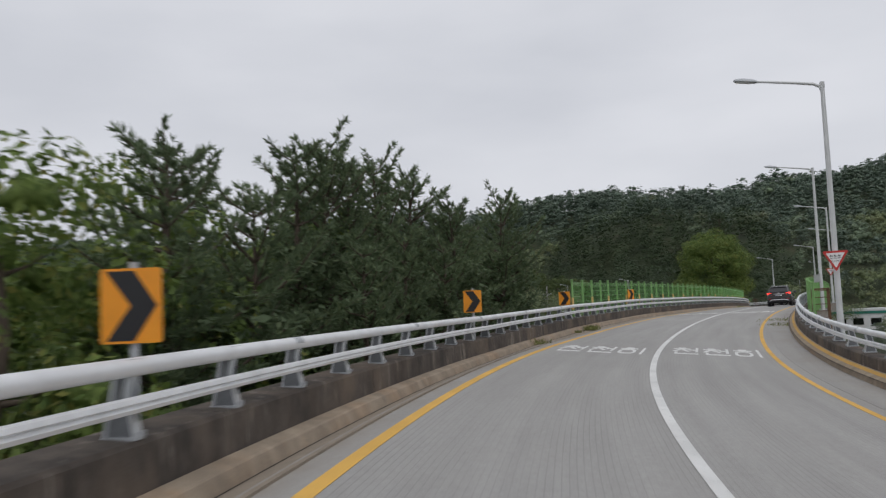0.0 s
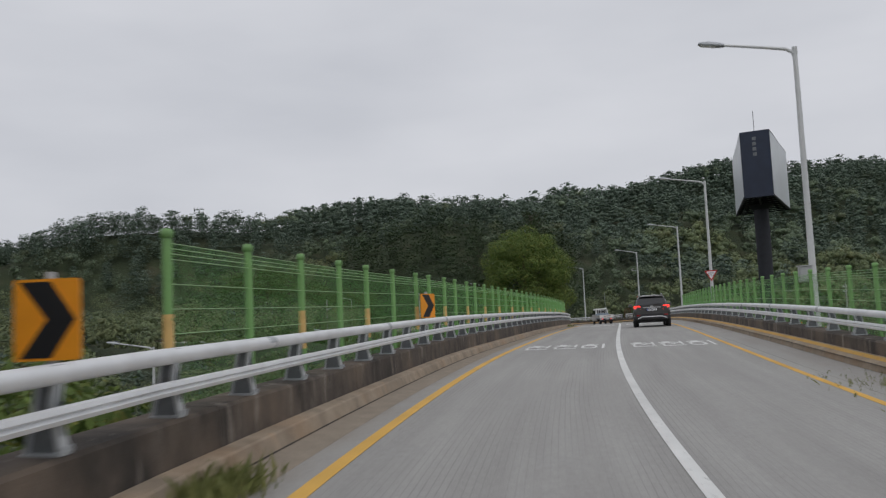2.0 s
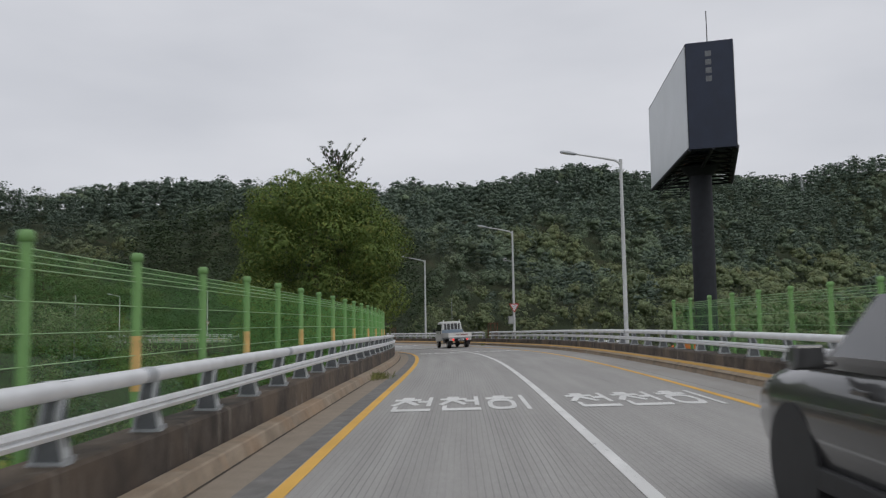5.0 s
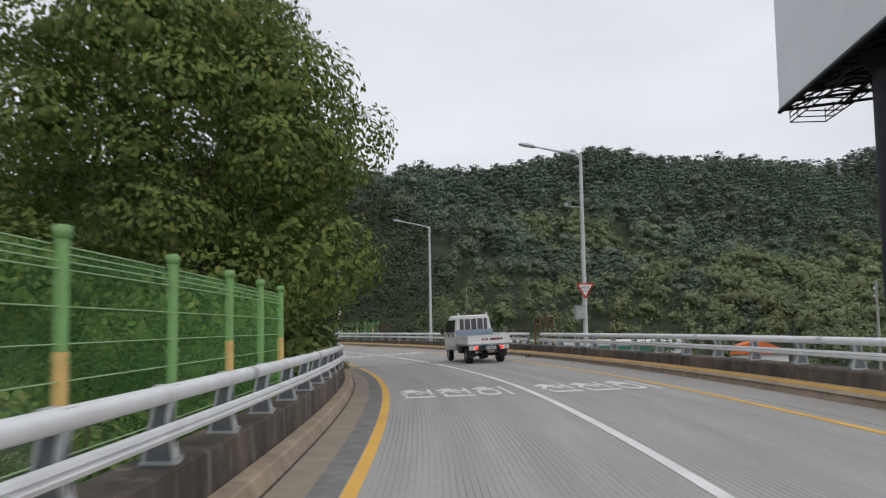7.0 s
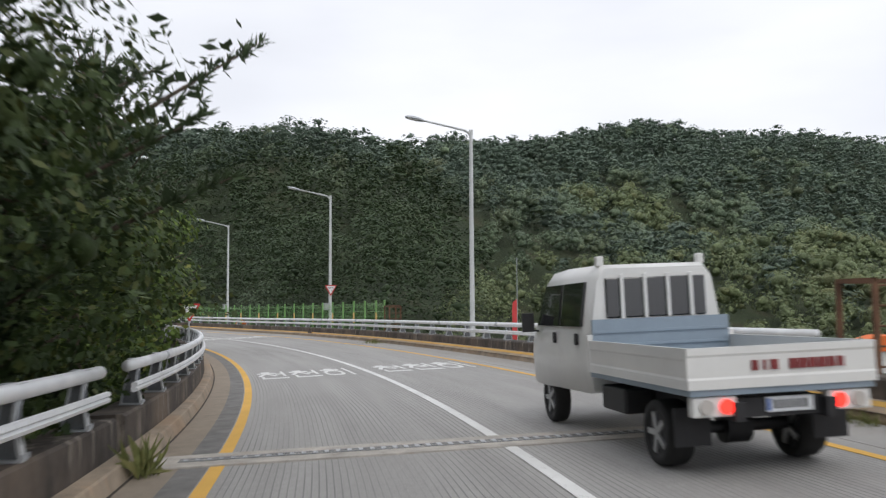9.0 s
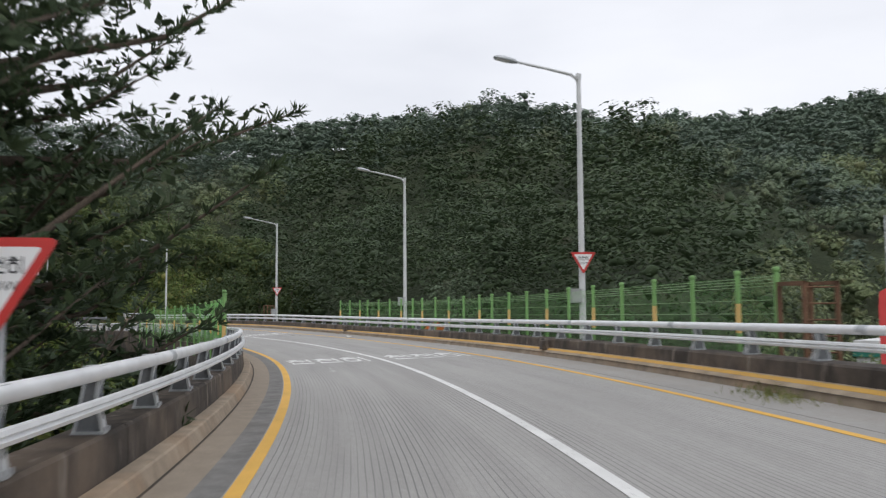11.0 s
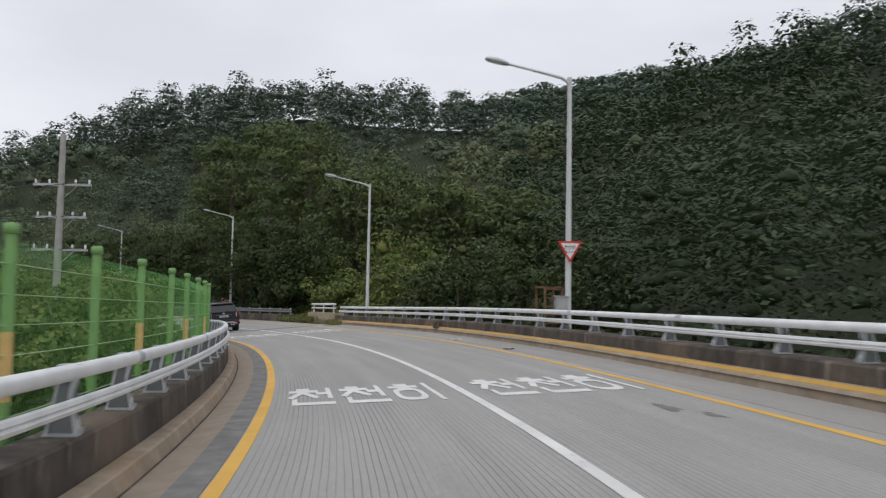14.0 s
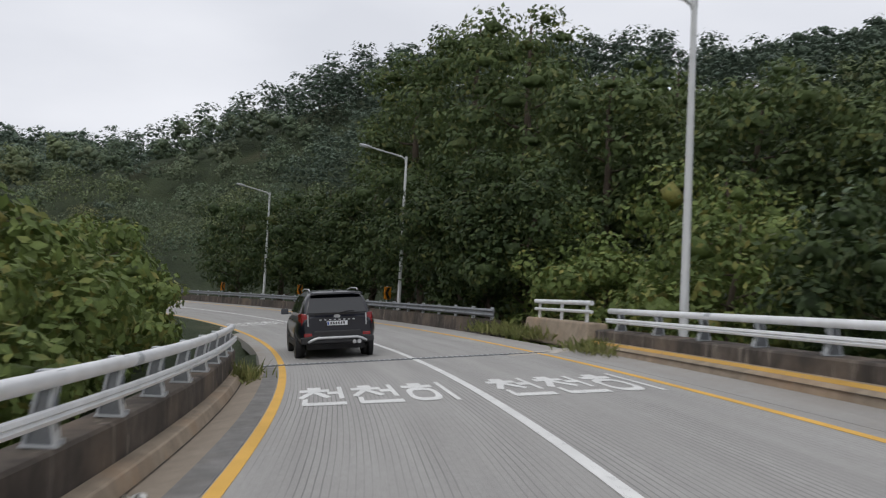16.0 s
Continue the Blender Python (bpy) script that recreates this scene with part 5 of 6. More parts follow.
# shrubs up to s = 270 take the shade-darkened leaf colour
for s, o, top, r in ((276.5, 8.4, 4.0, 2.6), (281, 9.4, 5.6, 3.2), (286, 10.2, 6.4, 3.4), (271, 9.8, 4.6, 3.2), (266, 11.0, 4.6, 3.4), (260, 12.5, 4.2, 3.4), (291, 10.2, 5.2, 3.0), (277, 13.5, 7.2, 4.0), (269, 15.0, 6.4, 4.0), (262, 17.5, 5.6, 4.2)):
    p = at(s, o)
    broadleaf_tree(p.x, p.y, top, r, 5800, 0.205, "bushy pale green shrub beside the bridge end" if s > 270 else "bushy green shrub below the bridge end, leaves darkened for shade", "leaf_light" if s > 270 else "leaf_dark", low=-1.6, name="shrub", lobed=32)
for s, o, top, r in ((299.5, 14.0, 21.6, 4.6), (293.0, 13.5, 19.4, 5.0), (306.0, 13.5, 20.8, 4.6), (286.5, 14.5, 14.5, 4.6), (280.5, 18.0, 12.5, 4.8), (301.0, 20.0, 20.5, 5.0), (289.5, 21.0, 16.5, 5.2), (276.0, 22.0, 11.5, 4.8), (312.0, 17.0, 19.0, 5.0)):
    p = at(s, o)
    broadleaf_tree(p.x, p.y, top, r, 6600, 0.28, "tall airy locust tree on the slope above the road", "leaf_locust", low=3.5, lobed=48, squash=0.7)


# ---- vehicles ----
def glowing(name, colour, strength):
    m, nt, b = shader(name)
    b.inputs["Base Color"].default_value = (*colour, 1)
    b.inputs["Emission Color"].default_value = (*colour, 1)
    b.inputs["Emission Strength"].default_value = strength
    b.inputs["Roughness"].default_value = 0.3
    return m


CAR = {
    "black": plain("black_car_paint", (0.005, 0.006, 0.012), 0.3, 0.0, 0.2, 1.0, 0.45),
    "grey": plain("grey_car_paint", (0.060, 0.060, 0.060), 0.28, 0.5, 0.1, 1.0, 0.8),
    "white": plain("white_truck_paint", (0.70, 0.70, 0.68), 0.4, 0.0, 0.06, 1.5, 0.3),
    "steel_blue": plain("blue_grey_truck_panel", (0.26, 0.32, 0.38), 0.5, 0.2, 0.1, 2.0),
    "glass": plain("dark_tinted_glass", (0.008, 0.009, 0.010), 0.06, 0.0, 0.1, 1.0, 1.0),
    "trim": plain("black_plastic_trim", (0.018, 0.018, 0.02), 0.6, 0.0, 0.2, 4.0),
    "tyre": plain("tyre_rubber", (0.020, 0.020, 0.020), 0.85, 0.0, 0.2, 8.0),
    "rim": plain("alloy_wheel", (0.42, 0.43, 0.44), 0.35, 0.8, 0.1, 4.0),
    "silver": plain("silver_trim", (0.55, 0.56, 0.57), 0.3, 0.6, 0.06, 4.0),
    "plate": plain("white_number_plate", (0.66, 0.68, 0.70), 0.5, 0.0, 0.04, 4.0),
    "plate_blue": plain("blue_plate_band", (0.03, 0.09, 0.32), 0.5, 0.0, 0.1, 4.0),
    "ink": plain("black_plate_ink", (0.02, 0.02, 0.025), 0.6, 0.0, 0.1, 4.0),
    "red_lamp": plain("red_lamp_glass", (0.22, 0.010, 0.012), 0.15, 0.0, 0.15, 4.0, 1.0),
    "lit_lamp": glowing("lit_red_lamp", (0.95, 0.03, 0.02), 1.6),
    "clear_lamp": plain("clear_lamp_glass", (0.50, 0.47, 0.44), 0.2, 0.0, 0.1, 4.0, 1.0),
    "mark": plain("dark_red_marking", (0.20, 0.03, 0.03), 0.6, 0.0, 0.15, 6.0),
}


def oval_section(y, z0, z1, w, edge=0.16, bulge=0.03, lean=0.0):
    """A rounded body section at y: flat below, bulged sides, a rounded shoulder; 18 points."""
    h = z1 - z0
    half = [(0.0, z0), (w * 0.55, z0), (w - edge * 0.55, z0 + 0.02 * h), (w - 0.015, z0 + 0.16 * h), (w + bulge, z0 + 0.45 * h),
            (w + bulge * 0.6, z0 + 0.72 * h), (w - 0.03, z1 - 0.12 * h), (w - edge * 0.6, z1 - 0.02), (w * 0.5, z1), (0.0, z1 + 0.01)]
    full = half + [(-x, z) for x, z in reversed(half[1:-1])]
    return [(x, y + lean * (z - z0), z) for x, z in full]


def cabin_section(y, z0, z1, wb, wt, lean=0.0):
    h = z1 - z0
    half = [(0.0, z0), (wb, z0), (wb - (wb - wt) * 0.55, z0 + h * 0.6), (wt + 0.02, z0 + h * 0.86), (wt - 0.08, z1 - 0.012), (wt * 0.5, z1 + 0.012), (0.0, z1 + 0.018)]
    full = half + [(-x, z) for x, z in reversed(half[1:-1])]
    return [(x, y + lean * (z - z0), z) for x, z in full]


def loft(sections, slot=0, sh=None):
    sh = sh or Shape()
    n = len(sections[0])
    sh.add([p for s in sections for p in s], [(i * n + k, i * n + (k + 1) % n, (i + 1) * n + (k + 1) % n, (i + 1) * n + k)
                                              for i in range(len(sections) - 1) for k in range(n)], slot, True)
    sh.add(sections[0], [tuple(range(n))], slot)
    sh.add(sections[-1], [tuple(reversed(range(n)))], slot)
    return sh


def wheel_meshes(r, w):
    tyre = Shape()
    prof = [(r * 0.66, -w / 2 + 0.01), (r * 0.93, -w / 2), (r * 0.99, -w / 2 + 0.03), (r, -w * 0.2), (r, w * 0.2), (r * 0.99, w / 2 - 0.03), (r * 0.93, w / 2), (r * 0.66, w / 2 - 0.01)]
    n = 28
    verts = [(x, q * math.cos(2 * math.pi * k / n), q * math.sin(2 * math.pi * k / n)) for k in range(n) for q, x in prof]
    m = len(prof)
    tyre.add(verts, [(k * m + i, k * m + (i + 1) % m, ((k + 1) % n) * m + (i + 1) % m, ((k + 1) % n) * m + i) for k in range(n) for i in range(m)], 0, True)
    rim = Shape()
    rim.tube([(-w * 0.40, 0, 0), (w * 0.40, 0, 0)], r * 0.67, 28, slot=1)
    for k in range(5):
        a = 2 * math.pi * k / 5
        for x in (-w * 0.42, w * 0.42):
            rim.box((x, math.cos(a) * r * 0.34, math.sin(a) * r * 0.34), (0.03, r * 0.58, r * 0.17), m=Matrix.Rotation(a, 4, "X"))
    for x in (-w * 0.43, w * 0.43):
        rim.tube([(x - 0.01, 0, 0), (x + 0.01, 0, 0)], r * 0.15, 16)
    return tyre.mesh("tyre", [CAR["tyre"]]), rim.mesh("rim", [CAR["rim"], CAR["trim"]])


def wheels(car, r, w, spots):
    ty, ri = wheel_meshes(r, w)
    for x, y in spots:
        t = part("wheel", ty, car, "", Matrix.Translation((x, y, r)))
        part("rim", ri, t, "alloy wheel rim")


def simple(name, sh, mats, car, label="", bevel=0.0):
    return part(name, sh.mesh(name, mats, bevel), car, label)


def plate(car, x, y, z, w=0.52, h=0.11):
    p = Shape()
    p.box((x, y, z), (w, 0.012, h))
    pl = simple("number_plate", p, [CAR["plate"]], car, "white number plate with dark bars", 0.004)
    for i in range(6):
        b = Shape()
        b.box((x - w * 0.30 + i * w * 0.125, y - 0.008, z), (w * 0.075, 0.004, h * 0.58))
        simple("bar", b, [CAR["ink"]], pl)
    b = Shape()
    b.box((x - w * 0.44, y - 0.008, z), (w * 0.08, 0.004, h * 0.8))
    simple("blue_band", b, [CAR["plate_blue"]], pl, "blue band")


def both(f):
    for side in (-1, 1):
        f(side)


def suv(m, paint, lit, label, long=4.98, wide=0.985, roof=1.72, tall_lamps=True):
    car = thing("suv", label, "car", m)
    k = long / 4.98
    mats = [CAR[paint]]
    body = loft([oval_section(y * k, z0, z1, w * wide / 0.985) for y, z0, z1, w in
                 ((-2.49, 0.52, 1.06, 0.80), (-2.44, 0.44, 1.10, 0.89), (-2.28, 0.38, 1.14, 0.955), (-1.7, 0.32, 1.15, 0.975), (0.0, 0.30, 1.12, 0.975),
                  (1.1, 0.30, 1.10, 0.975), (1.9, 0.32, 1.05, 0.96), (2.3, 0.36, 0.98, 0.91), (2.47, 0.44, 0.88, 0.80))])
    simple("body", body, mats, car)
    r = roof
    w = wide / 0.985
    top = loft([cabin_section(y * k, 1.08, z, wb * w, wt * w) for y, z, wb, wt in
                ((-2.42, 1.14, 0.84, 0.80), (-2.36, r - 0.36, 0.885, 0.76), (-2.26, r - 0.10, 0.90, 0.70), (-2.05, r - 0.035, 0.91, 0.69), (-1.5, r, 0.915, 0.685),
                 (-0.3, r + 0.02, 0.915, 0.69), (0.35, r - 0.01, 0.915, 0.685), (0.75, r - 0.16, 0.91, 0.69), (1.15, r - 0.45, 0.90, 0.74), (1.45, 1.12, 0.88, 0.82))])
    simple("cabin", top, mats, car)
    # rear screen, spoiler, wiper
    g = Shape()
    za, zb = 1.16, r - 0.17
    ya, yb = -2.445 * k, -2.355 * k
    g.add([(-0.76 * w, ya, za), (0.76 * w, ya, za), (0.66 * w, yb, zb), (-0.66 * w, yb, zb), (-0.74 * w, ya + 0.12, za), (0.74 * w, ya + 0.12, za), (0.64 * w, yb + 0.12, zb), (-0.64 * w, yb + 0.12, zb)],
          [(0, 1, 2, 3), (7, 6, 5, 4), (0, 4, 5, 1), (1, 5, 6, 2), (2, 6, 7, 3), (3, 7, 4, 0)])
    simple("rear_window", g, [CAR["glass"]], car, "dark tinted rear window", 0.01)
    sp = Shape()
    sp.box((0, -2.34 * k, r - 0.06), (1.36 * w, 0.26, 0.05), taper=(0.92, 0.8))
    simple("spoiler", sp, mats, car, "roof spoiler", 0.015)
    wp = Shape()
    wp.tube([(0.0, -2.47 * k, 1.15), (0.30, -2.455 * k, 1.205), (0.44, -2.455 * k, 1.20)], 0.014, 6)
    simple("wiper", wp, [CAR["trim"]], car)

    def side_window(sd):
        for y0, y1, cut in ((-2.0, -1.15, 0.25), (-1.05, -0.1, 0.0), (0.0, 0.85, -0.35)):
            s_ = Shape()
            x0, x1 = sd * 0.925 * w, sd * 0.735 * w
            a, b = y0 * k, y1 * k
            s_.add([(x0, a, 1.17), (x0, b, 1.17), (x1, b + min(cut, 0) * 0.9, r - 0.12), (x1, a + max(cut, 0), r - 0.12),
                    (x0 - sd * 0.06, a, 1.17), (x0 - sd * 0.06, b, 1.17), (x1 - sd * 0.06, b + min(cut, 0) * 0.9, r - 0.12), (x1 - sd * 0.06, a + max(cut, 0), r - 0.12)],
                   [(0, 1, 2, 3), (7, 6, 5, 4), (0, 4, 5, 1), (1, 5, 6, 2), (2, 6, 7, 3), (3, 7, 4, 0)])
            simple("side_window", s_, [CAR["glass"]], car, "dark tinted side window")

    both(side_window)

    def arch(sd):
        for y in (-1.45, 1.45):
            s_ = Shape()
            s_.tube([(sd * (wide - 0.10), y * k, 0.38), (sd * (wide + 0.022), y * k, 0.38)], 0.44, 26)
            simple("wheel_arch", s_, [CAR["trim"]], car, "black plastic wheel arch")
        s_ = Shape()
        s_.box((sd * (wide - 0.01), 0, 0.36), (0.06, 2.3 * k, 0.16))
        simple("sill", s_, [CAR["trim"]], car, "black plastic sill", 0.02)
        s_ = Shape()
        s_.tube([(sd * 0.62 * w, -1.9 * k, r + 0.0), (sd * 0.625 * w, -1.75 * k, r + 0.05), (sd * 0.64 * w, -0.5 * k, r + 0.07), (sd * 0.64 * w, 0.3 * k, r + 0.02)], 0.018, 8)
        simple("roof_rail", s_, [CAR["silver"]], car, "silver roof rail")
        s_ = Shape()
        s_.box((sd * (wide + 0.13), 0.78 * k, 1.17), (0.22, 0.14, 0.16), taper=(0.9, 0.8))
        s_.box((sd * (wide + 0.0), 0.80 * k, 1.12), (0.12, 0.05, 0.04))
        simple("wing_mirror", s_, mats, car, "", 0.03)
        for y in (-0.75, 0.25):
            s_ = Shape()
            s_.box((sd * (wide + 0.03), y * k, 0.98), (0.03, 0.2, 0.035))
            simple("door_handle", s_, mats, car, "", 0.008)

    both(arch)
    # tail lamps
    red = CAR["lit_lamp"] if lit else CAR["red_lamp"]

    def lamp(sd):
        s_ = Shape()
        if tall_lamps:
            s_.add([(sd * 0.73 * w, -2.485 * k, 0.84), (sd * 0.90 * w, -2.455 * k, 0.86), (sd * 0.90 * w, -2.44 * k, 1.17), (sd * 0.76 * w, -2.47 * k, 1.15),
                    (sd * 0.73 * w, -2.30 * k, 0.84), (sd * 0.965 * w, -2.25 * k, 0.86), (sd * 0.96 * w, -2.22 * k, 1.16), (sd * 0.76 * w, -2.30 * k, 1.15)],
                   [(0, 1, 2, 3), (7, 6, 5, 4), (0, 4, 5, 1), (1, 5, 6, 2), (2, 6, 7, 3), (3, 7, 4, 0)])
            simple("tail_lamp", s_, [red], car, "red tail lamp", 0.012)
            s_ = Shape()
            s_.box((sd * 0.735 * w, -2.487 * k, 0.99), (0.03, 0.03, 0.30))
            simple("lamp_trim", s_, [CAR["silver"]], car, "chrome lamp edge", 0.006)
        else:
            s_.add([(sd * 0.58 * w, -2.495 * k, 0.93), (sd * 0.86 * w, -2.46 * k, 0.93), (sd * 0.90 * w, -2.43 * k, 1.13), (sd * 0.62 * w, -2.475 * k, 1.13),
                    (sd * 0.58 * w, -2.30 * k, 0.93), (sd * 0.97 * w, -2.20 * k, 0.95), (sd * 0.97 * w, -2.16 * k, 1.13), (sd * 0.62 * w, -2.30 * k, 1.13)],
                   [(0, 1, 2, 3), (7, 6, 5, 4), (0, 4, 5, 1), (1, 5, 6, 2), (2, 6, 7, 3), (3, 7, 4, 0)])
            simple("tail_lamp", s_, [red], car, "lit red tail lamp", 0.012)
        s_ = Shape()
        s_.box((sd * 0.74 * w, -2.475 * k, 0.62), (0.20, 0.05, 0.09))
        simple("rear_reflector", s_, [CAR["red_lamp"]], car, "red bumper reflector", 0.01)

    both(lamp)
    b = Shape()
    b.add([(x, y, z) for y in (-2.525 * k, -2.30 * k) for x, z in ((-0.92, 0.40), (0.92, 0.40), (0.93, 0.56), (0.62, 0.60), (0.58, 0.72), (-0.58, 0.72), (-0.62, 0.60), (-0.93, 0.56))],
          [tuple(range(8)), tuple(reversed(range(8, 16)))] + [(i, (i + 1) % 8, 8 + (i + 1) % 8, 8 + i) for i in range(8)])
    simple("bumper", b, [CAR["trim"]], car, "black plastic rear bumper", 0.03)
    b = Shape()
    b.tube([(-0.74, -2.50 * k, 0.44), (-0.62, -2.535 * k, 0.50), (-0.50, -2.54 * k, 0.54), (0.50, -2.54 * k, 0.54), (0.62, -2.535 * k, 0.50), (0.74, -2.50 * k, 0.44)], 0.035, 8)
    simple("skid_trim", b, [CAR["silver"]], car, "silver skid-plate trim")
    if tall_lamps:
        for x in (0.42, 0.54):
            b = Shape()
            b.tube([(x, -2.55 * k, 0.42), (x, -2.35 * k, 0.42)], 0.05, 14)
            simple("exhaust_tip", b, [CAR["silver"]], car, "chrome exhaust tip")
    b = Shape()
    b.tube([(0, -2.50 * k, 1.075), (0, -2.47 * k, 1.08)], 0.085, 20)
    em = b.mesh("emblem", [CAR["silver"]])
    ob = part("emblem", em, car, "plain chrome oval badge")
    ob.matrix_basis = Matrix.Translation((0, 0, 1.075)) @ Matrix.Diagonal((1.0, 1.0, 0.55, 1)) @ Matrix.Translation((0, 0, -1.075))
    if tall_lamps:
        for i in range(8):
            b = Shape()
            b.box((-0.42 + i * 0.12, -2.50 * k, 0.995), (0.05, 0.02, 0.026))
            simple("badge_bar", b, [CAR["silver"]], car, "chrome badge bar")
    else:
        b = Shape()
        b.box((0, -2.49 * k, 1.02), (0.9, 0.03, 0.035))
        simple("chrome_strip", b, [CAR["silver"]], car, "chrome strip above the plate", 0.008)
    b = Shape()
    b.box((0, -2.482 * k, 0.91), (0.66, 0.03, 0.17))
    simple("plate_recess", b, [CAR["trim"]], car, "", 0.01)
    plate(car, 0, -2.502 * k, 0.905)
    b = Shape()
    b.add([(-0.02, -1.95 * k, r + 0.0), (0.02, -1.95 * k, r + 0.0), (0.0, -1.70 * k, r + 0.0), (0.0, -1.95 * k, r + 0.10)], [(0, 1, 2), (0, 3, 1), (1, 3, 2), (2, 3, 0)])
    simple("roof_antenna", b, [CAR["trim"]], car, "black fin antenna")
    b = Shape()
    b.box((0, 0, 0.30), (1.5, 4.2 * k, 0.14))
    simple("underbody", b, [CAR["trim"]], car)
    wheels(car, 0.375, 0.25, [(sx * (wide - 0.115), sy * 1.45 * k) for sx in (-1, 1) for sy in (-1, 1)])
    return car


def truck(m):
    car = thing("pickup_truck", "white double-cab flatbed truck with dropside bed and blue-grey headboard", "truck", m)
    wt = [CAR["white"]]
    cab = loft([[(x, y, z) for x, z in ((-w, z0), (w, z0), (w + 0.02, z0 + 0.4), (w - 0.01, zb), (w - 0.10, zt - 0.14), (w - 0.20, zt), (-w + 0.20, zt), (-w + 0.10, zt - 0.14), (-w + 0.01, zb), (-w - 0.02, z0 + 0.4))]
                for y, z0, zb, zt, w in ((-0.02, 0.55, 1.25, 1.94, 0.80), (0.05, 0.52, 1.25, 1.985, 0.82), (1.2, 0.50, 1.25, 2.0, 0.83), (1.9, 0.48, 1.25, 1.97, 0.83), (2.3, 0.48, 1.22, 1.62, 0.82), (2.5, 0.50, 1.15, 1.24, 0.80), (2.56, 0.55, 1.0, 1.1, 0.78))])
    simple("cab", cab, wt, car, "white double cab", 0.0)
    g = Shape()
    g.box((0, -0.03, 1.60), (1.22, 0.03, 0.46))
    rw = simple("rear_window", g, [CAR["glass"]], car, "dark rear window", 0.03)
    for x in (-0.42, -0.14, 0.14, 0.42):
        g = Shape()
        g.box((x, -0.065, 1.58), (0.045, 0.03, 0.58))
        simple("window_bar", g, wt, car, "white upright guard bar", 0.008)

    def cab_side(sd):
        for y0, y1, f in ((0.25, 1.05, 0.0), (1.15, 1.95, 0.28)):
            s_ = Shape()
            x0, x1 = sd * 0.842, sd * 0.765
            s_.add([(x0, y0, 1.28), (x0, y1 + f * 0.6, 1.28), (x1, y1 - f * 0.3, 1.80), (x1, y0, 1.80), (x0 - sd * 0.05, y0, 1.28), (x0 - sd * 0.05, y1 + f * 0.6, 1.28), (x1 - sd * 0.05, y1 - f * 0.3, 1.80), (x1 - sd * 0.05, y0, 1.80)],
                   [(0, 1, 2, 3), (7, 6, 5, 4), (0, 4, 5, 1), (1, 5, 6, 2), (2, 6, 7, 3), (3, 7, 4, 0)])
            simple("side_window", s_, [CAR["glass"]], car, "dark side window")
            s_ = Shape()
            s_.box((sd * 0.85, y0 + 0.14, 1.13), (0.03, 0.09, 0.14))
            simple("door_handle", s_, [CAR["trim"]], car, "black door handle", 0.01)
        s_ = Shape()
        s_.box((sd * 0.97, 2.15, 1.32), (0.16, 0.08, 0.26))
        s_.tube([(sd * 0.82, 2.15, 1.20), (sd * 0.95, 2.15, 1.22)], 0.015, 6)
        simple("wing_mirror", s_, [CAR["trim"]], car, "black wing mirror", 0.02)
        s_ = Shape()
        s_.box((sd * 0.62, 0.10, 2.03), (0.09, 0.09, 0.12))
        simple("roof_marker", s_, wt, car, "white roof marker lamp", 0.015)
        # dropsides
        s_ = Shape()
        s_.prism([(sd * 0.83, 0.78), (sd * 0.87, 0.78), (sd * 0.87, 0.86), (sd * 0.862, 0.88), (sd * 0.862, 1.02), (sd * 0.87, 1.04), (sd * 0.87, 1.13), (sd * 0.83, 1.13)], -2.62, -0.12)
        simple("dropside", s_, wt, car, "white ribbed dropside", 0.0)
        s_ = Shape()
        s_.box((sd * 0.85, -0.1, 0.98), (0.07, 0.06, 0.42))
        simple("stake", s_, wt, car, "white corner stake", 0.008)
        s_ = Shape()
        s_.box((sd * 0.62, -2.55, 0.63), (0.40, 0.10, 0.17))
        bx = simple("lamp_board", s_, wt, car, "white rear lamp board", 0.012)
        for x, mt, lb in ((sd * 0.52, "lit_lamp", "lit round red lamp"), (sd * 0.70, "clear_lamp", "round clear lamp")):
            s_ = Shape()
            s_.tube([(x, -2.625, 0.63), (x, -2.59, 0.63)], 0.062, 20)
            simple("round_lamp", s_, [CAR[mt]], bx, lb)
        s_ = Shape()
        s_.box((sd * 0.66, -2.22, 0.42), (0.34, 0.02, 0.34))
        simple("mudflap", s_, [CAR["trim"]], car, "black rubber mudflap")
        s_ = Shape()
        s_.box((sd * 0.42, -1.2, 0.58), (0.09, 2.9, 0.16))
        simple("chassis_rail", s_, [CAR["trim"]], car)

    both(cab_side)
    b = Shape()
    b.box((0, -1.36, 0.755), (1.70, 2.52, 0.06))
    simple("bed_floor", b, [CAR["steel_blue"]], car, "blue-grey bed floor")
    b = Shape()
    b.prism([(-0.82, 0.79), (0.82, 0.79), (0.82, 1.36), (-0.82, 1.36)], -0.14, -0.10)
    for z in (0.92, 1.07, 1.22):
        b.box((0, -0.15, z), (1.6, 0.02, 0.03))
    simple("headboard", b, [CAR["steel_blue"]], car, "blue-grey steel headboard")
    b = Shape()
    m90 = Matrix.Rotation(radians(90), 4, "Z")
    b.prism([(2.60, 0.78), (2.64, 0.78), (2.64, 0.86), (2.632, 0.88), (2.632, 1.05), (2.64, 1.07), (2.64, 1.13), (2.60, 1.13)], -0.87, 0.87, m=Matrix.Rotation(radians(-90), 4, "Z"))
    tg = simple("tailgate", b, wt, car, "white tailgate with dark red marks")
    for i, wd in enumerate((0.06, 0.03, 0.07, 0.0, 0.08, 0.08, 0.07, 0.08, 0.07, 0.06)):
        if wd:
            b = Shape()
            b.box((-0.26 + i * 0.088, -2.645, 0.965), (wd, 0.006, 0.085))
            simple("mark", b, [CAR["mark"]], tg, "dark red painted mark")
    b = Shape()
    b.box((0, -2.52, 0.60), (0.82, 0.05, 0.16))
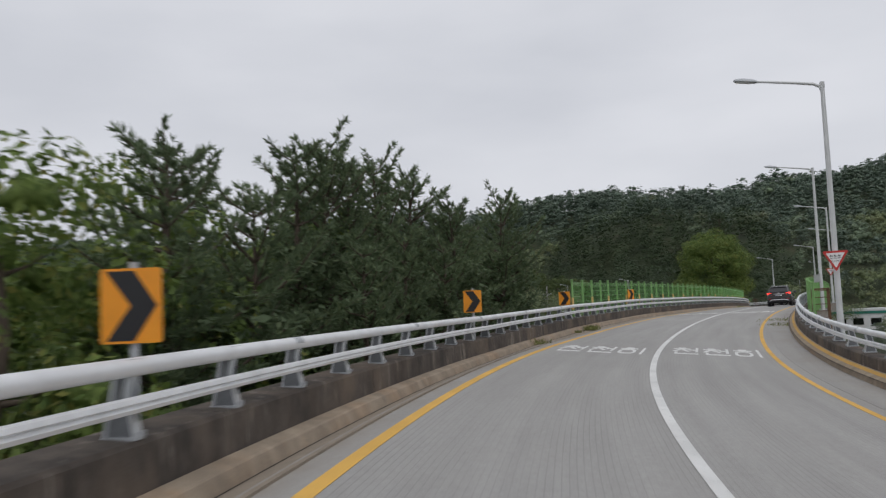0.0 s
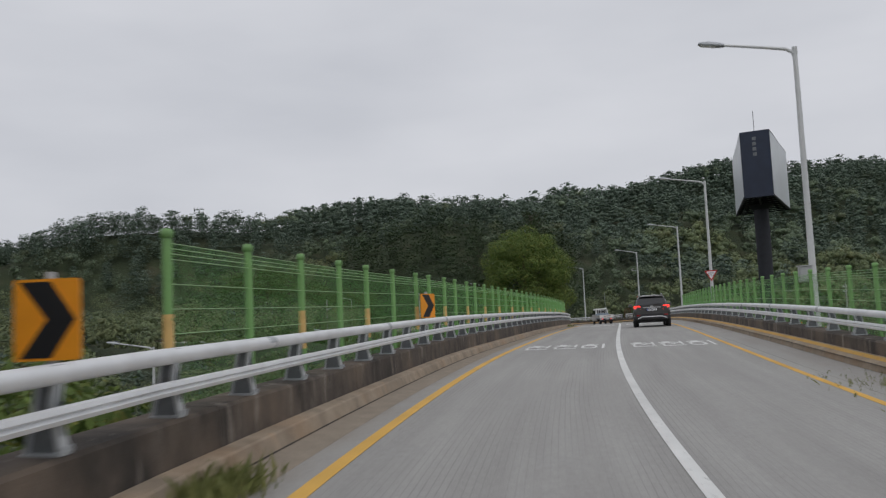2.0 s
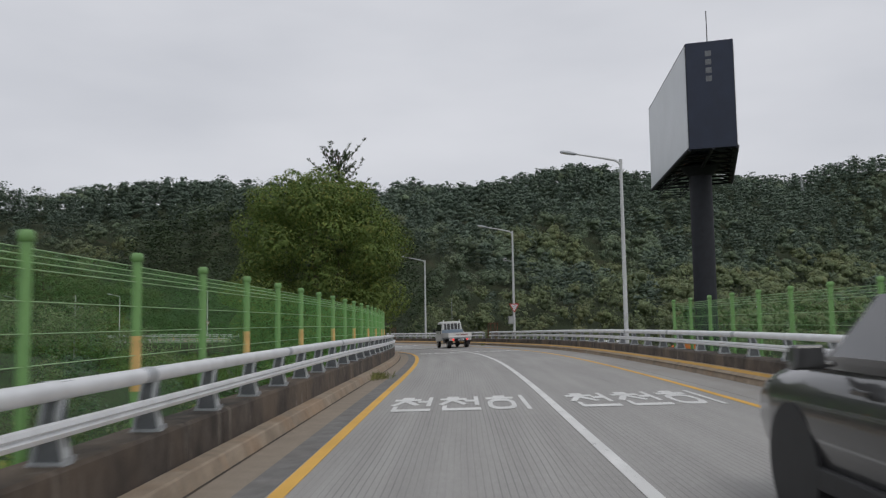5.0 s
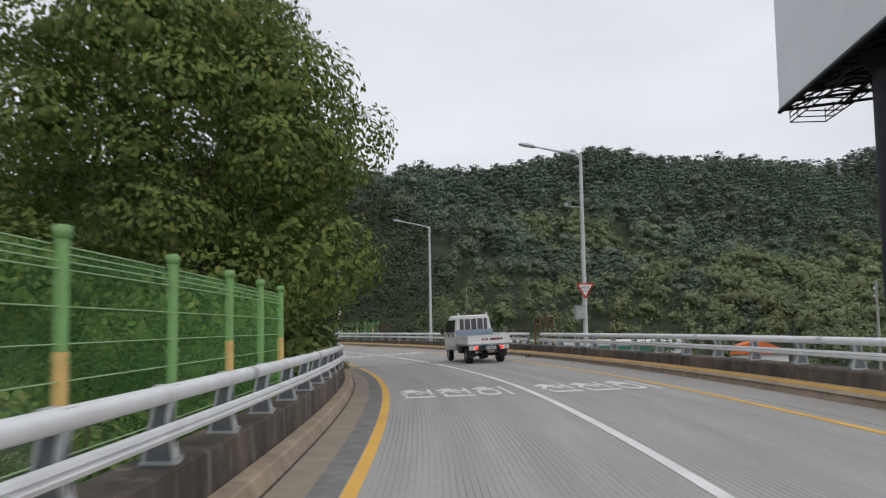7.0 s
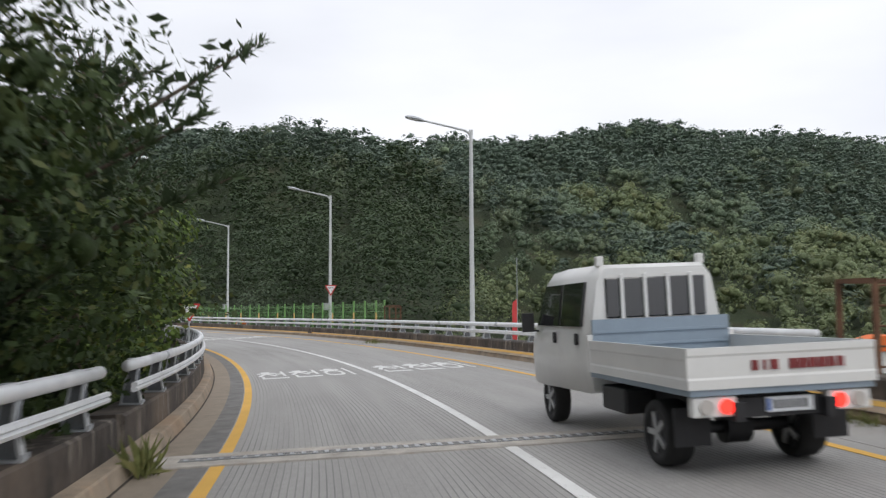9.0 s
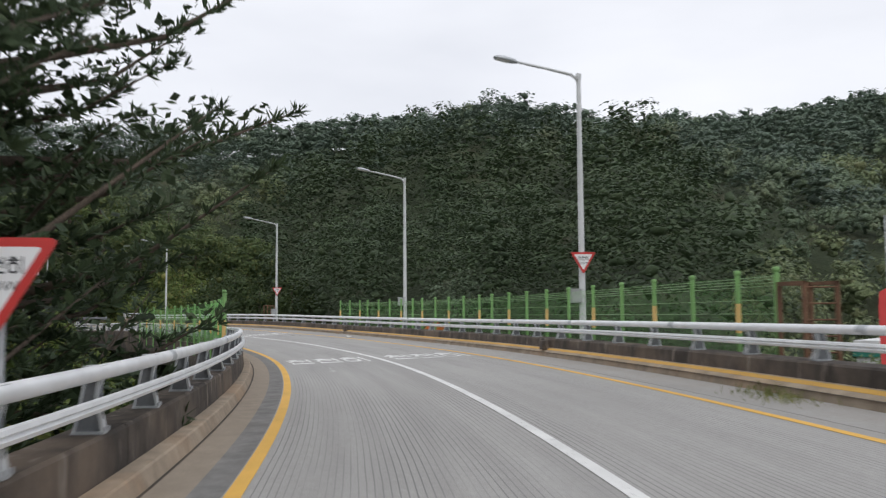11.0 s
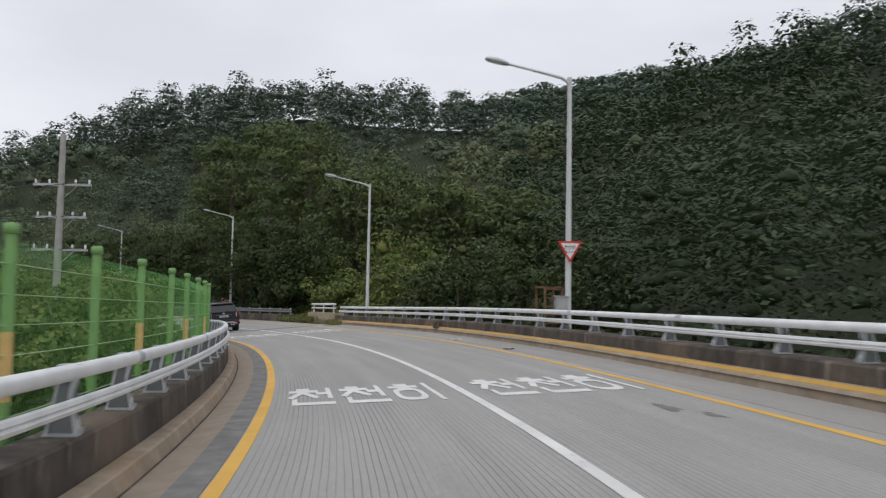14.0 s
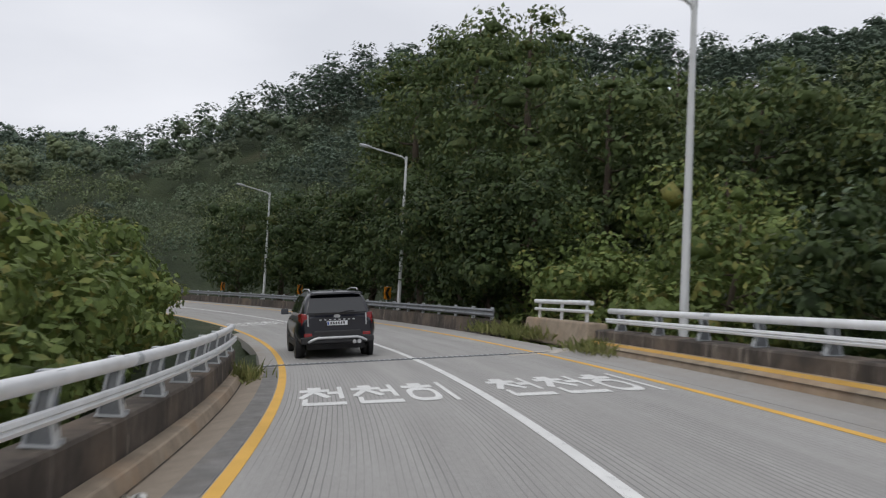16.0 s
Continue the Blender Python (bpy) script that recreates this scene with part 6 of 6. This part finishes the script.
    simple("rear_beam", b, [CAR["trim"]], car)
    plate(car, 0.08, -2.56, 0.62, 0.44, 0.13)
    b = Shape()
    b.tube([(-0.75, -1.7, 0.33), (0.75, -1.7, 0.33)], 0.06, 10)
    b.tube([(-0.12, -1.7, 0.33), (0.12, -1.7, 0.33)], 0.16, 14)
    simple("rear_axle", b, [CAR["trim"]], car)
    b = Shape()
    b.box((-0.62, -0.6, 0.52), (0.34, 0.7, 0.26))
    simple("fuel_tank", b, [CAR["trim"]], car, "", 0.03)
    wheels(car, 0.32, 0.20, [(-0.72, 1.75), (0.72, 1.75)])
    wheels(car, 0.31, 0.26, [(-0.66, -1.7), (0.66, -1.7)])
    return car


def on_road(s, off, turn=0.0):
    """The pose of a car on the banked carriageway, its nose along the road."""
    p, q, r = at(s - 1, off), at(s + 1, off), at(s, off + 1) - at(s, off)
    y = (q - p).normalized()
    x = (r - y * r.dot(y)).normalized()
    z = x.cross(y)
    m = Matrix((x, y, z)).transposed().to_4x4()
    m.translation = at(s, off, 0.008)
    return m @ Matrix.Rotation(radians(turn), 4, "Z")


suv(on_road(272.6, -1.75), "black", False, "black sport utility vehicle with dark glass and silver trim")
suv(on_road(96.4, 1.75), "grey", True, "dark grey sport utility vehicle with lit brake lamps", 4.69, 0.94, 1.68, False)
truck(on_road(156.8, 1.8))


# ---- the two-faced display hoarding on its column ----
def hoarding():
    base_z = float(land(np.array([9.9]), np.array([145.0]))[0])
    h = thing("billboard", "tall wedge-shaped billboard with blank white faces on a dark steel column", "billboard", Matrix.Translation((9.9, 145.0, base_z)))
    o = Vector((9.9, 145.0, base_z))
    A, B, F, E = (Vector((x, y, 0)) - Vector((o.x, o.y, 0)) for x, y in ((6.95, 136.6), (10.1, 135.7), (14.6, 152.2), (8.15, 155.6)))
    z0, z1 = 14.65 - base_z, 22.5 - base_z
    up0, up1 = Vector((0, 0, z0)), Vector((0, 0, z1))
    dark = plain("navy_cladding", (0.016, 0.024, 0.048), 0.42, 0.1, 0.2, 0.6)
    white = plain("blank_white_display", (0.62, 0.65, 0.67), 0.35, 0.0, 0.05, 0.3)
    core = Shape()
    c = [p * 0.97 for p in (A, B, F, E)]
    core.add([p + up0 + Vector((0, 0, 0.9)) for p in c] + [p + up1 for p in c], [(0, 1, 5, 4), (1, 2, 6, 5), (2, 3, 7, 6), (3, 0, 4, 7), (4, 5, 6, 7), (3, 2, 1, 0)])
    part("core", core.mesh("core", [dark]), h, "dark navy cladding")

    def face(p, q, mat, name, label, inset, proud):
        d = (q - p).normalized()
        n = Vector((d.y, -d.x, 0))
        if n.dot((p + q) / 2) < 0:
            n = -n
        s = Shape()
        a, b = p + d * inset, q - d * inset
        lo, hi = Vector((0, 0, z0 + inset)), Vector((0, 0, z1 - inset))
        ring0 = [a + lo, b + lo, b + hi, a + hi]
        s.add([v + n * proud for v in ring0] + [v - n * 0.3 for v in ring0],
              [(0, 1, 2, 3), (7, 6, 5, 4), (0, 4, 5, 1), (1, 5, 6, 2), (2, 6, 7, 3), (3, 7, 4, 0)])
        return part(name, s.mesh(name, [mat]), h, label)

    for p, q in ((A, E), (B, F)):
        face(p, q, MAT["dark_metal"], "frame", "black frame", 0.0, 0.02)
        face(p, q, white, "display_face", "blank white face", 0.16, 0.06)
    face(A, B, dark, "front_cladding", "dark navy front cladding", 0.0, 0.05)
    d = (B - A).normalized()
    n = Vector((d.y, -d.x, 0))
    for i in range(4):
        s = Shape()
        c0 = A + d * 1.55 + n * 0.06 + Vector((0, 0, z1 - 0.9 - i * 0.62))
        s.box(c0, (0.42, 0.02, 0.40), m=Matrix.Rotation(math.atan2(d.y, d.x), 4, "Z"))
        part("lettering_bar", s.mesh("lettering_bar", [MAT["post_web"]]), h, "pale mark")
    under = Shape()
    mid = (A + B + F + E) / 4
    for t in np.linspace(0.02, 0.98, 9):
        l, r = A.lerp(E, t), B.lerp(F, t)
        under.tube([l + up0, r + up0], 0.09, 6)
        under.tube([l + up0, l.lerp(r, 0.5) + up0 + Vector((0, 0, 0.85)), r + up0], 0.06, 6)
    for l, r in ((A, E), (B, F), ((A + B) / 2, (E + F) / 2)):
        under.tube([l + up0, r + up0], 0.14, 6)
    part("underframe", under.mesh("underframe", [MAT["dark_metal"]]), h, "dark steel lattice")
    walkway = Shape()
    l, r = A.lerp(E, 0.45), A.lerp(E, 0.98)
    for dz in (-0.75, -0.45, -0.15):
        walkway.tube([l + up0 + Vector((0.5, 0, dz)), r + up0 + Vector((0.5, 0, dz))], 0.04, 6)
        walkway.tube([l + up0 + Vector((2.6, 0, dz)), r + up0 + Vector((2.6, 0, dz))], 0.04, 6)
    for t in np.linspace(0, 1, 8):
        p = l.lerp(r, t) + up0
        walkway.tube([p + Vector((0.5, 0, 0.1)), p + Vector((0.5, 0, -0.75)), p + Vector((2.6, 0, -0.75)), p + Vector((2.6, 0, 0.1))], 0.04, 6)
    part("walkway", walkway.mesh("walkway", [MAT["dark_metal"]]), h, "hanging service walkway")
    col = Shape()
    col.tube([(0, 0, -0.5), (0, 0, z0 + 0.6)], 0.9, 28)
    part("column", col.mesh("column", [MAT["dark_metal"]]), h, "thick dark steel column")
    cap = Shape()
    cap.tube([(0, 0, z0 - 0.6), (0, 0, z0 + 0.2)], [0.95, 1.6], 24)
    part("column_head", cap.mesh("column_head", [MAT["dark_metal"]]), h)
    rod = Shape()
    p = (A + B) / 2 * 0.9
    rod.tube([p + up1, p + up1 + Vector((0, 0, 2.6))], 0.035, 6)
    part("lightning_rod", rod.mesh("lightning_rod", [MAT["dark_metal"]]), h)


hoarding()

# ---- small fittings along the rails ----
RUST = plain("rusty_brown_steel", (0.16, 0.085, 0.05), 0.85, 0.2, 0.35, 5.0)
BOX_GREY = plain("grey_cabinet_paint", (0.38, 0.39, 0.39), 0.55, 0.0, 0.12, 4.0)


def ladder_cage(s, off):
    """A rusty steel access frame with rungs that stands behind the rail."""
    c = thing("access_ladder", "rusty brown steel access ladder frame behind the rail", "ladder", stand(s, off, 0.18), group="access ladders")
    for x in (-0.28, 0.28):
        for y in (-0.38, 0.38):
            p = Shape()
            p.box((x, y, 0.75), (0.06, 0.06, 1.6))
            part("upright", p.mesh("upright", [RUST]), c)
    for i in range(6):
        p = Shape()
        p.tube([(-0.28, -0.38, 0.15 + i * 0.26), (0.28, -0.38, 0.15 + i * 0.26)], 0.016, 6)
        part("rung", p.mesh("rung", [RUST]), c)
    p = Shape()
    for x in (-0.28, 0.28):
        p.box((x, 0, 1.52), (0.06, 0.82, 0.06))
    p.box((0, 0.38, 1.52), (0.6, 0.06, 0.06))
    part("top_frame", p.mesh("top_frame", [RUST]), c)


for s, o in ((157.7, 5.22), (187.5, 5.3), (242.5, 5.3), (54.0, 5.35)):
    ladder_cage(s, o)


def cabinet(s, o, z, size, label):
    b = thing("control_box", label, "control box", stand(s, o, z), group="control boxes")
    w, d, h = size
    q = Shape()
    q.box((0, 0, 0), (w, d, h))
    part("case", q.mesh("case", [BOX_GREY], 0.012), b)
    q = Shape()
    q.box((0, 0, h / 2 + 0.015), (w + 0.06, d + 0.06, 0.03))
    part("lid", q.mesh("lid", [BOX_GREY], 0.006), b)
    q = Shape()
    q.box((0, -d / 2 - 0.006, 0), (w * 0.82, 0.012, h * 0.84))
    part("door", q.mesh("door", [BOX_GREY], 0.004), b)
    q = Shape()
    q.box((0, d / 2 + 0.03, 0), (0.12, 0.07, 0.10))
    part("bracket", q.mesh("bracket", [MAT["post"]]), b)


cabinet(154.96, 5.90, 1.85, (0.42, 0.26, 0.55), "grey steel control box strapped to a lamp pole")
cabinet(199.09, 5.55, 1.75, (0.34, 0.22, 0.40), "grey steel control box strapped to a lamp pole")
cabinet(219.4, 5.74, 1.85, (0.30, 0.22, 0.42), "grey steel control box strapped to a lamp pole")
cabinet(242.1, 5.52, 1.15, (0.36, 0.24, 0.50), "grey steel control box strapped to a lamp pole")
cabinet(73.85, 5.40, 1.9, (0.34, 0.22, 0.45), "grey steel control box strapped to a lamp pole")

cc = thing("traffic_camera", "pale grey surveillance camera on a short arm of a lamp pole", "camera", stand(154.96, 6.07, 6.3))
q = Shape()
q.tube([(0, -0.04, 0), (-0.55, -0.12, 0.02)], 0.025, 8)
part("bracket", q.mesh("bracket", [MAT["post"]]), cc)
q = Shape()
q.box((-0.62, -0.2, 0.10), (0.16, 0.42, 0.16))
q.box((-0.62, -0.24, 0.20), (0.20, 0.5, 0.02))
part("housing", q.mesh("housing", [MAT["lamp"]], 0.015), cc)
q = Shape()
q.tube([(-0.62, -0.42, 0.10), (-0.62, -0.40, 0.10)], 0.06, 14)
part("lens", q.mesh("lens", [CAR["glass"]]), cc, "dark lens")

for s, o in ((224.6, 4.27), (251.6, 4.27), (198.4, 4.27)):
    k = thing("drain_block", "small weathered concrete block on the outer kerb", "concrete block", stand(s, o, 0.235))
    q = Shape()
    q.box((0, 0, 0.13), (0.20, 0.30, 0.26), taper=(0.85, 0.9))
    part("block", q.mesh("block", [MAT["parapet"]], 0.015), k)


# lamps of the lower road beside the bridge
for x, y, turn in ((-33.6, 75.7, 100), (-33.9, 108.9, 100)):
    copy_thing(first_lamp, Matrix.Translation((x, y, float(land(np.array([x]), np.array([y]))[0]))) @ Matrix.Rotation(radians(turn - 90), 4, "Z"))


# ---- overhead line poles ----
CONCRETE_POLE = plain("pale_concrete_pole", (0.36, 0.35, 0.33), 0.9, 0.0, 0.15, 3.0)


def line_pole(x, y, top, turn, arms, label):
    z = float(land(np.array([x]), np.array([y]))[0])
    u = thing("utility_pole", label, "utility pole", Matrix.Translation((x, y, z)) @ Matrix.Rotation(radians(turn), 4, "Z"))
    q = Shape()
    q.tube([(0, 0, -0.5), (0, 0, top - z)], [0.19, 0.11], 14)
    part("pole", q.mesh("pole", [CONCRETE_POLE]), u)
    for dz, half in arms:
        a = Shape()
        a.box((0, 0.12, top - z - dz), (half * 2, 0.09, 0.09))
        a.tube([(0, 0.1, top - z - dz - 0.6), (half * 0.55, 0.12, top - z - dz)], 0.018, 6)
        arm = part("crossarm", a.mesh("crossarm", [MAT["post"]]), u, "steel crossarm")
        for x0 in (-half * 0.92, -half * 0.45, half * 0.45, half * 0.92):
            i = Shape()
            i.tube([(x0, 0.12, top - z - dz + 0.04), (x0, 0.12, top - z - dz + 0.12), (x0, 0.12, top - z - dz + 0.22)], [0.03, 0.055, 0.03], 10)
            part("insulator", i.mesh("insulator", [MAT["sign_white"]]), arm, "white insulator")
    return u


up_ = at(*(255.0, -10.4))
line_pole(up_.x, up_.y, 7.9, 38, ((2.0, 1.15), (3.3, 1.0), (4.6, 1.1)), "pale concrete utility pole with three crossarms beyond the fence")
line_pole(29.6, 192.0, 5.6, 60, ((0.9, 1.1), (1.7, 1.0)), "pale concrete utility pole standing in the valley")
line_pole(-66.0, 292.0, 6.0, 30, ((0.8, 1.1), (1.7, 1.0)), "pale concrete utility pole standing in the valley")
for k, (dz, o) in enumerate(((1.88, -1.05), (1.88, 1.05), (3.18, -0.9), (3.18, 0.9), (4.48, -1.0), (4.48, 1.0))):
    a = Vector((up_.x, up_.y, 7.9 - dz)) + Vector((math.cos(radians(38)), math.sin(radians(38)), 0)) * o
    b = Vector((-135.0, 150.0, 7.0 - dz)) + Vector((0.6, 0.6, 0)) * o
    pts = [a.lerp(b, t) - Vector((0, 0, 5.0 * 4 * t * (1 - t) * 0.55)) for t in np.linspace(0, 1, 14)]
    q = Shape()
    q.tube(pts, 0.014, 5, caps=False)
    thing("power_cable", "thin black overhead power cable sagging across the valley", "cable", group="power cables", data=q.mesh("power_cable", [CAR["trim"]]))
line_pole(-135.0, 150.0, 7.0, 38, ((2.0, 1.15), (3.3, 1.0), (4.6, 1.1)), "pale concrete utility pole standing far off in the valley")

# ---- far things in the valley ----
q = Shape()
mast_z = float(land(np.array([169.6]), np.array([538.0]))[0])
for dx, dy in ((-1, -1), (1, -1), (1, 1), (-1, 1)):
    q.tube([(dx * 0.9, dy * 0.9, 0), (dx * 0.15, dy * 0.15, 16)], 0.09, 5)
for k in range(7):
    w0 = 0.9 - 0.75 * k / 7
    q.tube([(-w0, -w0, k * 2.3), (w0, -w0, k * 2.3 + 1), (w0, w0, k * 2.3), (-w0, w0, k * 2.3 + 1), (-w0, -w0, k * 2.3)], 0.06, 4)
thing("radio_mast", "slender steel lattice radio mast on the hilltop", "mast", Matrix.Translation((169.6, 538.0, mast_z)), q.mesh("radio_mast", [MAT["post"]]))

ORANGE = plain("orange_tarpaulin", (0.72, 0.16, 0.03), 0.7, 0.0, 0.12, 0.4)


def shed(x, y, w, d, h, turn, roof, label, wall=None):
    z = float(land(np.array([x]), np.array([y]))[0])
    b = thing("shed", label, "shed", Matrix.Translation((x, y, z)) @ Matrix.Rotation(radians(turn), 4, "Z"))
    q = Shape()
    q.box((0, 0, h * 0.35), (w, d, h * 0.7))
    part("wall", q.mesh("wall", [wall or MAT["sign_white"]]), b, "pale wall")
    q = Shape()
    n = 9
    q.prism([(-w / 2 - 0.3 + (w + 0.6) * i / (n - 1), h * 0.62 + h * 0.38 * math.sin(math.pi * i / (n - 1))) for i in range(n)] + [(w / 2 + 0.3, h * 0.58), (-w / 2 - 0.3, h * 0.58)], -d / 2 - 0.3, d / 2 + 0.3)
    part("roof", q.mesh("roof", [roof]), b)
    return b


shed(30.5, 235.0, 8.6, 6.0, -1.7 - float(land(np.array([30.5]), np.array([235.0]))[0]), -12, ORANGE, "long shed with a bright orange tarpaulin roof in the valley")


shed(-44.0, 227.0, 1.7, 1.7, 0.45 - float(land(np.array([-44.0]), np.array([227.0]))[0]), 20, ORANGE, "small stall with an orange tarpaulin roof below the bridge")


def low_building(x, y, w, d, top, turn, label):
    """A flat-roofed white hall with a green band under its parapet."""
    z = float(land(np.array([x]), np.array([y]))[0]) - 0.3
    h = top - z
    b = thing("low_building", label, "building", Matrix.Translation((x, y, z)) @ Matrix.Rotation(radians(turn), 4, "Z"))
    for name, label2, c, size, mt in (("wall", "", (0, 0, h * 0.45), (w, d, h * 0.9), MAT["sign_white"]), ("fascia", "dark green fascia band", (0, 0, h * 0.83), (w + 0.4, d + 0.4, 0.55), TEAL),
                                      ("parapet", "", (0, 0, h * 0.95), (w + 0.3, d + 0.3, h * 0.10), MAT["sign_white"])):
        q = Shape()
        q.box(c, size)
        part(name, q.mesh(name, [mt]), b, label2)
    for k in range(int(w // 4)):
        q = Shape()
        q.box((-w / 2 + 2 + k * 4, -d / 2 - 0.02, h * 0.45), (2.4, 0.08, 1.5))
        part("window", q.mesh("window", [CAR["glass"]]), b, "dark window")


TEAL = plain("green_fascia_paint", (0.03, 0.20, 0.15), 0.6, 0.0, 0.1, 0.5)
low_building(3.0, 224.0, 26.0, 9.0, -0.9, -24, "long low white building with a green fascia below the bridge")
z = float(land(np.array([-12.2]), np.array([201.6]))[0])
fl = thing("advertising_flag", "tall narrow red advertising flag on a pole", "flag", Matrix.Translation((-12.2, 201.6, z)))
q = Shape()
q.tube([(0, 0, -0.3), (0, 0, 6.0 - z)], 0.03, 8)
part("pole", q.mesh("pole", [MAT["post"]]), fl)
q = Shape()
q.prism([(-0.02, -2.8 - z), (-0.40, -2.7 - z), (-0.42, 1.6 - z), (-0.36, 2.3 - z), (-0.02, 2.5 - z)], -0.02, 0.02)
part("cloth", q.mesh("cloth", [plain("red_flag_cloth", (0.60, 0.06, 0.06), 0.8, 0.0, 0.1, 1.0)]), fl, "red cloth")


# ---- beyond the bridge: a low wall with a beam rail, end block, curve boards ----
after = thing("roadside_wall", "low weathered concrete wall along the outer bend after the bridge", "wall", kind="structure",
              data=sweep("roadside_wall", 277.0, 348.0, [(4.55, -0.3), (4.60, 0.45), (4.85, 0.45), (4.91, -0.3)], [MAT["parapet"]]))
gr = thing("beam_rail", "grey corrugated steel beam rail along the outer bend", "guard rail", stand(277.0, 4.7, 0.45))
inv = gr.matrix_basis.inverted()
part("beam", sweep("beam", 277.0, 347.0, [(4.57, 0.57), (4.52, 0.63), (4.57, 0.69), (4.57, 0.73), (4.52, 0.79), (4.57, 0.85), (4.60, 0.85), (4.60, 0.57)], [MAT["post_web"]]), gr, "", inv)
q = Shape()
q.box((0, 0, 0.22), (0.10, 0.10, 0.46))
pm = q.mesh("beam_post", [MAT["post"]])
for k in range(35):
    part("beam_post", pm, gr, "", inv @ stand(277.4 + k * 2, 4.67, 0.45))
eb = thing("end_block", "broken weathered concrete end block of the parapet with weeds", "concrete block", stand(272.2, 5.1, -0.1))
q = Shape()
q.box((0, 0, 0.36), (0.8, 5.2, 0.74), taper=(0.7, 0.97))
q.box((0.1, 2.2, 0.2), (0.9, 0.9, 0.5), taper=(0.8, 0.7))
part("block", q.mesh("block", [MAT["kerb"]], 0.05), eb)
q = Shape()
q.tube([(-0.1, -2.3, 1.26), (-0.1, 2.2, 1.24)], 0.066, 12)
q.tube([(-0.1, -2.3, 1.02), (-0.1, 2.2, 1.0)], 0.05, 10)
for y in (-1.9, 0.0, 1.9):
    q.box((-0.06, y, 0.97), (0.07, 0.08, 0.56))
part("rail_stub", q.mesh("rail_stub", [MAT["rail"]]), eb, "short silver rail stub")
for s in (292.0, 306.0, 320.0):
    c = thing("chevron_sign", "orange curve-marker board with a black chevron on a grey post", "road sign", stand(s, 5.25, 0.2, 35), group="chevron boards")
    b = Shape()
    b.prism(rounded([(-0.30, 0.7), (0.30, 0.7), (0.30, 1.36), (-0.30, 1.36)], 0.03), -0.012, 0.012)
    part("board", b.mesh("board", [MAT["sign_orange"]]), c)
    k = Shape()
    k.prism([(0.23, 1.33), (-0.02, 1.33), (-0.25, 1.03), (-0.02, 0.73), (0.23, 0.73), (0.0, 1.03)], -0.016, -0.0125)
    part("chevron_mark", k.mesh("chevron_mark", [MAT["sign_black"]]), c, "black chevron mark")
    p = Shape()
    p.tube([(0, 0.05, -0.5), (0, 0.05, 1.4)], 0.034, 10)
    part("sign_post", p.mesh("sign_post", [MAT["post"]]), c)


# ---- weeds, litter, soil on the shoulder ----
def tuft(s, off, n, h, spread, label, mat="grass"):
    g = thing("grass_tuft", label, "grass", stand(s, off, 0.02), group="weeds at the kerb")
    c = np.stack([rng.normal(0, spread * 0.45, n), rng.normal(0, spread, n), np.zeros(n)], 1)
    d = np.stack([rng.normal(0, 0.35, n), rng.normal(0, 0.35, n), rng.uniform(0.6, 1.2, n)], 1)
    d *= (h * rng.uniform(0.4, 1.1, n))[:, None]
    side = np.cross(d, rng.normal(size=d.shape))
    side *= (0.003 + 0.005 * rng.random(n))[:, None] / (np.linalg.norm(side, axis=1)[:, None] + 1e-9)
    bend = rng.normal(0, 0.12, (n, 3)) * h
    v = np.stack([c - side, c + side, c + d * 0.6 + side * 0.8, c + d + bend], 1).reshape(-1, 3)
    tagged(part("herbage", leaf_mesh("herbage", v, [MAT[mat]]), g), kind="stuff")


for s, o, n, h, sp in ((54.2, -3.74, 600, 0.2, 0.32), (52.2, -3.87, 120, 0.12, 0.2), (115.1, -3.97, 500, 0.16, 0.6), (215.0, -4.02, 360, 0.56, 0.22), (213.9, -4.05, 220, 0.42, 0.2), (156.4, -3.85, 70, 0.4, 0.10), (156.5, 4.1, 120, 0.2, 0.25), (186.2, 4.1, 240, 0.2, 0.6), (44.9, -3.87, 120, 0.2, 0.3), (267.6, 4.25, 700, 0.35, 0.7), (273.7, 4.75, 900, 0.4, 0.8), (266.1, -3.92, 300, 0.35, 0.4), (276.6, 4.55, 700, 0.45, 0.8), (62.2, 4.12, 260, 0.14, 1.2), (58.1, 4.12, 260, 0.16, 1.0)):
    tuft(s, o, n, h, sp, "tuft of half-dry green weeds growing at the kerb")

PAPER = plain("crumpled_white_paper", (0.68, 0.68, 0.66), 0.8, 0.0, 0.08, 8.0)


def litter(s, off, size):
    q = Shape()
    k = 5
    v = [(size * (i / k - 0.5) + rng.normal(0, 0.02), size * 0.6 * (j / k - 0.5) + rng.normal(0, 0.02), 0.012 + abs(rng.normal(0, 0.022))) for j in range(k + 1) for i in range(k + 1)]
    q.add(v, [(j * (k + 1) + i, j * (k + 1) + i + 1, (j + 1) * (k + 1) + i + 1, (j + 1) * (k + 1) + i) for j in range(k) for i in range(k)], 0, True)
    lo = [(x, y, max(0.0, z - 0.01)) for x, y, z in v]
    q.add(lo, [(j * (k + 1) + i, (j + 1) * (k + 1) + i, (j + 1) * (k + 1) + i + 1, j * (k + 1) + i + 1) for j in range(k) for i in range(k)], 0, True)
    thing("paper_scrap", "crumpled white paper scrap lying on the shoulder", "litter", stand(s, off, 0.004, rng.uniform(0, 180)), q.mesh("paper_scrap", [PAPER]), group="litter")


for s, o, z in ((221.8, 3.6, 0.55), (222.5, 3.8, 0.4), (246.6, 3.55, 0.3), (255.0, -3.8, 0.16), (240.8, 3.45, 0.3)):
    litter(s, o, z)
